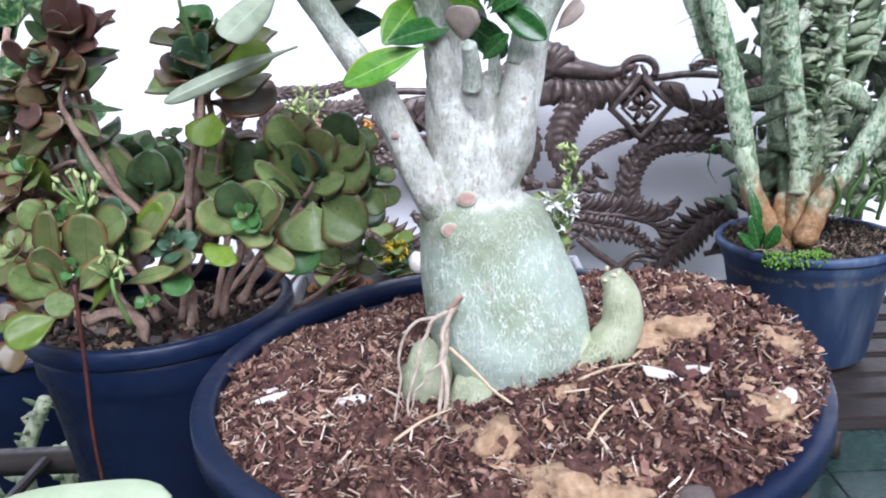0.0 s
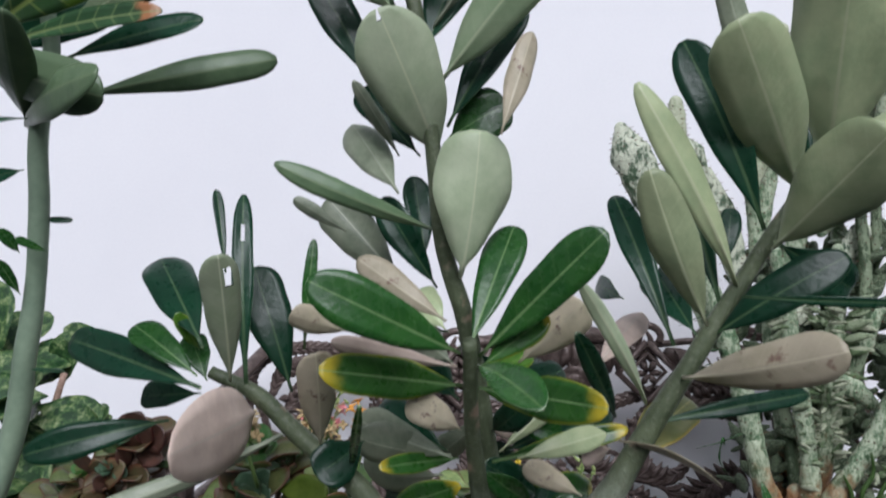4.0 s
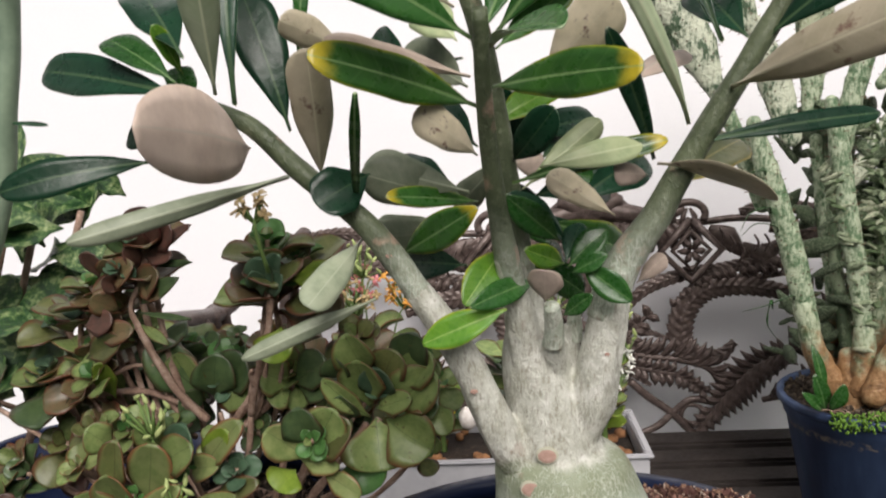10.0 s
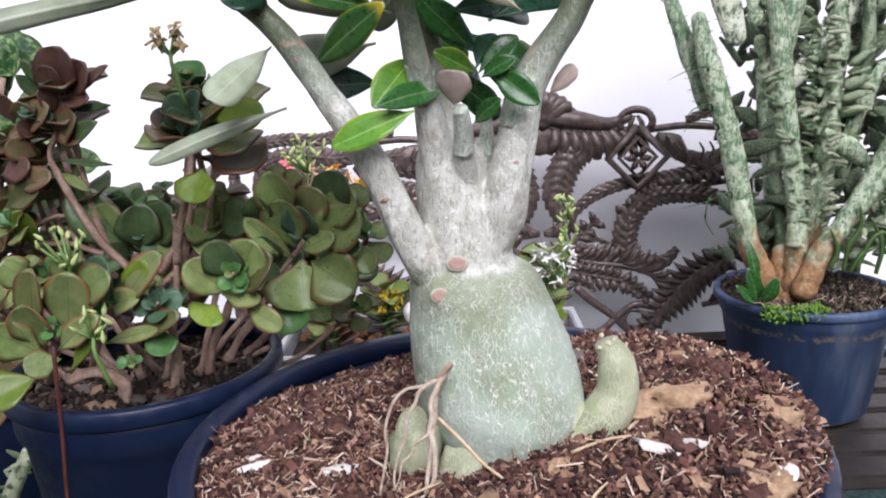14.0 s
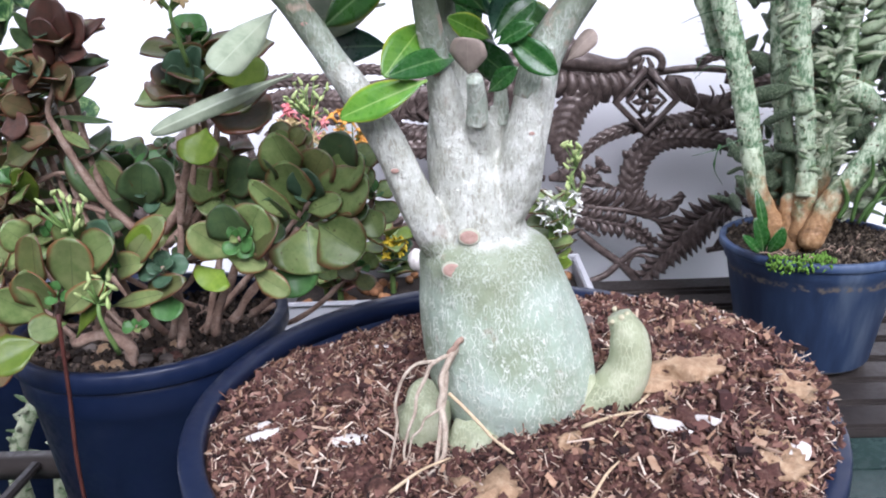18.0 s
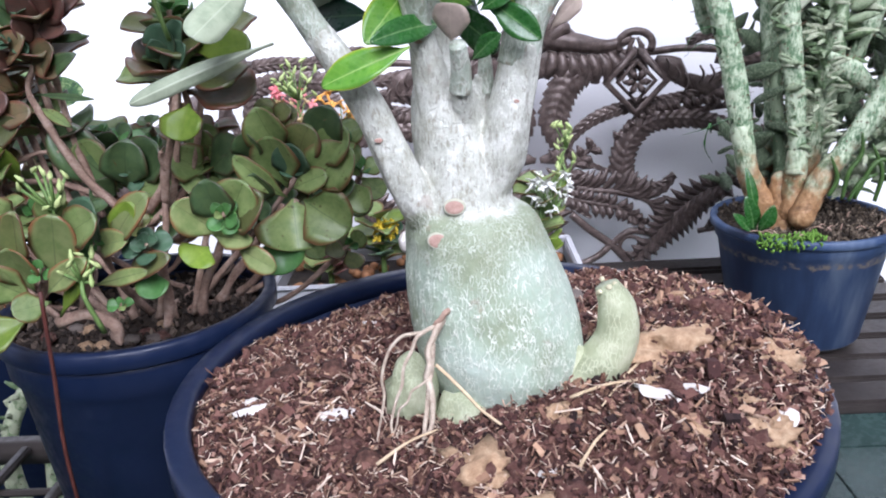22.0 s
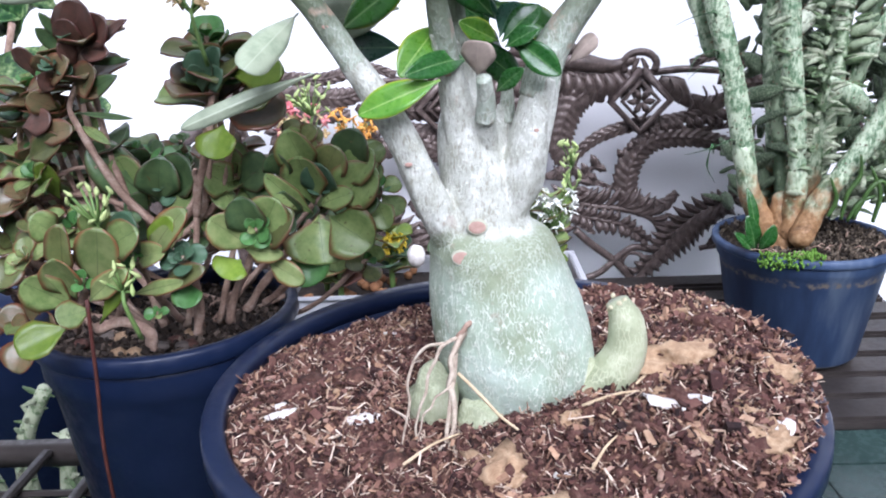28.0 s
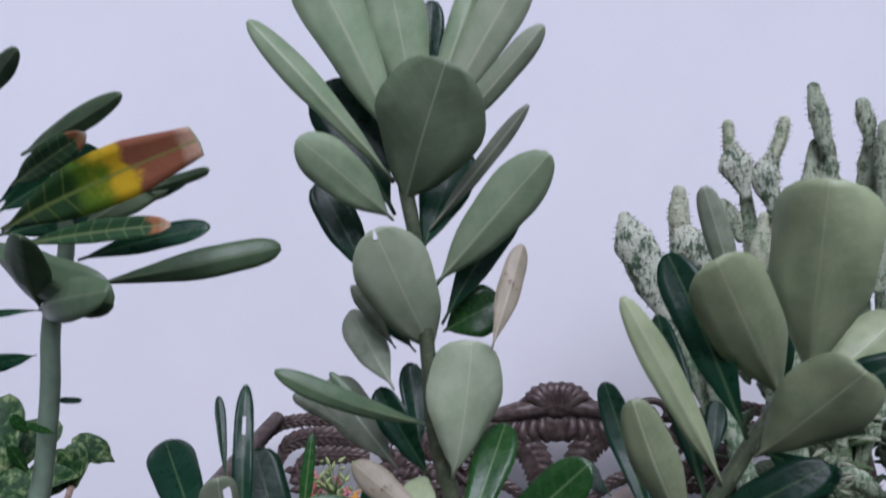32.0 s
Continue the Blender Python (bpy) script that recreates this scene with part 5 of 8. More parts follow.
leaf(rose, (-0.158, 0.393, 1.105), (-0.220, 0.370, 1.096), (0.46, -0.87, 0.45), 0.25, "dark", 0.08)
leaf(rose, (-0.101, 0.407, 1.094), (-0.180, 0.348, 1.075), (-0.44, 0.92, -0.07), 0.10, "grey", -0.1)
leaf(rose, (-0.059, 0.386, 1.094), (-0.080, 0.368, 1.083), (0.30, -0.98, 0.24), 0.75, "dark", 0.05)
leaf(rose, (-0.068, 0.402, 1.077), (-0.053, 0.330, 1.126), (0.11, -0.98, 0.09), 0.05, "green", 0.08)
leaf(rose, (-0.066, 0.391, 1.064), (-0.083, 0.350, 1.043), (-0.25, 0.96, -0.18), 0.31, "grey", -0.03)
leaf(rose, (-0.061, 0.388, 1.037), (-0.119, 0.368, 1.017), (-0.25, 0.93, -0.25), 0.13, "grey", -0.08)
leaf(rose, (0.058, 0.400, 1.036), (0.070, 0.395, 1.049), (0.24, 0.96, -0.20), 0.47, "pink", -0.05)
leaf(rose, (0.004, 0.393, 1.095), (0.022, 0.370, 1.117), (0.13, -1.00, 0.11), 0.42, "dark", 0.08)
leaf(rose, (0.003, 0.370, 1.087), (0.067, 0.370, 1.101), (0.03, -0.95, 0.42), 0.16, "yellow", 0.03)
leaf(rose, (0.014, 0.353, 1.094), (0.058, 0.370, 1.100), (-0.09, 0.95, -0.25), 0.25, "olive", -0.03)
leaf(rose, (-0.065, 0.389, 1.148), (-0.089, 0.370, 1.160), (-0.27, 0.98, 0.01), 0.43, "tan", -0.03)
leaf(rose, (-0.040, 0.400, 1.144), (-0.058, 0.420, 1.157), (0.02, -0.99, -0.11), 0.46, "dark", 0.03)
leaf(rose, (-0.014, 0.395, 1.129), (-0.043, 0.420, 1.151), (-0.04, 1.00, 0.05), 0.48, "grey", -0.03)
leaf(rose, (-0.012, 0.374, 1.132), (-0.068, 0.355, 1.149), (0.04, 1.00, 0.07), 0.16, "pink", -0.03)
leaf(rose, (0.070, 0.388, 1.160), (0.063, 0.420, 1.165), (-0.32, -0.98, 0.04), 0.34, "dark", 0.05)
leaf(rose, (0.008, 0.400, 1.082), (0.047, 0.420, 1.111), (0.15, 0.99, 0.02), 0.24, "olive", -0.03)
leaf(rose, (0.003, 0.400, 1.094), (0.019, 0.410, 1.094), (0.14, 0.96, -0.15), 0.74, "pink", -0.03)
# the shaded leaves inside the crown
leaf(rose, (0.040, 0.428, 0.954), (0.042, 0.430, 0.975), (0.1, -1, 0.2), 0.24, "lime", 0.03)
leaf(rose, (-0.017, 0.411, 1.078), (-0.064, 0.392, 1.094), (0.04, 1.00, 0.04), 0.42, "grey", -0.1)
leaf(rose, (0.028, 0.411, 1.055), (-0.000, 0.389, 1.080), (0.09, -1.00, 0.35), 0.33, "dark", 0.08)
leaf(rose, (-0.006, 0.410, 1.088), (0.014, 0.431, 1.066), (0.25, -1.00, 0.35), 0.38, "dark", 0.1)
leaf(rose, (0.014, 0.420, 1.094), (0.042, 0.420, 1.084), (-0.28, -1.00, 0.35), 0.45, "green", 0.03)
leaf(rose, (0.020, 0.420, 1.069), (0.043, 0.430, 1.041), (0.12, -1.00, 0.35), 0.41, "dark", 0.03)
leaf(rose, (-0.001, 0.410, 1.096), (-0.025, 0.431, 1.072), (-0.01, 1.00, 0.04), 0.37, "grey", -0.08)
leaf(rose, (0.009, 0.420, 1.106), (0.048, 0.452, 1.112), (0.06, -1.00, 0.35), 0.33, "dark", 0.05)
leaf(rose, (-0.011, 0.410, 1.135), (0.017, 0.442, 1.105), (-0.28, -1.00, 0.35), 0.37, "dark", 0.03)
leaf(rose, (-0.016, 0.410, 1.143), (-0.051, 0.442, 1.137), (-0.12, -1.00, 0.35), 0.41, "dark", 0.08)
leaf(rose, (-0.003, 0.410, 1.072), (0.022, 0.431, 1.054), (0.20, -1.00, 0.35), 0.32, "green", 0.03)
leaf(rose, (-0.007, 0.410, 1.110), (0.027, 0.431, 1.127), (-0.07, -1.00, 0.35), 0.38, "lime", 0.08)
leaf(rose, (0.011, 0.420, 1.076), (0.054, 0.462, 1.078), (-0.07, -1.00, 0.35), 0.38, "dark", 0.1)
leaf(rose, (0.017, 0.410, 1.066), (0.061, 0.442, 1.042), (0.21, -1.00, 0.35), 0.31, "yellow", 0.1)
leaf(rose, (0.004, 0.410, 1.054), (0.037, 0.431, 1.026), (-0.24, -1.00, 0.35), 0.32, "green", 0.03)
leaf(rose, (0.001, 0.410, 1.036), (0.028, 0.442, 1.044), (0.25, -1.00, 0.35), 0.43, "dark", 0.08)
leaf(rose, (-0.019, 0.420, 1.077), (-0.060, 0.452, 1.092), (0.01, -1.00, 0.35), 0.48, "dark", 0.1)
leaf(rose, (-0.022, 0.420, 1.064), (-0.068, 0.452, 1.058), (-0.05, 1.00, 0.04), 0.41, "grey", -0.1)
leaf(rose, (-0.020, 0.420, 1.045), (-0.056, 0.452, 1.043), (-0.26, -1.00, 0.35), 0.42, "dark", 0.05)
leaf(rose, (0.033, 0.430, 1.072), (0.074, 0.462, 1.091), (0.08, -1.00, 0.35), 0.45, "dark", 0.1)
leaf(rose, (-0.012, 0.430, 1.102), (-0.039, 0.462, 1.122), (-0.05, -1.00, 0.35), 0.54, "dark", 0.05)
leaf(rose, (0.018, 0.420, 1.094), (0.041, 0.462, 1.112), (-0.08, -1.00, 0.35), 0.42, "dark", 0.05)


# ---------- the tall neighbour ----------
pot("nursery_pot", (-0.37, 0.375, RACK_Z), 0.066, 0.15, POT_BLUE, "small dark plastic nursery pot on a metal rack", 0.74)
soil_disc(bpy.data.objects["nursery_pot"], (-0.37, 0.375, RACK_Z + 0.137), 0.06, DARK_SOIL, 0.004, 12)
frangipani = thing("tall_leafy_plant", (-0.36, 0.38, 0.80), "tall green-stemmed plant with long leaves, one scorched", "potted plant")
part("stem", tube([(-0.36, 0.38, 0.80), (-0.325, 0.395, 0.92), (-0.262, 0.42, 1.07), (-0.243, 0.42, 1.142), (-0.236, 0.42, 1.175), (-0.229, 0.415, 1.215), (-0.224, 0.41, 1.254), (-0.212, 0.405, 1.295), (-0.215, 0.40, 1.34)], [0.0075, 0.0072, 0.0066, 0.0058, 0.0053, 0.0053, 0.0050, 0.0043, 0.003], 12, lumps=0.06), SHOOT_PALE, frangipani)
leaf(frangipani, (-0.250, 0.410, 1.302), (-0.126, 0.365, 1.341), (0.30, -0.89, 0.02), 0.20, "burnt", 0.08, "torn")
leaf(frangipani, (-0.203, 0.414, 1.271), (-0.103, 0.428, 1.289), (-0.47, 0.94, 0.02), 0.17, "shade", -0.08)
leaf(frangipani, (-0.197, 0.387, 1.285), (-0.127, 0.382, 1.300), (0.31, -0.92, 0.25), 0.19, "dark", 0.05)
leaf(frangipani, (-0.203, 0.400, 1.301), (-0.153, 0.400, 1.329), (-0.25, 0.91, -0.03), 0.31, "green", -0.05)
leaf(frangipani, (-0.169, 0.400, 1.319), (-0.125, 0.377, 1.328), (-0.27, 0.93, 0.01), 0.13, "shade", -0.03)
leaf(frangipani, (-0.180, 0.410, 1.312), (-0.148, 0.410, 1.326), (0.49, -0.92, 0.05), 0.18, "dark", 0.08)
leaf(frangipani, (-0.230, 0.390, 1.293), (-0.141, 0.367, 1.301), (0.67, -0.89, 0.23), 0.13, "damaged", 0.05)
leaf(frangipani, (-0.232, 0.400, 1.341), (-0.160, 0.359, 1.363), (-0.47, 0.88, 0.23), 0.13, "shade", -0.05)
leaf(frangipani, (-0.238, 0.400, 1.325), (-0.178, 0.360, 1.345), (0.40, -0.87, -0.03), 0.19, "damaged", 0.03)
leaf(frangipani, (-0.260, 0.420, 1.311), (-0.204, 0.430, 1.345), (0.38, -0.87, 0.16), 0.36, "dark", 0.05)
leaf(frangipani, (-0.266, 0.430, 1.317), (-0.213, 0.430, 1.348), (0.58, -0.87, 0.05), 0.29, "dark", 0.05)
leaf(frangipani, (-0.260, 0.420, 1.299), (-0.185, 0.420, 1.315), (0.44, -0.88, 0.03), 0.27, "dark", 0.03)
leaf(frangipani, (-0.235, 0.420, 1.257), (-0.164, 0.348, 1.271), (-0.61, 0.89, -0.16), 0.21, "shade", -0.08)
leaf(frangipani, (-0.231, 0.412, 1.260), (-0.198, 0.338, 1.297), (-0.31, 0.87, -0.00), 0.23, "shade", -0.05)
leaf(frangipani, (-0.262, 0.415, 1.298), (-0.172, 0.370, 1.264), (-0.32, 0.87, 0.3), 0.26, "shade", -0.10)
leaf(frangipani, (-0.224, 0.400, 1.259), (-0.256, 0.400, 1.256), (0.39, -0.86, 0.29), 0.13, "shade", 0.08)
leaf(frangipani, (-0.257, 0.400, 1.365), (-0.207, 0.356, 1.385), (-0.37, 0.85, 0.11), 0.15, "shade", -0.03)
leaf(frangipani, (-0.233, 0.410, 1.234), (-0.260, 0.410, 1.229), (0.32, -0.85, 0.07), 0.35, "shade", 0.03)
leaf(frangipani, (-0.232, 0.420, 1.208), (-0.214, 0.420, 1.207), (0.33, -0.86, 0.03), 0.20, "dark", 0.08)
leaf(frangipani, (-0.245, 0.420, 1.128), (-0.223, 0.420, 1.126), (0.56, -0.86, 0.19), 0.11, "dark", 0.08)
leaf(frangipani, (-0.238, 0.410, 1.191), (-0.242, 0.400, 1.204), (0.42, -0.84, -0.04), 0.38, "green", 0.03)
leaf(frangipani, (-0.239, 0.410, 1.169), (-0.244, 0.400, 1.188), (0.64, -0.84, -0.11), 0.29, "green", 0.05)
leaf(frangipani, (-0.223, 0.410, 1.191), (-0.234, 0.400, 1.199), (0.32, -0.87, 0.01), 0.27, "green", 0.08)
leaf(frangipani, (-0.249, 0.310, 0.838), (-0.117, 0.300, 0.859), (0.1, 0.9, -0.5), 0.20, "pale", -0.06)


# ---------- jade-like succulent ----------
JADE_SKINS = {
    "green": leaf_skin("jade_green", (0.129, 0.196, 0.058), (0.232, 0.296, 0.106), (0.056, 0.089, 0.029), 0.38, edge=(0.128, 0.041, 0.020), veins=0.0, through=0.15, rim=(0.74, 1.02), spots=(0.068, 0.044, 0.018)),
    "fresh": leaf_skin("jade_fresh", (0.055, 0.152, 0.038), (0.085, 0.199, 0.056), (0.080, 0.148, 0.043), 0.38, edge=(0.104, 0.089, 0.029), veins=0.0, through=0.15, rim=(0.85, 1.1)),
    "lime": leaf_skin("jade_lime", (0.114, 0.187, 0.019), (0.172, 0.246, 0.032), (0.120, 0.163, 0.036), 0.38, edge=(0.128, 0.089, 0.022), veins=0.0, through=0.15),
    "olive": leaf_skin("jade_olive", (0.095, 0.121, 0.039), (0.160, 0.171, 0.059), (0.056, 0.059, 0.022), 0.38, edge=(0.112, 0.033, 0.019), veins=0.0, through=0.15, rim=(0.70, 1.0), spots=(0.080, 0.033, 0.019)),
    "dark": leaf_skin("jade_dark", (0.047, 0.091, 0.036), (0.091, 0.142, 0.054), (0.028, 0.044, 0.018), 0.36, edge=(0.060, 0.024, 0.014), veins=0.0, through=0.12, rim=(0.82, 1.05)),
    "red": leaf_skin("jade_red", (0.084, 0.052, 0.039), (0.140, 0.064, 0.047), (0.048, 0.026, 0.022), 0.36, edge=(0.088, 0.018, 0.016), veins=0.0, through=0.12),
    "red_edge": leaf_skin("jade_red_edge", (0.142, 0.200, 0.064), (0.240, 0.279, 0.109), (0.088, 0.111, 0.043), 0.40, edge=(0.208, 0.063, 0.029), veins=0.0, through=0.15, rim=(0.74, 1.02)),
    "glaucous": leaf_skin("jade_glaucous", (0.052, 0.111, 0.061), (0.080, 0.141, 0.083), (0.088, 0.148, 0.086), 0.40, edge=(0.080, 0.096, 0.050), veins=0.0, through=0.15),
    "rust": leaf_skin("jade_rust", (0.112, 0.110, 0.050), (0.185, 0.122, 0.062), (0.06, 0.05, 0.02), 0.36, edge=(0.14, 0.038, 0.018), veins=0.0, through=0.12, rim=(0.66, 1.0), spots=(0.05, 0.055, 0.018)),
}
for skin in JADE_SKINS.values():
    skin.node_tree.nodes["Principled BSDF"].inputs["Specular IOR Level"].default_value = 0.38
for key in ("rust", "red", "dark", "olive"):
    JADE_SKINS[key].node_tree.nodes["Principled BSDF"].inputs["Specular IOR Level"].default_value = 0.55
JADE_STEM = plain("jade_stem_bark", [(0.3, (0.13, 0.075, 0.055)), (0.5, (0.30, 0.20, 0.15)), (0.72, (0.52, 0.40, 0.33))], 90.0, 0.75, relief=0.5)
JADE_MESH = {}
for key, skin in JADE_SKINS.items():
    JADE_MESH[key] = [blade_mesh("leaf", w, (skin, skin), "round", b, c, 0.085, 0.06, 0.06, 9, tw, tw * 20) for w, b, c, tw in ((1.0, 0.05, 0.3, 0.1), (0.85, 0.09, 0.4, -0.15), (0.92, -0.04, 0.15, 0.2))]
jade = thing("jade_plant", JADE_POT + V(0, 0, 0.178), "dense succulent with rounded green leaves edged in dull red", "potted plant")


def jade_leaf(plant, base, tip, face, width, look_name, shape="round"):
    """A fleshy leaf, a little folded along its middle."""
    base, tip = Vector(base), Vector(base).lerp(Vector(tip), 1.08)
    me = blade_mesh("leaf", width * 1.16, (JADE_SKINS[look_name],) * 2, shape, rnd(-0.02, 0.10), rnd(0.1, 0.45), 0.06, rnd(0, 0.12), 0.05, 10, rnd(-0.2, 0.2), rnd(0, 6))
    return put("leaf", me, plant, along(base, tip, face))


def rosette(plant, place, axis, size, count, look_name):
    """Opposite pairs of leaves round an axis, wide and flat below, small and upright at the heart."""
    c, up = Vector(place), Vector(axis).normalized()
    side = up.cross(V(0.3, 1, 0.2)).normalized()
    turn0 = rnd(0, 6.28)
    part("twig", tube([c - up * size * 1.1, c - up * size * 0.4, c], [0.0026, 0.0022, 0.0015], 6, steps=3), JADE_STEM, plant)
    for k in range(count):
        e = k / max(1, count - 1)
        a = turn0 + (k // 2) * (math.pi / 2) + (k % 2) * math.pi + rnd(-0.25, 0.25)
        out = Matrix.Rotation(a, 3, up) @ side
        rise = 0.10 + 0.95 * e + rnd(-0.12, 0.12)
        d = (out * math.cos(rise) + up * math.sin(rise)).normalized()
        b = c - up * size * 0.35 * (1 - e) + out * size * 0.04
        tip = b + d * size * (1.10 - 0.66 * e) * rnd(0.85, 1.12)
        if e > 0.65 and look_name in ("green", "olive") and turn0 > 2.6:
            me = random.choice(JADE_MESH["fresh"])
        else:
            me = random.choice(JADE_MESH[look_name if rnd(0, 1) < 0.8 or look_name in ("glaucous", "red") else "green"])
        put("leaf", me, plant, along(b, tip, up * math.cos(rise) - out * math.sin(rise) + V(rnd(-.1, .1), rnd(-.1, .1), 0)))


def jade_stem(points, r):
    part("stem", tube(points, [r * 0.58, r * 0.50, r * 0.42], 9, steps=9, lumps=0.7, seed=points[0][0] * 50), JADE_STEM, jade)


jade_leaf(jade, (-0.238, 0.540, 1.045), (-0.230, 0.528, 1.073), (-0.02, -1.00, 0.40), 0.73, "red")
jade_leaf(jade, (-0.235, 0.540, 1.045), (-0.216, 0.528, 1.063), (0.21, -1.00, 0.36), 0.64, "red")
jade_leaf(jade, (-0.241, 0.540, 1.045), (-0.240, 0.528, 1.063), (0.00, -1.00, 0.41), 0.73, "red")
jade_leaf(jade, (-0.242, 0.540, 1.047), (-0.254, 0.528, 1.067), (-0.16, -1.00, 0.38), 0.29, "dark", "lance")
jade_leaf(jade, (-0.246, 0.540, 1.042), (-0.258, 0.528, 1.058), (0.06, -1.00, 0.48), 0.41, "dark", "lance")
jade_leaf(jade, (-0.233, 0.540, 1.045), (-0.203, 0.528, 1.061), (-0.20, -1.00, 0.31), 0.21, "red", "lance")
jade_leaf(jade, (-0.240, 0.540, 1.042), (-0.217, 0.528, 1.043), (-0.20, -1.00, 0.48), 0.44, "red")
jade_leaf(jade, (-0.238, 0.540, 1.036), (-0.205, 0.528, 1.038), (0.10, -1.00, 0.21), 0.13, "dark", "lance")
jade_leaf(jade, (-0.243, 0.540, 1.035), (-0.246, 0.528, 1.049), (0.24, -1.00, 0.54), 0.51, "red")
jade_leaf(jade, (-0.248, 0.540, 1.017), (-0.227, 0.528, 1.031), (0.08, -1.00, 0.42), 0.67, "rust")
jade_leaf(jade, (-0.245, 0.540, 1.010), (-0.215, 0.528, 1.027), (-0.17, -1.00, 0.21), 0.30, "dark", "lance")
jade_leaf(jade, (-0.248, 0.540, 1.004), (-0.210, 0.528, 1.001), (0.01, -1.00, 0.22), 0.10, "dark", "lance")
jade_leaf(jade, (-0.245, 0.540, 1.024), (-0.226, 0.528, 1.017), (-0.15, -1.00, 0.28), 0.46, "rust")
jade_leaf(jade, (-0.261, 0.540, 1.007), (-0.272, 0.528, 1.017), (-0.23, -1.00, 0.36), 0.76, "rust")
jade_leaf(jade, (-0.272, 0.540, 1.029), (-0.271, 0.528, 1.047), (-0.03, -1.00, 0.49), 0.64, "red")
jade_leaf(jade, (-0.264, 0.540, 1.023), (-0.243, 0.528, 1.038), (0.01, -1.00, 0.42), 0.56, "rust")
jade_leaf(jade, (-0.261, 0.540, 1.028), (-0.260, 0.528, 1.042), (-0.00, -1.00, 0.43), 0.68, "rust")
jade_leaf(jade, (-0.259, 0.540, 1.023), (-0.264, 0.528, 1.029), (-0.02, -1.00, 0.30), 0.77, "red")
jade_leaf(jade, (-0.247, 0.540, 0.995), (-0.226, 0.528, 0.985), (0.25, -1.00, 0.55), 0.26, "green", "lance")
jade_leaf(jade, (-0.271, 0.540, 0.945), (-0.274, 0.528, 0.972), (0.17, -1.00, 0.45), 0.38, "lime")
jade_leaf(jade, (-0.277, 0.540, 0.988), (-0.249, 0.528, 0.995), (-0.09, -1.00, 0.28), 0.45, "rust")
jade_leaf(jade, (-0.288, 0.540, 0.974), (-0.258, 0.528, 0.988), (-0.11, -1.00, 0.22), 0.46, "olive")
jade_leaf(jade, (-0.287, 0.540, 0.996), (-0.262, 0.528, 1.002), (0.13, -1.00, 0.34), 0.51, "red")
rosette(jade, (-0.254, 0.530, 1.036), (0, -0.7, 0.6), 0.0110, 7, "glaucous")
jade_stem([(-0.213, 0.550, 0.923), (-0.229, 0.545, 0.945), (-0.239, 0.540, 0.970), (-0.248, 0.540, 0.991), (-0.253, 0.540, 1.008), (-0.243, 0.540, 1.027), (-0.238, 0.540, 1.047)], 0.0052)
jade_stem([(-0.294, 0.550, 0.951), (-0.262, 0.545, 0.965), (-0.243, 0.543, 0.966)], 0.0036)
jade_stem([(-0.293, 0.560, 0.942), (-0.256, 0.550, 0.946), (-0.226, 0.548, 0.935)], 0.0042)
jade_leaf(jade, (-0.133, 0.505, 1.027), (-0.100, 0.493, 1.030), (0.21, -1.00, 0.36), 0.48, "lime")
jade_leaf(jade, (-0.151, 0.505, 1.018), (-0.147, 0.493, 1.042), (-0.19, -1.00, 0.29), 0.55, "glaucous")
jade_leaf(jade, (-0.148, 0.505, 1.020), (-0.135, 0.493, 1.031), (-0.20, -1.00, 0.22), 0.62, "glaucous")
jade_leaf(jade, (-0.152, 0.505, 1.024), (-0.152, 0.493, 1.035), (0.15, -1.00, 0.26), 0.62, "glaucous")
jade_leaf(jade, (-0.146, 0.505, 1.027), (-0.135, 0.493, 1.043), (0.03, -1.00, 0.36), 0.52, "glaucous")
jade_leaf(jade, (-0.141, 0.505, 0.998), (-0.145, 0.493, 0.980), (-0.15, -1.00, 0.46), 1.01, "lime")
jade_stem([(-0.175, 0.530, 0.933), (-0.167, 0.520, 0.957), (-0.156, 0.510, 0.979), (-0.149, 0.505, 1.000), (-0.145, 0.505, 1.024)], 0.0046)
jade_stem([(-0.167, 0.520, 0.957), (-0.167, 0.515, 0.965), (-0.165, 0.512, 0.969)], 0.0034)
rosette(jade, (-0.125, 0.550, 0.998), (0.2, -0.7, 0.6), 0.0107, 6, "glaucous")
rosette(jade, (-0.197, 0.580, 0.976), (0, -0.6, 0.7), 0.0105, 6, "dark")
jade_leaf(jade, (-0.214, 0.560, 0.936), (-0.244, 0.548, 0.979), (-0.18, -1.00, 0.43), 0.48, "dark")
jade_leaf(jade, (-0.217, 0.560, 0.934), (-0.229, 0.548, 0.970), (-0.19, -1.00, 0.35), 0.59, "green")
jade_leaf(jade, (-0.205, 0.560, 0.939), (-0.183, 0.548, 0.966), (-0.14, -1.00, 0.29), 0.70, "dark")
jade_leaf(jade, (-0.210, 0.560, 0.937), (-0.201, 0.548, 0.969), (0.24, -1.00, 0.48), 0.69, "dark")
jade_leaf(jade, (-0.209, 0.560, 0.934), (-0.178, 0.548, 0.941), (-0.10, -1.00, 0.51), 0.57, "green")
jade_leaf(jade, (-0.219, 0.560, 0.932), (-0.229, 0.548, 0.941), (-0.14, -1.00, 0.34), 1.01, "dark")
rosette(jade, (-0.204, 0.555, 0.949), (0.1, -0.8, 0.5), 0.0131, 6, "glaucous")
rosette(jade, (-0.151, 0.550, 0.956), (0, -0.8, 0.5), 0.0237, 10, "green")
jade_leaf(jade, (-0.151, 0.545, 0.948), (-0.166, 0.533, 0.962), (0.18, -1.00, 0.42), 0.88, "green")
jade_leaf(jade, (-0.149, 0.545, 0.948), (-0.124, 0.533, 0.967), (-0.20, -1.00, 0.55), 0.66, "dark")
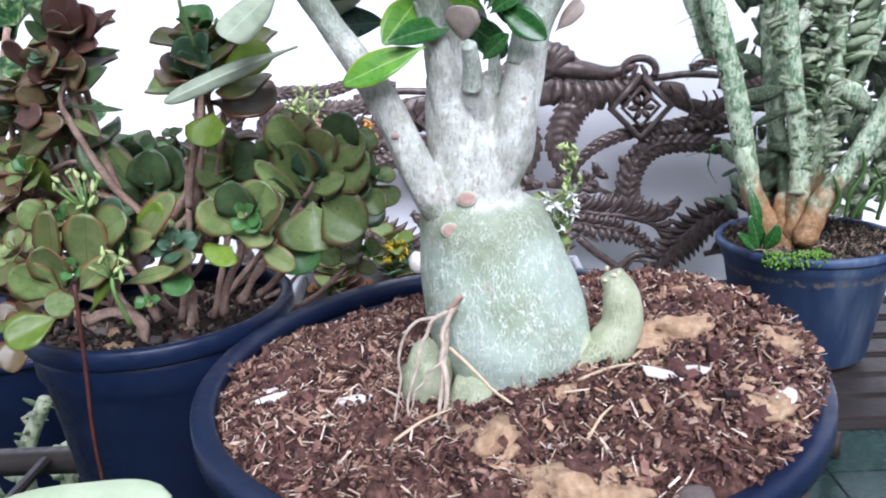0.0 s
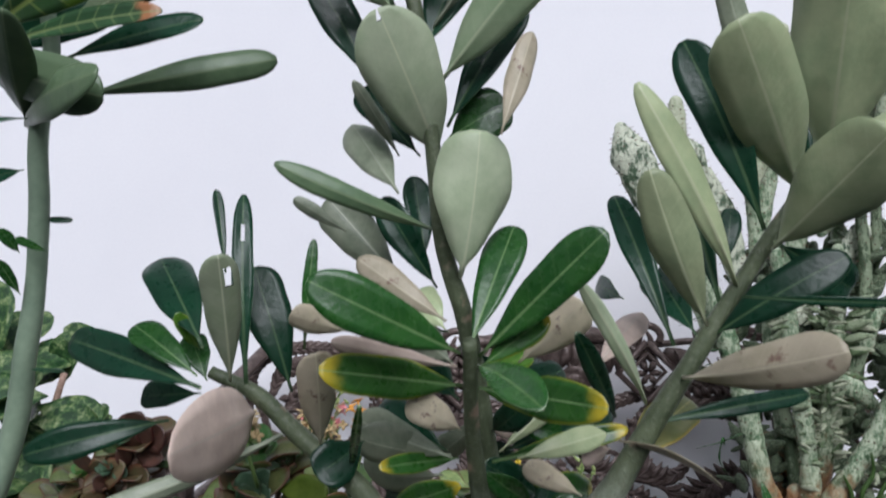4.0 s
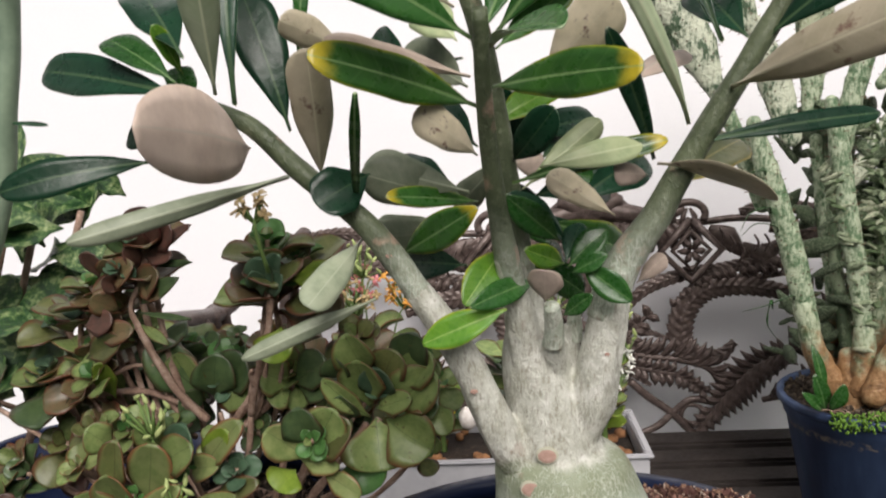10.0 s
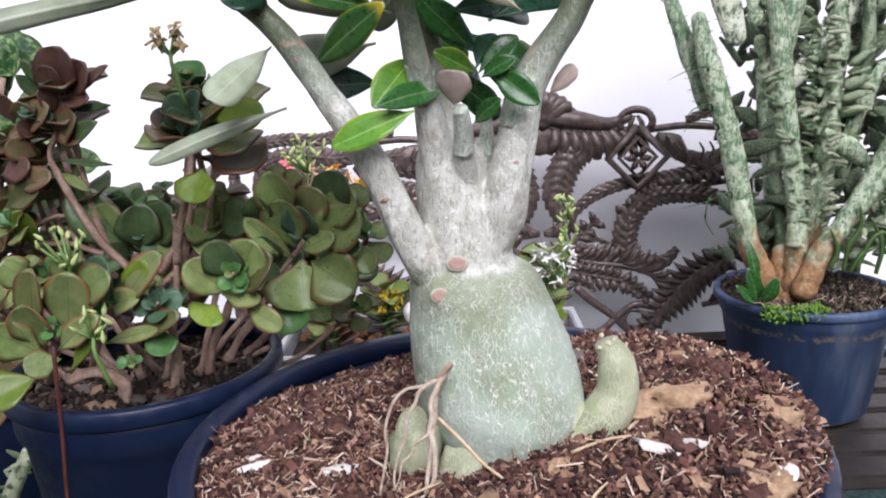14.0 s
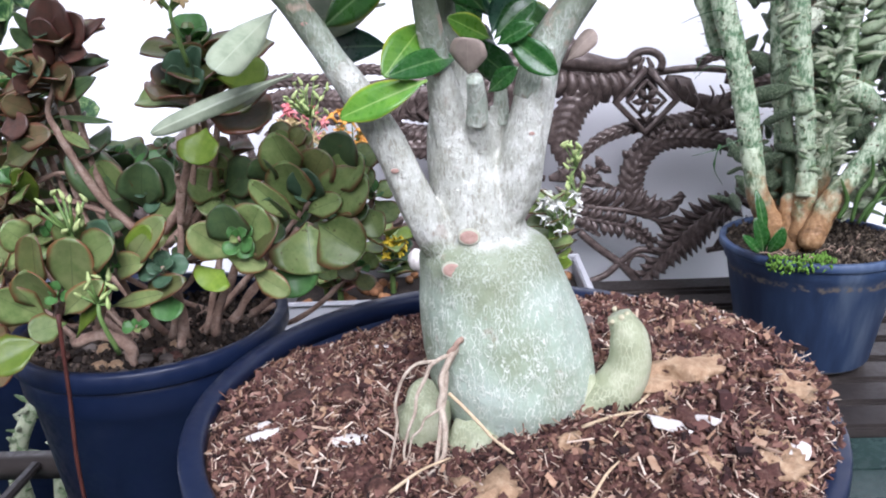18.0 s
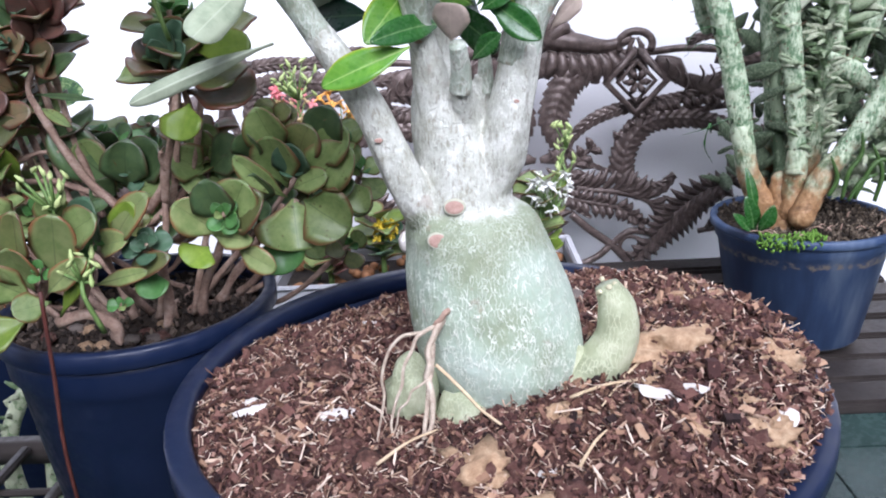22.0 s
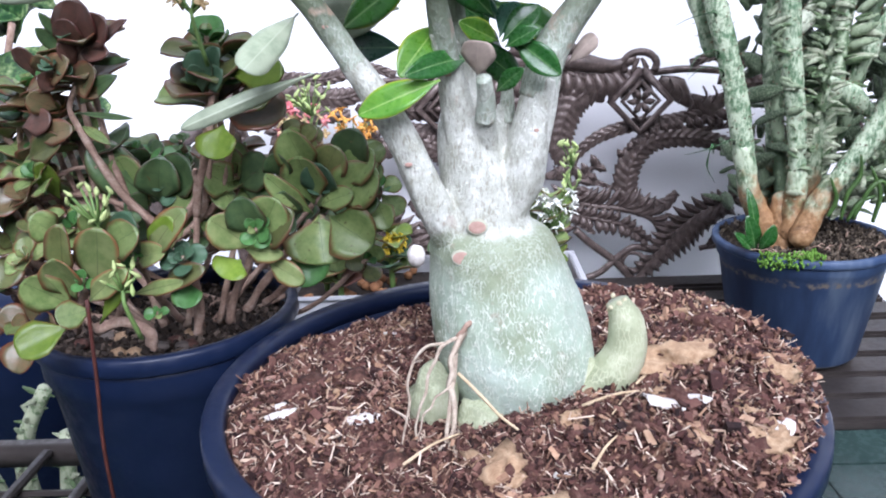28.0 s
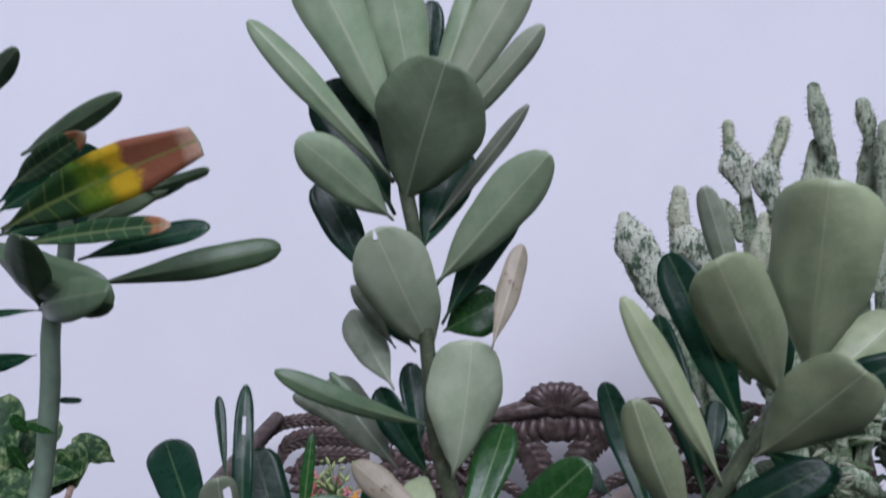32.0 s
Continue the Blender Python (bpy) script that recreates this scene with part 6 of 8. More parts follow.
jade_leaf(jade, (-0.151, 0.545, 0.944), (-0.163, 0.533, 0.944), (-0.14, -1.00, 0.29), 1.04, "green")
jade_leaf(jade, (-0.145, 0.545, 0.946), (-0.123, 0.533, 0.950), (0.14, -1.00, 0.32), 0.70, "dark")
jade_leaf(jade, (-0.089, 0.500, 0.940), (-0.112, 0.488, 0.967), (-0.10, -1.00, 0.23), 0.32, "green")
jade_leaf(jade, (-0.088, 0.500, 0.946), (-0.092, 0.488, 0.977), (-0.20, -1.00, 0.40), 0.73, "green")
jade_leaf(jade, (-0.081, 0.500, 0.951), (-0.081, 0.488, 0.973), (-0.13, -1.00, 0.41), 0.76, "glaucous")
jade_leaf(jade, (-0.085, 0.500, 0.945), (-0.063, 0.488, 0.955), (-0.06, -1.00, 0.36), 0.46, "green")
jade_leaf(jade, (-0.076, 0.500, 0.947), (-0.048, 0.488, 0.968), (0.23, -1.00, 0.37), 0.68, "green")
jade_leaf(jade, (-0.071, 0.500, 0.961), (-0.049, 0.488, 0.980), (0.04, -1.00, 0.50), 0.70, "green")
jade_leaf(jade, (-0.079, 0.500, 0.964), (-0.069, 0.488, 0.983), (-0.16, -1.00, 0.25), 0.83, "olive")
jade_leaf(jade, (-0.086, 0.500, 0.939), (-0.083, 0.488, 0.912), (0.20, -1.00, 0.49), 1.30, "green")
jade_leaf(jade, (-0.079, 0.500, 0.938), (-0.053, 0.488, 0.923), (-0.13, -1.00, 0.27), 0.89, "green")
jade_leaf(jade, (-0.101, 0.500, 0.916), (-0.093, 0.488, 0.897), (0.12, -1.00, 0.53), 1.07, "fresh")
jade_leaf(jade, (-0.048, 0.500, 0.947), (-0.041, 0.488, 0.933), (-0.15, -1.00, 0.53), 0.73, "green")
jade_leaf(jade, (-0.063, 0.500, 0.943), (-0.047, 0.488, 0.950), (0.19, -1.00, 0.41), 0.65, "dark")
jade_leaf(jade, (-0.106, 0.500, 0.965), (-0.106, 0.488, 0.981), (-0.04, -1.00, 0.24), 0.74, "dark")
jade_leaf(jade, (-0.088, 0.500, 0.967), (-0.097, 0.488, 0.994), (-0.23, -1.00, 0.54), 0.68, "green")
jade_leaf(jade, (-0.064, 0.500, 0.967), (-0.057, 0.488, 0.993), (-0.13, -1.00, 0.45), 0.70, "dark")
jade_leaf(jade, (-0.102, 0.500, 0.939), (-0.104, 0.488, 0.957), (-0.12, -1.00, 0.49), 0.80, "dark")
rosette(jade, (-0.080, 0.497, 0.959), (0.1, -0.8, 0.6), 0.0117, 6, "glaucous")
rosette(jade, (-0.062, 0.540, 0.965), (0.2, -0.7, 0.6), 0.0210, 9, "green")
rosette(jade, (-0.104, 0.550, 0.978), (0, -0.7, 0.6), 0.0199, 9, "olive")
rosette(jade, (-0.052, 0.570, 0.938), (0.3, -0.6, 0.7), 0.0183, 7, "green")
jade_leaf(jade, (-0.120, 0.466, 0.929), (-0.139, 0.454, 0.950), (0.05, -1.00, 0.30), 0.60, "red_edge")
jade_leaf(jade, (-0.116, 0.466, 0.930), (-0.093, 0.454, 0.952), (-0.16, -1.00, 0.45), 0.59, "olive")
jade_leaf(jade, (-0.116, 0.466, 0.936), (-0.121, 0.454, 0.962), (-0.22, -1.00, 0.28), 0.67, "dark")
jade_leaf(jade, (-0.115, 0.466, 0.936), (-0.101, 0.454, 0.960), (0.03, -1.00, 0.50), 0.75, "green")
jade_leaf(jade, (-0.113, 0.466, 0.921), (-0.091, 0.454, 0.912), (0.06, -1.00, 0.30), 0.45, "red_edge")
jade_leaf(jade, (-0.126, 0.466, 0.929), (-0.102, 0.454, 0.929), (0.21, -1.00, 0.27), 0.40, "red_edge")
jade_leaf(jade, (-0.129, 0.466, 0.922), (-0.137, 0.454, 0.916), (-0.24, -1.00, 0.29), 1.23, "lime")
rosette(jade, (-0.115, 0.455, 0.944), (0, -0.9, 0.45), 0.0138, 9, "fresh")
jade_leaf(jade, (-0.209, 0.445, 0.911), (-0.197, 0.433, 0.951), (-0.03, -1.00, 0.22), 0.50, "red_edge")
jade_leaf(jade, (-0.224, 0.445, 0.904), (-0.243, 0.433, 0.923), (-0.16, -1.00, 0.33), 0.72, "green")
jade_leaf(jade, (-0.228, 0.445, 0.917), (-0.217, 0.433, 0.954), (0.04, -1.00, 0.25), 0.36, "olive")
jade_leaf(jade, (-0.222, 0.445, 0.908), (-0.225, 0.433, 0.935), (-0.07, -1.00, 0.51), 0.62, "red_edge")
jade_leaf(jade, (-0.215, 0.445, 0.906), (-0.186, 0.433, 0.928), (0.24, -1.00, 0.43), 0.29, "red_edge")
jade_leaf(jade, (-0.215, 0.445, 0.901), (-0.229, 0.433, 0.901), (0.10, -1.00, 0.40), 0.77, "green")
jade_leaf(jade, (-0.211, 0.445, 0.892), (-0.185, 0.433, 0.924), (-0.18, -1.00, 0.21), 0.17, "lime")
jade_leaf(jade, (-0.230, 0.445, 0.891), (-0.255, 0.433, 0.882), (-0.24, -1.00, 0.52), 0.65, "lime")
jade_leaf(jade, (-0.199, 0.445, 0.936), (-0.176, 0.433, 0.951), (0.10, -1.00, 0.54), 0.63, "green")
jade_leaf(jade, (-0.190, 0.462, 0.927), (-0.185, 0.450, 0.956), (-0.24, -1.00, 0.42), 0.63, "glaucous")
jade_leaf(jade, (-0.182, 0.462, 0.927), (-0.162, 0.450, 0.952), (-0.01, -1.00, 0.46), 0.37, "lime")
jade_leaf(jade, (-0.181, 0.462, 0.925), (-0.154, 0.450, 0.956), (-0.09, -1.00, 0.55), 0.36, "red_edge")
jade_leaf(jade, (-0.190, 0.462, 0.926), (-0.169, 0.450, 0.933), (-0.21, -1.00, 0.39), 0.51, "red_edge")
jade_leaf(jade, (-0.197, 0.462, 0.903), (-0.162, 0.450, 0.914), (0.12, -1.00, 0.52), 0.20, "red_edge")
jade_leaf(jade, (-0.161, 0.462, 0.910), (-0.160, 0.450, 0.899), (0.12, -1.00, 0.45), 0.92, "fresh")
jade_leaf(jade, (-0.176, 0.462, 0.908), (-0.148, 0.450, 0.922), (0.15, -1.00, 0.52), 0.34, "olive")
jade_leaf(jade, (-0.202, 0.462, 0.941), (-0.210, 0.450, 0.958), (-0.07, -1.00, 0.44), 0.71, "green")
jade_leaf(jade, (-0.235, 0.462, 0.942), (-0.242, 0.450, 0.956), (0.20, -1.00, 0.50), 0.80, "green")
rosette(jade, (-0.214, 0.438, 0.922), (0, -0.9, 0.5), 0.0090, 6, "fresh")
rosette(jade, (-0.189, 0.452, 0.930), (0, -0.9, 0.5), 0.0081, 6, "fresh")
rosette(jade, (-0.159, 0.452, 0.929), (0, -0.8, 0.6), 0.0125, 9, "glaucous")
rosette(jade, (-0.177, 0.447, 0.897), (0, -0.8, 0.6), 0.0068, 6, "fresh")
rosette(jade, (-0.280, 0.530, 0.964), (-0.2, -0.6, 0.7), 0.0199, 8, "green")
rosette(jade, (-0.268, 0.500, 0.938), (-0.2, -0.6, 0.7), 0.0194, 8, "olive")
rosette(jade, (-0.250, 0.510, 0.934), (0, -0.6, 0.7), 0.0170, 8, "green")
rosette(jade, (-0.263, 0.470, 0.926), (-0.2, -0.7, 0.6), 0.0162, 8, "red_edge")
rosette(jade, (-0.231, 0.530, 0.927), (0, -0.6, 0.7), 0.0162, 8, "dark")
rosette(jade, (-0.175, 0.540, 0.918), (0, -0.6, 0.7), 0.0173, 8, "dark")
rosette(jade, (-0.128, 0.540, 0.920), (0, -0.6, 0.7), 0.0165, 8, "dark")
rosette(jade, (-0.192, 0.510, 0.924), (0, -0.6, 0.7), 0.0148, 8, "olive")
jade_stem([(-0.171, 0.490, 0.864), (-0.164, 0.485, 0.887), (-0.164, 0.480, 0.904), (-0.165, 0.475, 0.917)], 0.0052)
jade_stem([(-0.152, 0.500, 0.867), (-0.143, 0.490, 0.890), (-0.132, 0.480, 0.908), (-0.123, 0.475, 0.926)], 0.0048)
jade_stem([(-0.143, 0.510, 0.871), (-0.130, 0.505, 0.889), (-0.114, 0.505, 0.908), (-0.093, 0.505, 0.934)], 0.0050)
jade_stem([(-0.193, 0.530, 0.852), (-0.184, 0.530, 0.885), (-0.177, 0.530, 0.917), (-0.175, 0.530, 0.933)], 0.0046)
jade_stem([(-0.190, 0.462, 0.868), (-0.189, 0.458, 0.880), (-0.202, 0.455, 0.888), (-0.221, 0.458, 0.883)], 0.0072)
jade_stem([(-0.211, 0.465, 0.880), (-0.203, 0.460, 0.899), (-0.196, 0.462, 0.919)], 0.0046)
jade_stem([(-0.240, 0.470, 0.877), (-0.227, 0.455, 0.898), (-0.219, 0.450, 0.911)], 0.0050)
jade_stem([(-0.189, 0.550, 0.842), (-0.197, 0.550, 0.895), (-0.206, 0.555, 0.927)], 0.0046)
jade_stem([(-0.176, 0.550, 0.846), (-0.158, 0.550, 0.906), (-0.151, 0.550, 0.946)], 0.0044)
jade_stem([(-0.204, 0.520, 0.857), (-0.225, 0.530, 0.895), (-0.273, 0.530, 0.929)], 0.0044)
jade_stem([(-0.188, 0.560, 0.838), (-0.127, 0.560, 0.902), (-0.086, 0.560, 0.949)], 0.0044)
jade_stem([(-0.133, 0.520, 0.871), (-0.105, 0.510, 0.898), (-0.084, 0.500, 0.938)], 0.0046)
jade_stem([(-0.184, 0.500, 0.869), (-0.190, 0.480, 0.897), (-0.191, 0.465, 0.925)], 0.0042)
jade_stem([(-0.207, 0.500, 0.866), (-0.241, 0.500, 0.899), (-0.269, 0.500, 0.934)], 0.0042)
# the tall shoots: spreading rusty leaves below a small green heart
for place, size, look_name in (((-0.150, 0.525, 1.042), 0.038, "olive"), ((-0.152, 0.528, 1.016), 0.044, "rust"), ((-0.135, 0.535, 1.030), 0.036, "olive"), ((-0.241, 0.545, 1.052), 0.028, "rust"), ((-0.252, 0.550, 1.028), 0.034, "rust"),
                               ((-0.288, 0.560, 1.018), 0.030, "olive"), ((-0.308, 0.575, 1.000), 0.034, "olive"), ((-0.272, 0.555, 1.003), 0.028, "rust"), ((-0.262, 0.560, 0.985), 0.034, "dark"), ((-0.330, 0.590, 0.985), 0.036, "olive"),
                               ((-0.235, 0.590, 0.958), 0.042, "dark"), ((-0.205, 0.585, 0.950), 0.040, "olive"), ((-0.300, 0.575, 0.965), 0.038, "rust"), ((-0.340, 0.580, 0.950), 0.040, "dark"),
                               ((-0.165, 0.590, 0.962), 0.036, "rust")):
    c = Vector(place)
    axis = (rnd(-0.25, 0.25), rnd(-0.45, -0.15), 1.0)
    rosette(jade, c, axis, size, 8, look_name)
    rosette(jade, c + V(0, -0.003, size * 0.22), axis, size * 0.42, 6, random.choice(("glaucous", "green", "fresh")))
    jade_stem([JADE_POT.lerp(c, 0.35) + V(0, 0, 0.13), JADE_POT.lerp(c, 0.7) + V(0, 0, 0.03), c], 0.0046)
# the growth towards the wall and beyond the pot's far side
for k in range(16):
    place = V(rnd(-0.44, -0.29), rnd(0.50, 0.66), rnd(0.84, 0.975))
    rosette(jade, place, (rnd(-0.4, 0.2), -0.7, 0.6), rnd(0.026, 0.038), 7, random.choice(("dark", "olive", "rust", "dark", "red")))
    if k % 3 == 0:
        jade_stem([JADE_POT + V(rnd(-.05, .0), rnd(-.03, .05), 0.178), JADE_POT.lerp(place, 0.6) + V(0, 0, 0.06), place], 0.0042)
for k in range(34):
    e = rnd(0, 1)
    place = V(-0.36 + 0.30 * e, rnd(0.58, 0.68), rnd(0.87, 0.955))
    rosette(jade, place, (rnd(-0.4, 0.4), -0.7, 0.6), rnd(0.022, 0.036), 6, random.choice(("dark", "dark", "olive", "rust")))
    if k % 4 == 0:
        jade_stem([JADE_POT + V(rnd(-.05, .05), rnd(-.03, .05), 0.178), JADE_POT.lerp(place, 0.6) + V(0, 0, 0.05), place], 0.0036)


# ---------- variegated cactus ----------
def variegated(name, green, white, share, scale=150.0, woody=0.0, soft=0.085):
    """Pale skin with fine green flecks drawn out along the joint; woody: the height below which it turns to brown cork."""
    m, n, l, b = mat(name, 0.5)
    v = coords(n)
    warp = n.new("ShaderNodeMapping")
    warp.inputs["Scale"].default_value = (1, 1, 0.4)
    l.new(v, warp.inputs[0])
    f = calc(n, l, "MULTIPLY_ADD", fuzz(n, l, v, scale * 0.22, 2.0), 0.35, calc(n, l, "MULTIPLY", fuzz(n, l, warp.outputs[0], scale, 7.0, 0.75), 0.65))
    col = mix(n, l, smooth(n, l, f, share - soft, share + soft), green, white)
    col = mix(n, l, calc(n, l, "MULTIPLY", fuzz(n, l, v, 260.0), 0.3), col, (0.2, 0.22, 0.12))
    dots = n.new("ShaderNodeTexVoronoi")
    dots.inputs["Scale"].default_value = 95
    l.new(v, dots.inputs["Vector"])
    col = mix(n, l, calc(n, l, "SUBTRACT", 1.0, smooth(n, l, dots.outputs["Distance"], 0.10, 0.2)), col, (0.10, 0.08, 0.05))
    if woody:
        z = n.new("ShaderNodeSeparateXYZ")
        l.new(v, z.inputs[0])
        cork = ramp(n, l, fuzz(n, l, v, 70.0, 7.0, 0.7), [(0.3, (0.10, 0.052, 0.024)), (0.5, (0.27, 0.148, 0.066)), (0.7, (0.44, 0.28, 0.145))])
        low = calc(n, l, "SUBTRACT", 1.0, smooth(n, l, calc(n, l, "MULTIPLY_ADD", fuzz(n, l, v, 45.0), 0.20, z.outputs[2]), woody + 0.075, woody + 0.145))
        col = mix(n, l, low, col, cork)
    l.new(col, b.inputs["Base Color"])
    bump(n, l, b, calc(n, l, "ADD", fuzz(n, l, v, 70.0), fuzz(n, l, v, 200.0)), 0.6, 0.004)
    return m


CACTUS_SKINS = {
    "stem": variegated("cactus_stem", (0.060, 0.140, 0.065), (0.46, 0.53, 0.38), 0.49, 250.0, soft=0.08, woody=0.742),
    "pad": variegated("cactus_pad", (0.035, 0.085, 0.045), (0.62, 0.66, 0.52), 0.48, 170.0, soft=0.05),
    "young": variegated("cactus_young_pad", (0.16, 0.25, 0.12), (0.50, 0.54, 0.38), 0.45, 90.0, soft=0.05),
    # a darker copy of the marbled skin, with the shade at the back put in
    "dark": variegated("cactus_shaded_pad", (0.030, 0.065, 0.030), (0.22, 0.28, 0.18), 0.52, 90.0, soft=0.04),
    "marbled": variegated("cactus_marbled_pad", (0.045, 0.095, 0.045), (0.42, 0.48, 0.34), 0.47, 170.0, soft=0.06),
    "cork": variegated("cactus_cork", (0.07, 0.13, 0.06), (0.46, 0.52, 0.37), 0.49, woody=0.752),
}
SPINE = plain("spine_tuft", [(0.3, (0.10, 0.05, 0.03)), (0.7, (0.25, 0.15, 0.09))], 300.0, 0.8)
cactus = thing("variegated_cactus", CACTUS_POT + V(0, 0, 0.195), "branched cactus with white and green marbled joints and small sprouts", "cactus")


def pad(plant, points, radii, look_name, flat):
    line = [Vector(p) for p in points]
    if look_name in ("dark", "marbled", "stem"):
        radii = [(0.9 if look_name == "stem" else 0.8) * r for r in radii]
    # both ends of a joint are rounded off
    body = spline(line, 10)
    fat = resample(radii, len(body))
    a, b = (body[0] - body[1]).normalized(), (body[-1] - body[-2]).normalized()
    first = [body[0] + a * fat[0] * k for k in (1.0, 0.85, 0.5)]
    last = [body[-1] + b * fat[-1] * k for k in (0.5, 0.85, 1.0)]
    fat = [fat[0] * k for k in (0.12, 0.55, 0.88)] + fat + [fat[-1] * k for k in (0.88, 0.55, 0.12)]
    bm = tube(first + body + last, fat, 14, steps=0, flat=flat, up=(0, 1, 0.2), lumps={"pad": 0.1, "cork": 0.16, "stem": 0.18}.get(look_name, 0.26), seed=points[0][0] * 9)
    ob = part("joint" if look_name != "cork" else "woody_base", bm, CACTUS_SKINS[look_name], plant)
    if look_name == "cork":
        return
    # tufts of spines in rows along the joint
    path = spline(line, 10)
    rad = resample(radii, len(path))
    tufts = bmesh.new()
    for i in range(1, len(path) - 1, 2):
        d = (path[i + 1] - path[i - 1]).normalized()
        s = d.cross(V(0, 1, 0.2)).normalized()
        o = s.cross(d)
        if o.y > 0:
            o = -o
        for a in (-1.5, -0.6, 0.4, 1.5):
            a += rnd(-0.15, 0.15)
            n = s * math.sin(a) + o * math.cos(a)
            q = path[i] + s * math.sin(a) * rad[i] + o * math.cos(a) * rad[i] * flat
            for _ in range(2):
                e = q + (n + V(rnd(-.5, .5), rnd(-.5, .5), rnd(-.3, .6))) * rnd(0.002, 0.0055)
                tube_in(tufts, [q - n * 0.002, e], [0.0006, 0.0002], 3, steps=1)
    tagged(part("spine_fuzz", tufts, SPINE, ob), kind="stuff")


SPROUT = [mesh_of("sprout", tube([(0, 0, 0), (0.22, 0, 0.01), (0.6, 0, 0.06), (1, 0, 0.03)], [0.07, w, w * 0.95, 0.05], 8, steps=3, flat=0.75), variegated("cactus_sprout_" + k, g, c, 0.45, 6.0)) for w, k, g, c in ((0.16, "pale", (0.12, 0.18, 0.08), (0.52, 0.56, 0.40)), (0.2, "green", (0.06, 0.12, 0.05), (0.36, 0.44, 0.28)), (0.13, "dark", (0.035, 0.08, 0.03), (0.14, 0.22, 0.10)))]


def sprouts(path, count, reach, side=0):
    line = spline(path, 12)
    for k in range(count):
        i = int((k + rnd(0.1, 0.9)) / count * (len(line) - 1))
        sx = side if side else random.choice((-1, 1))
        d = V(sx * rnd(0.25, 1.0), rnd(-0.9, 0.4), rnd(-0.35, 0.75)).normalized()
        q = line[i] + d * 0.010
        L = rnd(0.35, 1.0) * reach
        put("sprout", random.choice(SPROUT), cactus, along(q, q + d * L, V(rnd(-1, 1), rnd(-1, 1), rnd(0, 1))))


pad(cactus, [(0.484, 1.220, 0.699), (0.457, 1.220, 0.750), (0.439, 1.220, 0.821)], [0.0200, 0.0170, 0.0150], "cork", 0.9)
pad(cactus, [(0.449, 1.220, 0.786), (0.428, 1.220, 0.881), (0.410, 1.220, 0.955), (0.387, 1.220, 1.027), (0.369, 1.220, 1.096)], [0.0170, 0.0195, 0.0185, 0.0185, 0.0125], "stem", 0.7)
pad(cactus, [(0.516, 1.200, 0.694), (0.519, 1.200, 0.752), (0.518, 1.200, 0.787)], [0.0190, 0.0160, 0.0140], "cork", 0.9)
pad(cactus, [(0.520, 1.200, 0.770), (0.509, 1.200, 0.864), (0.493, 1.200, 0.961), (0.481, 1.200, 1.053), (0.469, 1.200, 1.120)], [0.0140, 0.0160, 0.0168, 0.0160, 0.0100], "stem", 0.75)
pad(cactus, [(0.525, 1.180, 0.695), (0.552, 1.180, 0.756), (0.574, 1.180, 0.785)], [0.0200, 0.0170, 0.0145], "cork", 0.9)
pad(cactus, [(0.563, 1.180, 0.772), (0.609, 1.180, 0.838), (0.648, 1.180, 0.909), (0.678, 1.180, 0.970)], [0.0150, 0.0215, 0.0220, 0.0140], "stem", 0.7)
pad(cactus, [(0.566, 1.300, 0.696), (0.590, 1.300, 0.817), (0.602, 1.300, 0.915), (0.606, 1.300, 0.991)], [0.0218, 0.0200, 0.0182, 0.0127], "cork", 0.9)
pad(cactus, [(0.614, 1.320, 0.964), (0.618, 1.320, 1.048), (0.619, 1.320, 1.113)], [0.0159, 0.0206, 0.0111], "stem", 0.7)
pad(cactus, [(0.570, 1.240, 0.922), (0.606, 1.240, 0.896), (0.649, 1.240, 0.860)], [0.0074, 0.0193, 0.0074], "stem", 0.6)
pad(cactus, [(0.634, 1.300, 0.905), (0.653, 1.300, 0.964), (0.679, 1.300, 1.013)], [0.0109, 0.0187, 0.0109], "stem", 0.6)
pad(cactus, [(0.541, 1.350, 0.663), (0.539, 1.350, 0.792), (0.523, 1.350, 0.931), (0.507, 1.350, 1.062)], [0.0130, 0.0146, 0.0162, 0.0114], "stem", 0.7)
pad(cactus, [(0.514, 1.220, 0.665), (0.512, 1.220, 0.711), (0.507, 1.220, 0.739)], [0.0330, 0.0260, 0.0160], "cork", 1.0)
pad(cactus, [(0.250, 1.250, 1.319), (0.263, 1.250, 1.281), (0.297, 1.250, 1.209), (0.332, 1.250, 1.129)], [0.0107, 0.0322, 0.0304, 0.0089], "pad", 0.45)
pad(cactus, [(0.332, 1.250, 1.138), (0.361, 1.250, 1.058), (0.390, 1.250, 0.972)], [0.0108, 0.0154, 0.0123], "stem", 0.6)
pad(cactus, [(0.345, 1.280, 1.360), (0.344, 1.280, 1.322), (0.344, 1.280, 1.295)], [0.0110, 0.0183, 0.0128], "young", 0.5)
pad(cactus, [(0.339, 1.280, 1.309), (0.359, 1.280, 1.271), (0.392, 1.280, 1.229)], [0.0128, 0.0330, 0.0110], "pad", 0.45)
pad(cactus, [(0.398, 1.300, 1.246), (0.421, 1.300, 1.172), (0.450, 1.300, 1.072)], [0.0112, 0.0279, 0.0168], "pad", 0.45)
pad(cactus, [(0.419, 1.260, 1.463), (0.420, 1.260, 1.426)], [0.0090, 0.0099], "young", 0.6)
pad(cactus, [(0.423, 1.260, 1.435), (0.430, 1.260, 1.399), (0.444, 1.260, 1.353)], [0.0072, 0.0289, 0.0090], "pad", 0.45)
pad(cactus, [(0.457, 1.300, 1.363), (0.466, 1.300, 1.280), (0.477, 1.300, 1.188), (0.480, 1.300, 1.097)], [0.0112, 0.0160, 0.0176, 0.0144], "stem", 0.6)
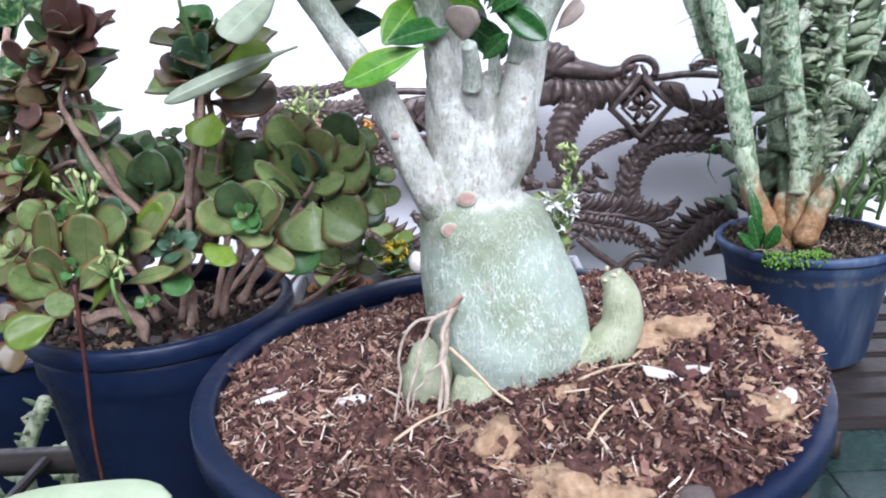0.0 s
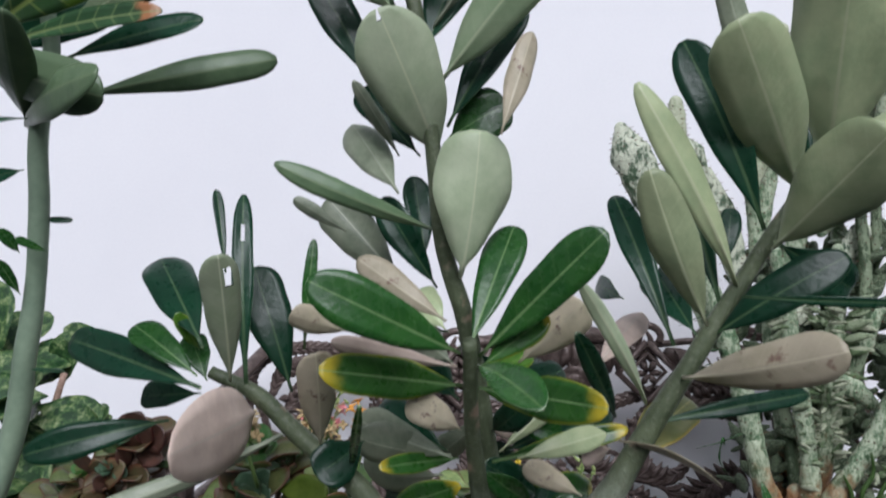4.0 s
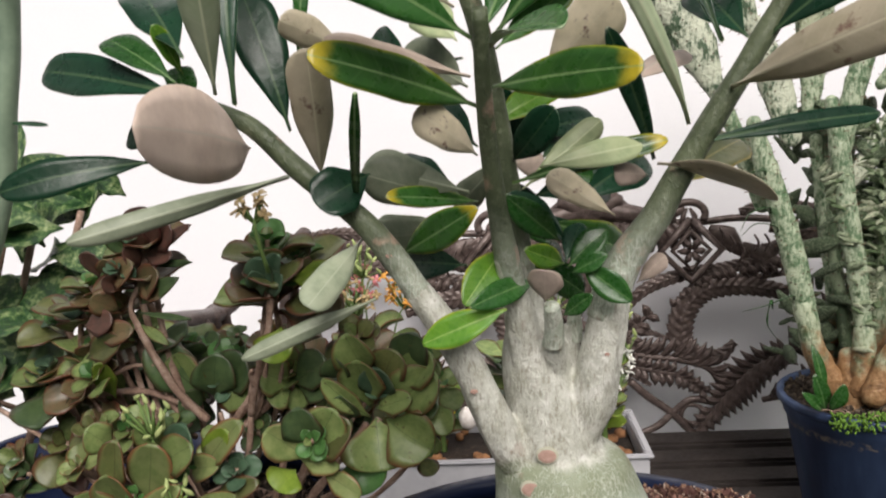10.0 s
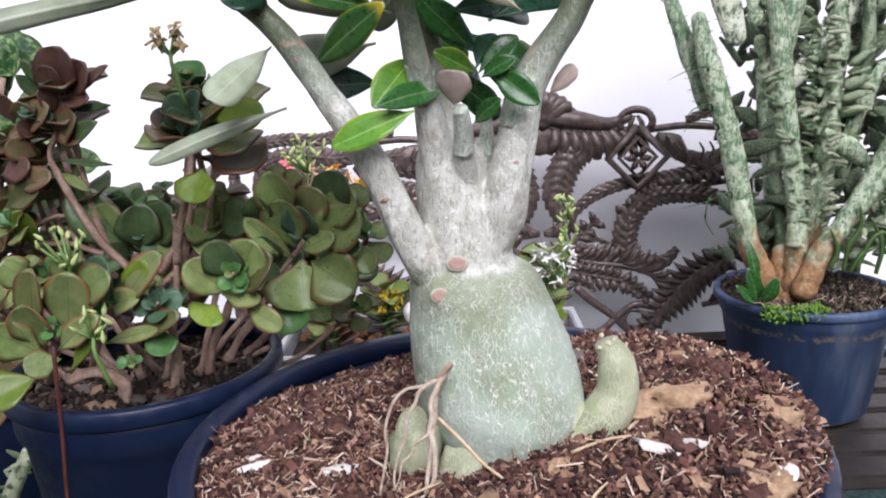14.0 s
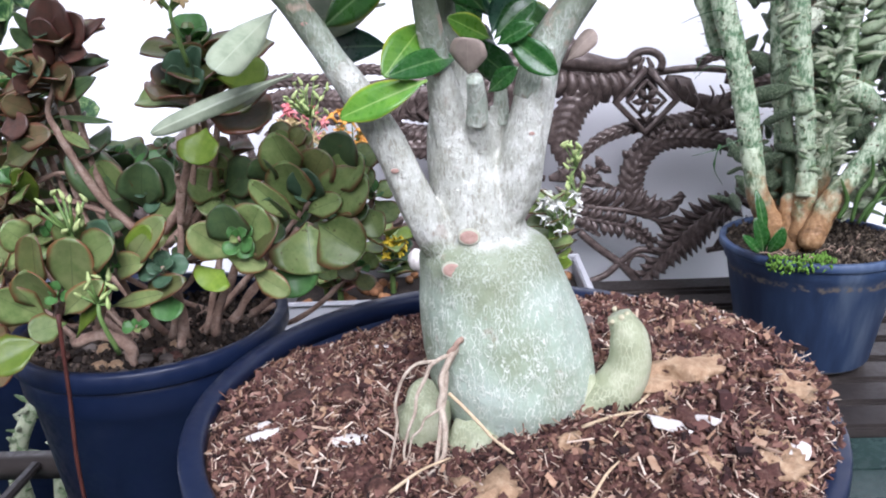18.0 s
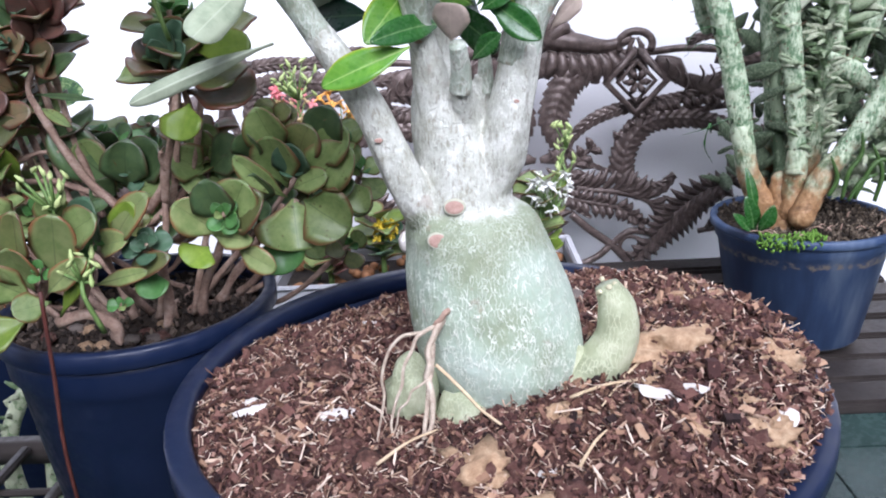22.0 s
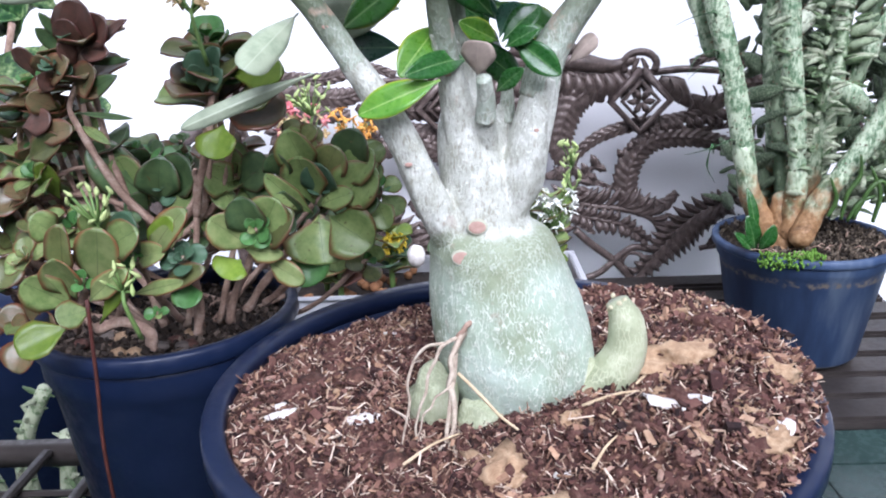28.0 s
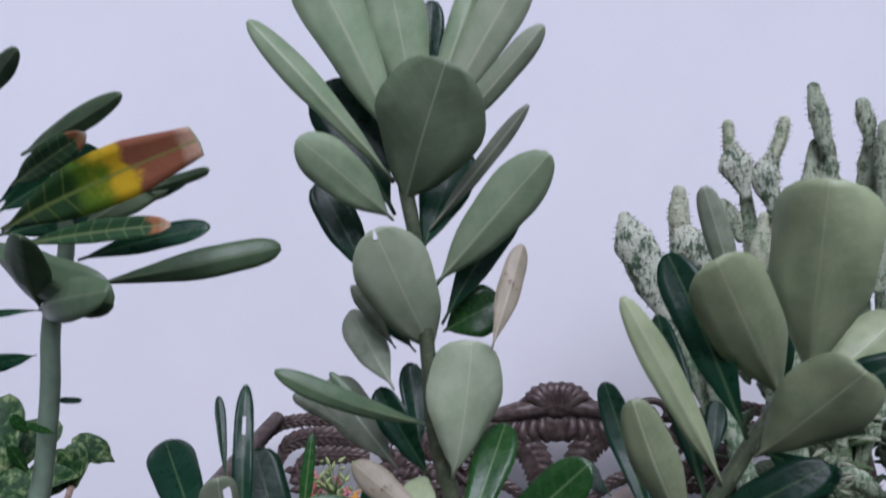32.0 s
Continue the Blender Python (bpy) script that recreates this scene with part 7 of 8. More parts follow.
pad(cactus, [(0.508, 1.260, 1.465), (0.500, 1.260, 1.436), (0.491, 1.260, 1.414)], [0.0099, 0.0117, 0.0108], "young", 0.6)
pad(cactus, [(0.494, 1.260, 1.423), (0.477, 1.260, 1.378), (0.487, 1.260, 1.333)], [0.0090, 0.0253, 0.0108], "pad", 0.45)
pad(cactus, [(0.469, 1.250, 1.316), (0.463, 1.250, 1.263), (0.452, 1.250, 1.219)], [0.0072, 0.0179, 0.0107], "young", 0.5)
pad(cactus, [(0.503, 1.300, 1.342), (0.500, 1.300, 1.241), (0.482, 1.300, 1.133)], [0.0112, 0.0144, 0.0144], "stem", 0.6)
pad(cactus, [(0.559, 1.270, 1.429), (0.548, 1.270, 1.366), (0.512, 1.270, 1.314), (0.487, 1.270, 1.279)], [0.0109, 0.0200, 0.0273, 0.0091], "marbled", 0.45)
pad(cactus, [(0.550, 1.250, 1.515), (0.557, 1.250, 1.472), (0.570, 1.250, 1.418)], [0.0125, 0.0215, 0.0125], "marbled", 0.5)
pad(cactus, [(0.578, 1.270, 1.428), (0.579, 1.270, 1.365), (0.569, 1.270, 1.293)], [0.0145, 0.0255, 0.0182], "marbled", 0.5)
pad(cactus, [(0.578, 1.290, 1.302), (0.557, 1.290, 1.203), (0.530, 1.290, 1.096), (0.514, 1.290, 1.008)], [0.0159, 0.0191, 0.0191, 0.0159], "stem", 0.6)
pad(cactus, [(0.635, 1.270, 1.490), (0.642, 1.270, 1.462), (0.646, 1.270, 1.430)], [0.0145, 0.0182, 0.0109], "marbled", 0.5)
pad(cactus, [(0.657, 1.290, 1.436), (0.654, 1.290, 1.390), (0.652, 1.290, 1.307), (0.638, 1.290, 1.199)], [0.0129, 0.0240, 0.0222, 0.0166], "marbled", 0.5)
pad(cactus, [(0.662, 1.250, 1.449), (0.666, 1.250, 1.395), (0.662, 1.250, 1.306), (0.644, 1.250, 1.201)], [0.0161, 0.0268, 0.0233, 0.0161], "marbled", 0.5)
pad(cactus, [(0.629, 1.310, 1.355), (0.637, 1.310, 1.290), (0.638, 1.310, 1.198)], [0.0131, 0.0244, 0.0169], "marbled", 0.5)
pad(cactus, [(0.704, 1.270, 1.450), (0.711, 1.270, 1.376), (0.687, 1.270, 1.269)], [0.0127, 0.0255, 0.0145], "pad", 0.5)
pad(cactus, [(0.593, 1.320, 1.144), (0.643, 1.320, 1.197), (0.705, 1.320, 1.268)], [0.0114, 0.0195, 0.0163], "stem", 0.5)
pad(cactus, [(0.557, 1.330, 0.998), (0.609, 1.330, 1.068), (0.662, 1.330, 1.139)], [0.0133, 0.0229, 0.0190], "pad", 0.5)
pad(cactus, [(0.414, 1.280, 1.337), (0.430, 1.280, 1.313), (0.441, 1.280, 1.281)], [0.0128, 0.0183, 0.0092], "marbled", 0.5)

# trunks that carry the upper joints, in the skin darkened for shade
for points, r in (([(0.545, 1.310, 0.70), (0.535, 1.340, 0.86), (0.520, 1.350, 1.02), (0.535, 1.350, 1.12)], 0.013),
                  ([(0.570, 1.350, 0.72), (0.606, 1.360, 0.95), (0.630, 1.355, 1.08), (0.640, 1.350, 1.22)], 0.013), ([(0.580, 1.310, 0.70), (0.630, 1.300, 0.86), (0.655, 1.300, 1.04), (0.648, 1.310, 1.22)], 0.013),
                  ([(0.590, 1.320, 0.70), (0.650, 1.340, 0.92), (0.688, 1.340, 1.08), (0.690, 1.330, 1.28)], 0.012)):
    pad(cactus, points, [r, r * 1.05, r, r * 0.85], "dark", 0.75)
sprouts([(0.50, 1.21, 0.74), (0.495, 1.21, 0.85), (0.47, 1.21, 0.95), (0.45, 1.21, 1.02)], 110, 0.034, 1)
sprouts([(0.545, 1.20, 0.78), (0.545, 1.20, 0.90), (0.54, 1.20, 1.02), (0.535, 1.2, 1.1)], 150, 0.030)
sprouts([(0.60, 1.19, 0.77), (0.66, 1.19, 0.83), (0.72, 1.19, 0.92)], 80, 0.036)
sprouts([(0.58, 1.30, 0.80), (0.60, 1.30, 0.92), (0.62, 1.30, 1.02)], 80, 0.05)
sprouts([(0.62, 1.24, 0.72), (0.68, 1.22, 0.76), (0.70, 1.2, 0.84)], 50, 0.045)

# growth at the back of the cactus, its shade painted into a darker skin
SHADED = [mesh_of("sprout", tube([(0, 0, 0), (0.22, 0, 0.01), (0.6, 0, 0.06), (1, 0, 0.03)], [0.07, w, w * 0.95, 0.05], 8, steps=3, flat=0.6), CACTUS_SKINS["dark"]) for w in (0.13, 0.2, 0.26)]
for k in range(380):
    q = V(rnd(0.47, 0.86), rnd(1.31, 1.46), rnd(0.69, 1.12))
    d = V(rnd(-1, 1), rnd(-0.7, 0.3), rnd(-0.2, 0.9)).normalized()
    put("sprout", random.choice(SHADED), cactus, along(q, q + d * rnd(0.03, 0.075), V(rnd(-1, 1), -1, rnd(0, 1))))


# ---------- coir in the big pot ----------
def flake(verts, faces, place, size, flat, slim, rot):
    """One bent flake: eight corners, pulled about."""
    at = len(verts)
    for k, (x, y, z) in enumerate(((-1, -1, -1), (1, -1, -1), (1, 1, -1), (-1, 1, -1), (-1, -1, 1), (1, -1, 1), (1, 1, 1), (-1, 1, 1))):
        v = V(x * rnd(0.6, 1.1), y * slim * rnd(0.5, 1.1), z * flat * rnd(0.6, 1.1) + 0.15 * x * x * flat)
        verts.append(place + rot @ (v * size))
    faces += [tuple(at + i for i in f) for f in ((3, 2, 1, 0), (4, 5, 6, 7), (0, 1, 5, 4), (1, 2, 6, 5), (2, 3, 7, 6), (3, 0, 4, 7))]


def random_turn(steep):
    return Euler((rnd(-steep, steep), rnd(-steep, steep), rnd(0, 6.28))).to_matrix()


def in_pot():
    while True:
        x, y = rnd(-0.158, 0.168), rnd(-0.158, 0.158)
        q = math.hypot(x, y)
        if q < (0.166 if x > 0.09 else 0.157):
            x, y = POT.x + x, POT.y + y
            if ((x - 0.022) / 0.05) ** 2 + ((y - 0.402) / 0.047) ** 2 > 0.9:
                return x, y


def joined(name, verts, faces, material, parent):
    me = bpy.data.meshes.new(name)
    me.from_pydata([tuple(v) for v in verts], [], faces)
    me.materials.append(material)
    return tagged(put(name, me, parent), kind="stuff")


verts, faces = [], []
for k in range(17000):
    x, y = in_pot()
    flake(verts, faces, V(x, y, soil_z(x, y) + rnd(-0.001, 0.0045)), rnd(0.0006, 0.0021) * (1 + 0.8 * (rnd(0, 1) > 0.90)) * (1.15 if x > POT.x + 0.04 else 1), rnd(0.12, 0.55), rnd(0.22, 0.85), random_turn(1.4))
joined("coir_crumb", verts, faces, CHIPS, big_pot)
verts, faces = [], []
for k in range(1900):
    x, y = in_pot()
    flake(verts, faces, V(x, y, soil_z(x, y) + rnd(0.001, 0.006)), rnd(0.0014, 0.0034) * (1.2 if x > POT.x + 0.04 else 1), rnd(0.08, 0.3), rnd(0.15, 0.6), random_turn(1.2))
joined("coir_shred", verts, faces, SHREDS, big_pot)
verts, faces = [], []
for k in range(8200):
    x, y = in_pot()
    flake(verts, faces, V(x, y, soil_z(x, y) + rnd(0.001, 0.005)), rnd(0.0010, 0.0046) * (1 + (rnd(0, 1) > 0.94)), 0.05, rnd(0.04, 0.12), random_turn(0.9))
joined("coir_fibre", verts, faces, FIBRE, big_pot)
FLAKES = []
for k in range(14):
    verts, faces = [], []
    flake(verts, faces, V(0, 0, 0), 1.0, rnd(0.08, 0.25), rnd(0.15, 0.45), Matrix.Identity(3))
    me = bpy.data.meshes.new("coir_chip")
    me.from_pydata([tuple(v) for v in verts], [], faces)
    me.materials.append(plain("coir_chip_%s" % "abcd"[k], [(0.3, (0.045, 0.017, 0.012)), (0.55, (0.115, 0.052, 0.034)), (0.8, (0.30, 0.18, 0.115))], 2.5, 0.95, relief=0.8, vary=0.7) if k < 4 else FLAKES[k % 4].materials[0])
    FLAKES.append(me)
for k in range(260):
    x, y = in_pot()
    put("coir_chip", random.choice(FLAKES), big_pot, Matrix.Translation((x, y, soil_z(x, y) + 0.004)) @ random_turn(1.0).to_4x4() @ Matrix.Scale(rnd(0.0022, 0.0055), 4))


def lump(name, place, size, material, parent=None, label="", squash=0.6, bumps=0.25, seed=0, detail=3):
    bm = bmesh.new()
    bmesh.ops.create_icosphere(bm, subdivisions=detail, radius=1.0)
    for v in bm.verts:
        v.co *= 1 + bumps * noise.noise(v.co * 1.7 + V(seed, 0, 0)) + bumps * 0.5 * noise.noise(v.co * 5 + V(0, seed, 0)) + bumps * 0.3 * noise.noise(v.co * 12 + V(seed, seed, 0))
        v.co = V(v.co.x * size[0], v.co.y * size[1], v.co.z * size[2])
    return part(name, bm, material, parent, label, m=Matrix.Translation(place))


def on_soil(x, y, up=0.0):
    return V(x, y, soil_z(x, y) + up)


for n, (x, y, sx, sy, sz) in enumerate(((0.117, 0.402, 0.025, 0.019, 0.010), (0.017, 0.316, 0.0135, 0.012, 0.009), (0.053, 0.350, 0.013, 0.009, 0.006), (0.070, 0.345, 0.010, 0.008, 0.005), (0.140, 0.335, 0.016, 0.012, 0.008),
                                        (0.160, 0.385, 0.012, 0.010, 0.006), (-0.035, 0.50, 0.012, 0.009, 0.007), (-0.055, 0.475, 0.011, 0.009, 0.005), (0.052, 0.288, 0.022, 0.016, 0.010), (-0.065, 0.41, 0.009, 0.008, 0.005))):
    lump("husk_chunk", on_soil(x, y, -0.002), (sx, sy, sz), HUSK, big_pot, "pale fibrous coir chunk", seed=n * 3, bumps=0.8, detail=4)
for n in range(26):
    x, y = in_pot()
    x = max(x, rnd(0.05, 0.17))
    if math.hypot(x - POT.x, y - POT.y) < 0.16 and y < 0.47:
        r = rnd(0.004, 0.010)
        lump("husk_chunk", on_soil(x, y, -0.001), (r * rnd(0.9, 1.5), r, r * rnd(0.4, 0.6)), HUSK, big_pot, "pale fibrous coir chunk", seed=n * 4 + 50, bumps=0.9, detail=3)
for n, (x, y, r) in enumerate(((-0.085, 0.43, 0.010), (-0.058, 0.42, 0.007), (-0.03, 0.335, 0.007), (-0.03, 0.30, 0.006), (0.095, 0.285, 0.010), (0.08, 0.48, 0.008), (0.06, 0.50, 0.007), (0.10, 0.45, 0.008))):
    lump("dark_clod", on_soil(x, y, 0.002), (r, r, r * 0.8), STONE if n > 3 else SOIL, big_pot, seed=n * 5 + 1, detail=2)


CLUMP = plain("coir_clump", [(0.3, (0.030, 0.013, 0.011)), (0.5, (0.11, 0.048, 0.038)), (0.68, (0.19, 0.113, 0.088)), (0.85, (0.34, 0.238, 0.183))], 330.0, 0.95, relief=1.0, depth=0.003)
for n in range(240):
    x, y = in_pot()
    if math.hypot(x - POT.x, y - POT.y) > 0.148:
        continue
    r = rnd(0.003, 0.0085) * (1.25 if x > POT.x + 0.05 else 1.0)
    lump("coir_clump", on_soil(x, y, -r * 0.1), (r * rnd(0.8, 1.3), r * rnd(0.7, 1.1), r * rnd(0.5, 0.8)), CLUMP, big_pot, seed=n * 7, bumps=0.8, detail=3)


def shell(x, y, size, turn, kind=0):
    """A curved chip of shell lying on the coir."""
    bm = bmesh.new()
    rows = []
    for i in range(6):
        rows.append([])
        for k in range(7):
            u, w = i / 5 - 0.5, k / 6 - 0.5
            edge = 1 - 0.35 * (2 * w) ** 2 * (1 if kind else 0.6) + 0.1 * noise.noise(V(u * 3, w * 3, x * 90))
            rows[-1].append((u * edge, w * (0.45 if kind else 0.75) * (1 - 0.4 * abs(2 * u) ** 2), 0.10 * (1 - (2 * w) ** 2) - 0.10 * u * u + 0.05 * noise.noise(V(u * 4, w * 4, y * 50))))
    for lay in (0, -0.04):
        grid = [[bm.verts.new((p[0], p[1], p[2] + lay)) for p in r] for r in rows]
        for a, b in zip(grid, grid[1:]):
            for k in range(6):
                bm.faces.new((a[k], a[k + 1], b[k + 1], b[k]))
    m = Matrix.Translation(on_soil(x, y, 0.0035)) @ Euler((rnd(-.4, .4), rnd(-.4, .4), turn)).to_matrix().to_4x4() @ Matrix.Scale(size, 4)
    return tagged(part("shell_piece", bm, SHELL, m=m), "broken white shell piece lying on the coir", "shell", "shell pieces on the coir")


for x, y, size, turn, kind in ((-0.039, 0.474, 0.017, 0.4, 1), (-0.048, 0.377, 0.021, 0.2, 0), (0.097, 0.352, 0.022, 0.3, 0), (0.115, 0.354, 0.016, 2.3, 1), (0.090, 0.382, 0.008, 0.3, 1), (-0.094, 0.386, 0.018, 0.1, 1),
                               (-0.098, 0.40, 0.012, 1.3, 0), (0.135, 0.333, 0.012, 2.6, 1), (0.150, 0.34, 0.014, 0.6, 0), (0.012, 0.278, 0.016, 0.2, 0), (-0.004, 0.276, 0.012, 0.8, 1),
                               (0.150, 0.455, 0.010, 1.2, 1), (0.105, 0.345, 0.007, 0.5, 1), (0.045, 0.312, 0.009, 0.7, 0), (0.070, 0.50, 0.008, 0, 0)):
    shell(x, y, size, turn, kind)


# roots that grip the front of the trunk
def root(points, r, material=ROOT, steps=7):
    """A crooked dry root: the line between its points is knocked about a little."""
    line = [Vector(p) for p in points]
    bent = [line[0]]
    for a, b in zip(line, line[1:]):
        bent += [a.lerp(b, 0.5) + V(rnd(-1, 1), rnd(-0.4, 0.2), rnd(-1, 1)) * (a - b).length * 0.10, b]
    r *= 0.78
    part("root", tube(bent, [r, r * 0.85, r * 0.8, r * 0.45], 8, steps=steps, lumps=0.35, seed=r * 3000), material, rose, "dry pale root")


root([(0.006, 0.376, 0.919), (0.003, 0.362, 0.914), (-0.002, 0.357, 0.904), (-0.003, 0.354, 0.893), (-0.001, 0.350, 0.884), (-0.002, 0.346, 0.872), (-0.004, 0.342, 0.862)], 0.0025)
root([(0.000, 0.359, 0.907), (-0.001, 0.355, 0.895), (-0.003, 0.351, 0.884), (-0.005, 0.347, 0.873), (-0.009, 0.342, 0.862)], 0.0018)
root([(0.002, 0.362, 0.914), (-0.007, 0.358, 0.910), (-0.013, 0.355, 0.898), (-0.017, 0.352, 0.884), (-0.020, 0.349, 0.872), (-0.021, 0.346, 0.862)], 0.0013)
root([(-0.004, 0.362, 0.911), (-0.013, 0.359, 0.911), (-0.020, 0.356, 0.904), (-0.023, 0.353, 0.892), (-0.024, 0.350, 0.878), (-0.027, 0.347, 0.864)], 0.0011)
root([(-0.002, 0.353, 0.893), (-0.010, 0.351, 0.888), (-0.016, 0.349, 0.880), (-0.020, 0.347, 0.868)], 0.0009)
root([(-0.002, 0.346, 0.872), (-0.009, 0.341, 0.866), (-0.018, 0.336, 0.862), (-0.026, 0.332, 0.864)], 0.0012)
root([(-0.002, 0.346, 0.872), (-0.001, 0.338, 0.866), (0.002, 0.330, 0.862)], 0.0012)
root([(0.001, 0.356, 0.898), (0.014, 0.350, 0.886), (0.026, 0.344, 0.876), (0.040, 0.336, 0.868)], 0.0011, STRAW)
root([(0.010, 0.374, 0.921), (0.006, 0.364, 0.919), (0.002, 0.362, 0.915), (0.002, 0.366, 0.909)], 0.0022, JADE_STEM)
lump("basal_swelling", (-0.012, 0.376, 0.873), (0.012, 0.012, 0.019), OFFSET, rose, bumps=0.3, seed=4)
lump("basal_swelling", (0.011, 0.368, 0.862), (0.014, 0.010, 0.015), OFFSET, rose, bumps=0.3, seed=8)
lump("basal_swelling", (0.062, 0.386, 0.880), (0.012, 0.010, 0.014), OFFSET, rose, bumps=0.2, seed=11)
for a, b in (((0.101, 0.390), (0.073, 0.347)), ((0.061, 0.361), (0.092, 0.359)), ((-0.025, 0.327), (0.001, 0.341)), ((0.058, 0.312), (0.071, 0.325))):
    p, q = on_soil(*a, 0.004), on_soil(*b, 0.006)
    part("straw", tube([p, p.lerp(q, 0.5) + V(0, 0, 0.002), q], [0.0008, 0.0007, 0.0004], 6, steps=4, lumps=0.3), STRAW, big_pot, "dry straw on the coir")

# ---------- small things in the other pots ----------
CLAY = plain("clay_pellet", [(0.3, (0.17, 0.075, 0.035)), (0.7, (0.36, 0.18, 0.08))], 60.0, 0.85, relief=0.4, vary=0.3)
for n in range(14):
    a, q = rnd(3.4, 6.2), rnd(0.02, 0.08)
    lump("pebble", JADE_POT + V(q * math.cos(a), q * math.sin(a), 0.184), (0.006, 0.005, 0.004), random.choice((STONE, STONE, CLUMP, HUSK)), jade_pot, seed=n, detail=2)
verts, faces = [], []
for k in range(1400):
    a, q = rnd(0, 6.28), 0.086 * math.sqrt(rnd(0, 1))
    flake(verts, faces, JADE_POT + V(q * math.cos(a), q * math.sin(a), 0.182 + rnd(0, 0.004)), rnd(0.001, 0.0034), rnd(0.2, 0.6), rnd(0.3, 0.8), random_turn(1.4))
joined("soil_crumb", verts, faces, bits("dark_crumb", [(0.1, (0.008, 0.005, 0.004)), (0.5, (0.035, 0.024, 0.018)), (0.8, (0.09, 0.065, 0.05)), (0.95, (0.26, 0.20, 0.15))]), jade_pot)
verts, faces = [], []
for k in range(2200):
    a, q = rnd(0, 6.28), 0.130 * math.sqrt(rnd(0, 1))
    flake(verts, faces, CACTUS_POT + V(q * math.cos(a), q * math.sin(a), 0.191 + rnd(0, 0.005)), rnd(0.001, 0.005), rnd(0.1, 0.5), rnd(0.1, 0.7), random_turn(1.2))
joined("soil_crumb", verts, faces, bits("brown_crumb", [(0.1, (0.010, 0.007, 0.005)), (0.5, (0.050, 0.036, 0.024)), (0.8, (0.13, 0.10, 0.07)), (0.95, (0.36, 0.30, 0.23))]), cactus_pot)
part("red_stick", tube([(-0.192, 0.398, 0.925), (-0.195, 0.398, 0.88), (-0.200, 0.40, 0.82), (-0.207, 0.42, 0.70), (-0.21, 0.425, 0.661)], [0.0011] * 2, 6), plain("red_stem", [(0.3, (0.035, 0.010, 0.008)), (0.7, (0.09, 0.025, 0.018))], 100.0, 0.6))
tagged(bpy.data.objects["red_stick"], "thin dry reddish stalk in front of a blue pot", "stalk")
for n in range(70):
    a, q = rnd(3.3, 6.1), rnd(0.06, 0.137)
    p = CACTUS_POT + V(q * math.cos(a), q * math.sin(a), 0.197)
    e = p + V(rnd(-.03, .03), rnd(-.02, .02), rnd(0, 0.008))
    if n < 16:
        part("dry_twig", tube([p, p.lerp(e, 0.5) + V(0, 0, 0.004), e], [0.0011, 0.0006], 5, steps=3), JADE_STEM, cactus_pot)
tuft = bmesh.new()
for n in range(240):
    p = CACTUS_POT + V(rnd(-0.11, -0.02), -0.118 + rnd(-0.018, 0.02), 0.195 + rnd(-0.012, 0.006))
    tube_in(tuft, [p, p + V(rnd(-.004, .004), rnd(-.004, .002), rnd(0.002, 0.008))], [0.0022, 0.0012], 4, steps=1)
tagged(part("moss_tuft", tuft, MOSS, cactus_pot), kind="stuff")
WEED = (UP_GREEN, DN_GREEN)
weed = thing("broad_leaf_weed", CACTUS_POT + V(-0.10, -0.05, 0.19), "small dark green weed at a cactus base", "weed")
for b, t, w in (((0.452, 1.17, 0.675), (0.432, 1.16, 0.735), 0.42), ((0.458, 1.17, 0.675), (0.470, 1.15, 0.722), 0.5), ((0.448, 1.17, 0.675), (0.412, 1.15, 0.712), 0.3), ((0.455, 1.18, 0.69), (0.44, 1.19, 0.77), 0.22)):
    put("leaf", blade_mesh("leaf", w, WEED, "lance", 0.08, 0.2, 0.012, 0.1, 0.05, 9), weed, along(b, t, (0.1, -1, 0.3)))

# thin arching blades and creeping green shoots in the cactus pot
grass = thing("grass_weed", CACTUS_POT + V(-0.06, -0.04, 0.19), "thin arching green weed among cactus stems", "weed")
for line in (((0.343, 1.200, 0.942), (0.356, 1.200, 0.967), (0.383, 1.200, 0.975)), ((0.322, 1.200, 1.013), (0.346, 1.200, 1.023), (0.376, 1.200, 1.028)), ((0.344, 1.200, 0.935), (0.365, 1.200, 0.952), (0.393, 1.200, 0.946)), ((0.345, 1.200, 0.822), (0.380, 1.200, 0.830), (0.416, 1.200, 0.843)), ((0.394, 1.200, 0.777), (0.380, 1.200, 0.804), (0.386, 1.200, 0.837))):
    part("blade", tube([V(*line[-1]) + V(0.012, 0.03, -0.02)] + list(line[::-1]), [0.0014, 0.0022, 0.0018, 0.0006], 5, steps=6, flat=0.4), UP_GREEN, grass)
creeper = thing("creeping_succulent", CACTUS_POT + V(0.05, -0.07, 0.19), "creeping succulent with finger-like green shoots", "succulent")
for line in (((0.572, 1.160, 0.724), (0.578, 1.160, 0.763), (0.593, 1.160, 0.789), (0.591, 1.160, 0.821)), ((0.620, 1.160, 0.718), (0.626, 1.160, 0.761), (0.607, 1.160, 0.804)), ((0.590, 1.160, 0.723), (0.610, 1.160, 0.770), (0.630, 1.160, 0.778), (0.641, 1.160, 0.734)), ((0.552, 1.160, 0.729), (0.562, 1.160, 0.755), (0.550, 1.160, 0.789)), ((0.582, 1.160, 0.721), (0.597, 1.160, 0.749), (0.619, 1.160, 0.759))):
    part("shoot", tube(list(line), [0.003, 0.0036, 0.0033, 0.0016], 8, steps=6, lumps=0.3), SHOOT_GREEN, creeper)

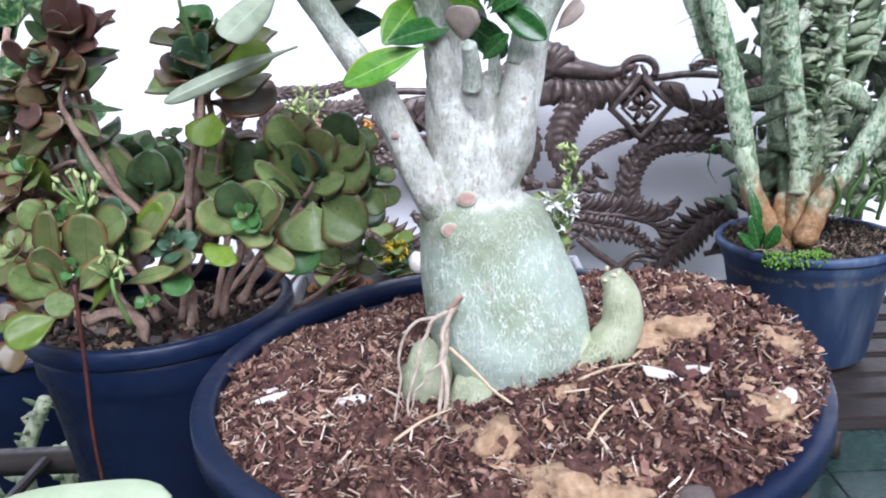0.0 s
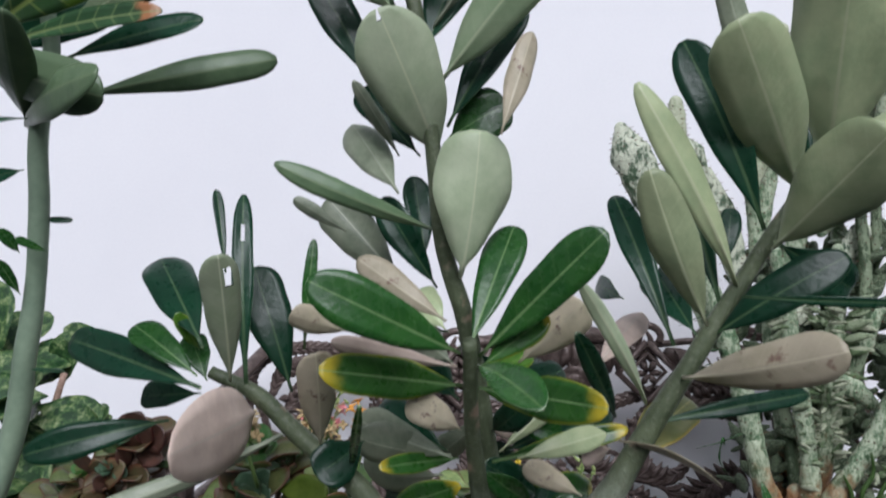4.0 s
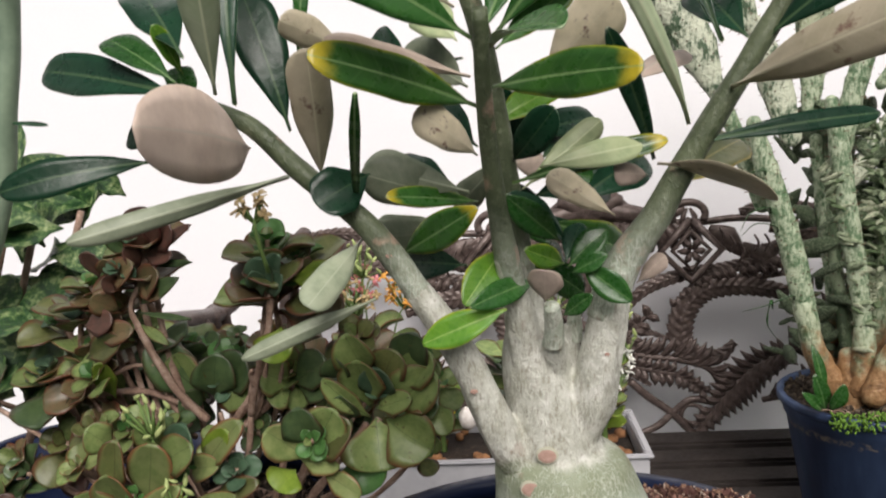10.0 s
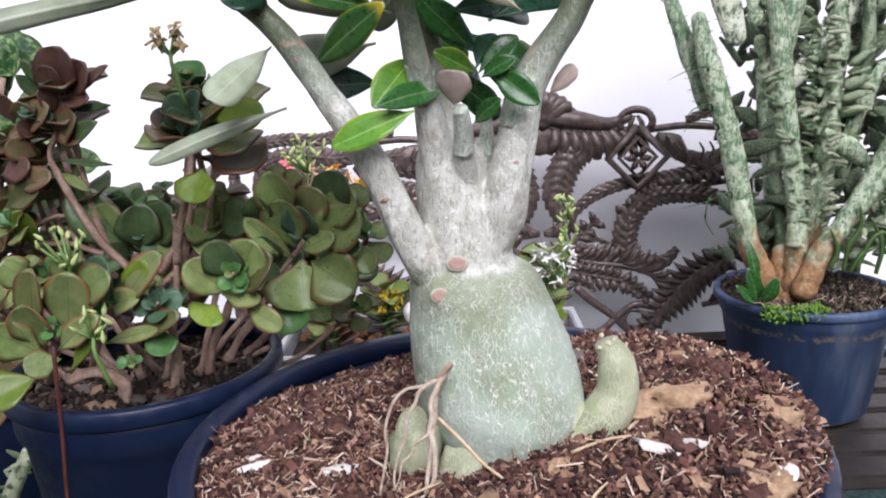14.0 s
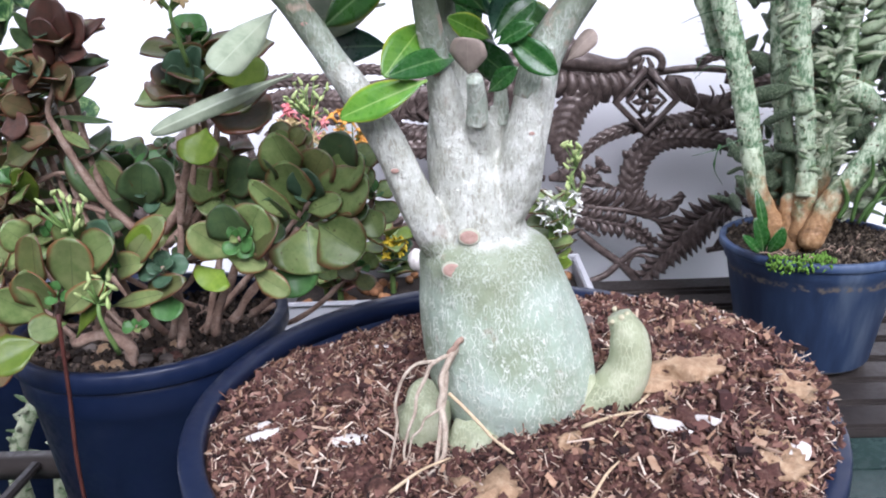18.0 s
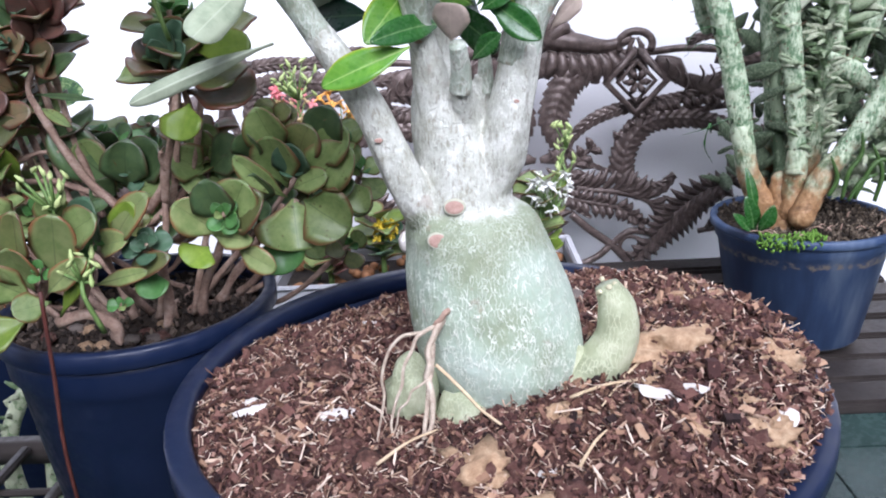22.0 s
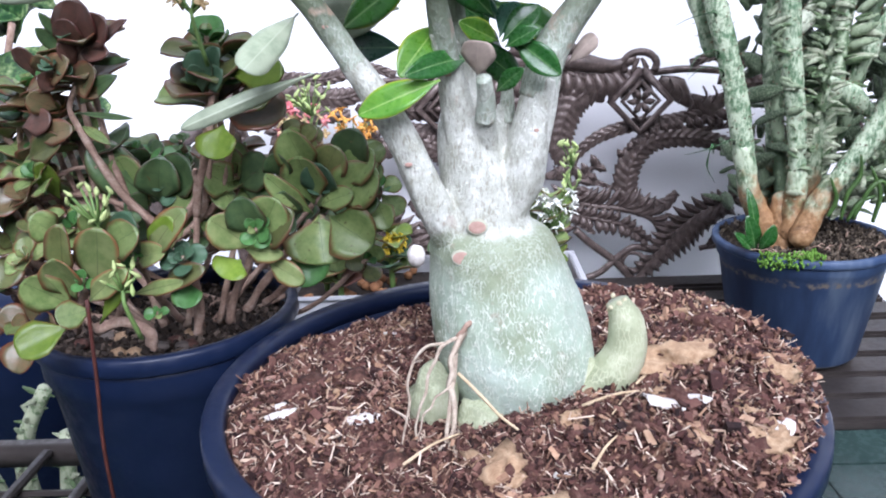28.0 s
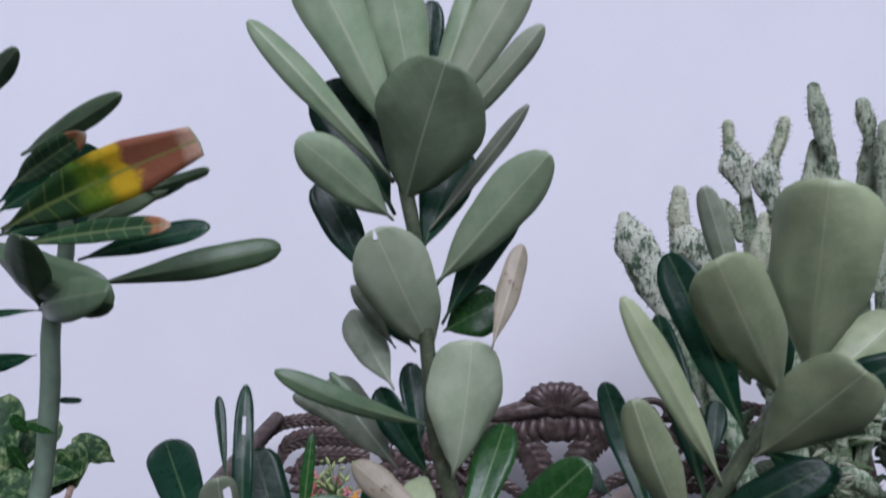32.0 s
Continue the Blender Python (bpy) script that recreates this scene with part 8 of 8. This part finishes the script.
# ---------- planter on the bench ----------
PX0, PX1, PY0, PY1, PZ0, PZ1 = -0.27, 0.186, 1.10, 1.27, 0.480, 0.645
planter = thing("planter_box", ((PX0 + PX1) / 2, (PY0 + PY1) / 2, PZ0), "white rectangular plastic planter on the bench seat", "planter")
for nm, size, at in (("front_wall", (PX1 - PX0, 0.006, PZ1 - PZ0), ((PX0 + PX1) / 2, PY0, (PZ0 + PZ1) / 2)), ("back_wall", (PX1 - PX0, 0.006, PZ1 - PZ0), ((PX0 + PX1) / 2, PY1, (PZ0 + PZ1) / 2)),
                     ("end_wall", (0.006, PY1 - PY0 - 0.006, PZ1 - PZ0), (PX0 + 0.003, (PY0 + PY1) / 2, (PZ0 + PZ1) / 2)), ("end_wall", (0.006, PY1 - PY0 - 0.006, PZ1 - PZ0), (PX1 - 0.003, (PY0 + PY1) / 2, (PZ0 + PZ1) / 2)),
                     ("base", (PX1 - PX0 - 0.012, PY1 - PY0 - 0.006, 0.006), ((PX0 + PX1) / 2, (PY0 + PY1) / 2, PZ0 + 0.003)),
                     ("front_rim", (PX1 - PX0 + 0.012, 0.011, 0.005), ((PX0 + PX1) / 2, PY0 - 0.003, PZ1 + 0.0025)), ("back_rim", (PX1 - PX0 + 0.012, 0.011, 0.005), ((PX0 + PX1) / 2, PY1 + 0.003, PZ1 + 0.0025)),
                     ("end_rim", (0.011, PY1 - PY0 - 0.006, 0.005), (PX0, (PY0 + PY1) / 2, PZ1 + 0.0025)), ("end_rim", (0.011, PY1 - PY0 - 0.006, 0.005), (PX1, (PY0 + PY1) / 2, PZ1 + 0.0025))):
    part(nm, box(size, 0.002), WHITE_POT, planter, smooth=False, m=Matrix.Translation(at))
part("soil", box((PX1 - PX0 - 0.014, PY1 - PY0 - 0.008, 0.10), 0.004), DARK_SOIL, planter, m=Matrix.Translation(((PX0 + PX1) / 2, (PY0 + PY1) / 2, PZ1 - 0.07)))
for n in range(60):
    r = rnd(0.006, 0.011)
    lump("clay_pellet", (rnd(PX0 + 0.015, PX1 - 0.015), rnd(PY0 + 0.012, PY1 - 0.012), PZ1 - 0.018 + rnd(0, 0.008)), (r, r, r * 0.9), CLAY, planter, seed=n, detail=1, bumps=0.12)


def petal_mat(name, c, d):
    return plain(name, [(0.3, c), (0.7, d)], 300.0, 0.6, relief=0.1, vary=0.2)


PETALS = {"white": petal_mat("white_petal", (0.62, 0.62, 0.56), (0.8, 0.8, 0.76)), "yellow": petal_mat("yellow_petal", (0.62, 0.42, 0.02), (0.75, 0.58, 0.05)),
          "orange": petal_mat("orange_petal", (0.65, 0.27, 0.03), (0.72, 0.42, 0.12)), "pink": petal_mat("pink_petal", (0.55, 0.12, 0.14), (0.68, 0.28, 0.28)),
          "bud": petal_mat("green_bud", (0.24, 0.34, 0.10), (0.45, 0.50, 0.22)), "withered": petal_mat("withered_petal", (0.42, 0.30, 0.14), (0.58, 0.45, 0.25))}


def floret(look_name):
    bm = bmesh.new()
    if look_name == "bud":
        tube_in(bm, [(0, 0, -0.6), (0, 0, 0), (0, 0, 1.0)], [0.16, 0.36, 0.12], 6, steps=2)
    else:
        for k in range(4):
            a = k * math.pi / 2 + 0.3
            d = V(math.cos(a), math.sin(a), 0)
            tube_in(bm, [V(0, 0, 0), d * 0.6 + V(0, 0, 0.25), d * 1.15 + V(0, 0, 0.1)], [0.14, 0.44, 0.12], 6, steps=2, flat=0.25)
        tube_in(bm, [(0, 0, -1.2), (0, 0, 0.1)], [0.16, 0.22], 6, steps=1)
    return mesh_of("floret", bm, PETALS[look_name])


FLORETS = {k: floret(k) for k in PETALS}
STALK = plain("flower_stalk", [(0.3, (0.09, 0.16, 0.04)), (0.7, (0.17, 0.26, 0.08))], 80.0, 0.5)


def flower_head(plant, place, look_name, count, spread, foot=None, size=0.0085):
    c = Vector(place)
    if foot:
        part("flower_stalk", tube([foot, Vector(foot).lerp(c, 0.6) + V(0, -0.006, 0), c - V(0, 0, spread * 0.8)], [0.0015, 0.0013, 0.0011], 6, steps=4), STALK, plant)
    for k in range(count):
        p = c + V(rnd(-1, 1), rnd(-1, 1) * 0.8, rnd(-0.8, 0.9)) * spread
        part("pedicel", tube([c - V(0, 0, spread), p], [0.0011, 0.0008], 4, steps=2), STALK, plant)
        put("floret", FLORETS[look_name], plant, Matrix.Translation(p) @ Euler((rnd(0.2, 1.3), rnd(-0.6, 0.6), rnd(0, 6))).to_matrix().to_4x4() @ Matrix.Scale(size * rnd(0.8, 1.2), 4))


def small_kalanchoe(x, y, height, label, looks, leaves=16, size=0.05):
    ob = thing("flowering_succulent", (x, y, PZ1 - 0.015), label, "potted plant", "flowering succulents in the planter")
    top = V(x, y, PZ1 + height * 0.5)
    part("stem", tube([(x, y, PZ1 - 0.03), top], [0.005, 0.004], 7, steps=3), STALK, ob)
    for k in range(leaves):
        a = k * 2.4 + rnd(-.3, .3)
        z = PZ1 + height * (0.05 + 0.6 * k / leaves)
        d = V(math.cos(a), math.sin(a), rnd(0.1, 0.6)).normalized()
        b = V(x, y, z)
        t = b + d * size * rnd(0.7, 1.15)
        put("leaf", random.choice(JADE_MESH[random.choice(looks)]), ob, along(b, t, V(-d.x * 0.3, -d.y * 0.3 - 0.3, 1)))
    return ob


k1 = small_kalanchoe(-0.215, 1.19, 0.26, "flowering succulent with pale buds and orange blooms", ("green", "dark"), 22, 0.062)
flower_head(k1, (-0.214, 1.18, 0.935), "bud", 24, 0.030, (-0.21, 1.19, 0.76))
flower_head(k1, (-0.225, 1.17, 0.885), "withered", 22, 0.036, (-0.215, 1.19, 0.76))
flower_head(k1, (-0.155, 1.19, 0.885), "orange", 26, 0.032, (-0.19, 1.19, 0.75))
flower_head(k1, (-0.24, 1.24, 0.885), "pink", 24, 0.034, (-0.22, 1.2, 0.76))
flower_head(k1, (-0.265, 1.24, 0.85), "white", 12, 0.024, (-0.23, 1.2, 0.75))
k2 = small_kalanchoe(-0.11, 1.19, 0.12, "small succulent with a yellow flower head", ("green", "glaucous", "lime"), 16, 0.045)
flower_head(k2, (-0.10, 1.18, 0.705), "yellow", 14, 0.018, (-0.11, 1.19, 0.66))
k3 = small_kalanchoe(-0.005, 1.20, 0.20, "leafy succulent with yellow blooms behind a trunk", ("dark", "green"), 18, 0.055)
flower_head(k3, (0.055, 1.19, 0.80), "yellow", 10, 0.018, (0.0, 1.2, 0.73))
flower_head(k3, (0.07, 1.19, 0.86), "bud", 14, 0.022, (0.0, 1.2, 0.73))
k4 = small_kalanchoe(0.135, 1.18, 0.20, "small succulent with white and pale green flowers", ("green", "lime"), 16, 0.05)
flower_head(k4, (0.148, 1.16, 0.755), "white", 26, 0.032, (0.135, 1.18, 0.70))
flower_head(k4, (0.173, 1.18, 0.835), "bud", 16, 0.020, (0.14, 1.18, 0.72))
flower_head(k4, (0.175, 1.18, 0.79), "bud", 12, 0.018, (0.14, 1.18, 0.72))
small_kalanchoe(-0.185, 1.14, 0.08, "low reddish succulent at the planter's edge", ("red_edge", "red", "green"), 14, 0.045)

tagged(lump("white_stone", (-0.068, 1.160, 0.689), (0.014, 0.012, 0.017), SHELL, bumps=0.15, seed=21), "smooth white stone lying in the planter", "stone")

# buds of the jade plant
for p, look_name, n, s in (((-0.199, 0.44, 0.965), "bud", 12, 0.012), ((-0.187, 0.43, 0.926), "bud", 8, 0.009), ((-0.073, 0.515, 0.975), "bud", 6, 0.008), ((-0.158, 0.55, 0.985), "withered", 8, 0.008), ((-0.145, 0.485, 1.075), "withered", 9, 0.010)):
    flower_head(jade, p, look_name, n, s, tuple(Vector(p) + V(0.004, 0.004, -0.04)), 0.0042)

# ---------- mottled plant by the wall ----------
def mottled():
    m, n, l, b = mat("mottled_leaf", 0.4)
    v = coords(n)
    f = fuzz(n, l, v, 9.0, 7.0, 0.7)
    l.new(ramp(n, l, f, [(0.42, (0.012, 0.045, 0.014)), (0.50, (0.035, 0.095, 0.025)), (0.56, (0.13, 0.20, 0.07)), (0.66, (0.30, 0.36, 0.18))]), b.inputs["Base Color"])
    bump(n, l, b, f, 0.3, 0.02)
    return m


MOTTLED = mottled()
mott = thing("mottled_leaf_plant", (-0.72, 0.84, 0.28), "bushy plant with pale mottled green leaves", "potted plant")
pot("floor_pot", (-0.72, 0.84, 0.0), 0.13, 0.30, POT_BLUE, "dark plastic floor pot under a mottled plant")
soil_disc(bpy.data.objects["floor_pot"], (-0.72, 0.84, 0.285), 0.12, DARK_SOIL, 0.005, 15)
for dx, dy in ((0, 0), (0.04, -0.02), (-0.04, 0.02), (0.07, 0.0)):
    part("stem", tube([(-0.72 + dx * 0.5, 0.84 + dy, 0.27), (-0.64 + dx, 0.80 + dy, 0.65), (-0.46 + dx, 0.74 + dy, 1.06)], [0.006, 0.005, 0.003], 8, steps=6), JADE_STEM, mott)
for k in range(60):
    e = rnd(0, 1)
    b = V(-0.46 + rnd(-0.07, 0.09), 0.74 + rnd(-0.05, 0.06), 0.86 + 0.22 * e)
    d = V(rnd(-1, 1.0), rnd(-1, 0.3), rnd(-0.4, 0.8)).normalized()
    put("leaf", blade_mesh("leaf", rnd(0.5, 0.7), (MOTTLED, MOTTLED), "oval", 0.06, 0.2, 0.01, 0.15, 0.12, 9), mott, along(b, b + d * rnd(0.05, 0.085), V(0, -0.8, 0.6)))

# ---------- pale branching plant low by the rack ----------
low = thing("feathery_cactus", (-0.60, 0.95, 0), "pale green branching plant with tiny leaves", "potted plant")
pot("floor_pot", (-0.60, 0.98, 0.0), 0.12, 0.28, POT_BLUE, "dark plastic floor pot holding a feathery plant")
for pts in (((-0.60, 0.97, 0.26), (-0.60, 0.93, 0.45), (-0.575, 0.91, 0.54), (-0.53, 0.90, 0.615)), ((-0.58, 0.97, 0.26), (-0.54, 0.92, 0.44), (-0.515, 0.90, 0.55)), ((-0.62, 0.97, 0.26), (-0.66, 0.93, 0.5), (-0.64, 0.92, 0.62))):
    part("branch", tube(pts, [0.014, 0.012, 0.009], 8), CACTUS_SKINS["young"], low)
    line = spline(pts, 14)
    for k in range(34):
        q = line[int(len(line) * (0.35 + 0.64 * k / 34))]
        d = V(rnd(-1, 1), rnd(-1, 0.4), rnd(-0.2, 0.7)).normalized()
        put("leaflet", random.choice(SPROUT), low, along(q, q + d * rnd(0.015, 0.03), V(0, -1, 0.5)))

pot("tall_floor_pot", (-0.80, 1.36, 0.003), 0.24, 0.56, POT_BLUE, "tall dark plastic floor pot by the wall")

# ---------- floor and tiles at the wall's foot ---
tile_mesh = mesh_of("tile", box((0.296, 0.286, 0.010), 0.0015), TILE, False)
for i in range(18):
    for k in range(15):
        put("tile", tile_mesh, floor, Matrix.Translation((-2.35 + i * 0.3, -2.32 + k * 0.29, -0.002)))
# an added row of dark tiles that darkens the foot of the wall
for k in range(18):
    x = -2.35 + k * 0.3
    put("skirting_tile", mesh_of("skirting_tile", box((0.296, 0.012, 0.15), 0.002), TILE, False), bpy.data.objects["wall_north"], Matrix.Translation((x, 1.804, 0.08)))
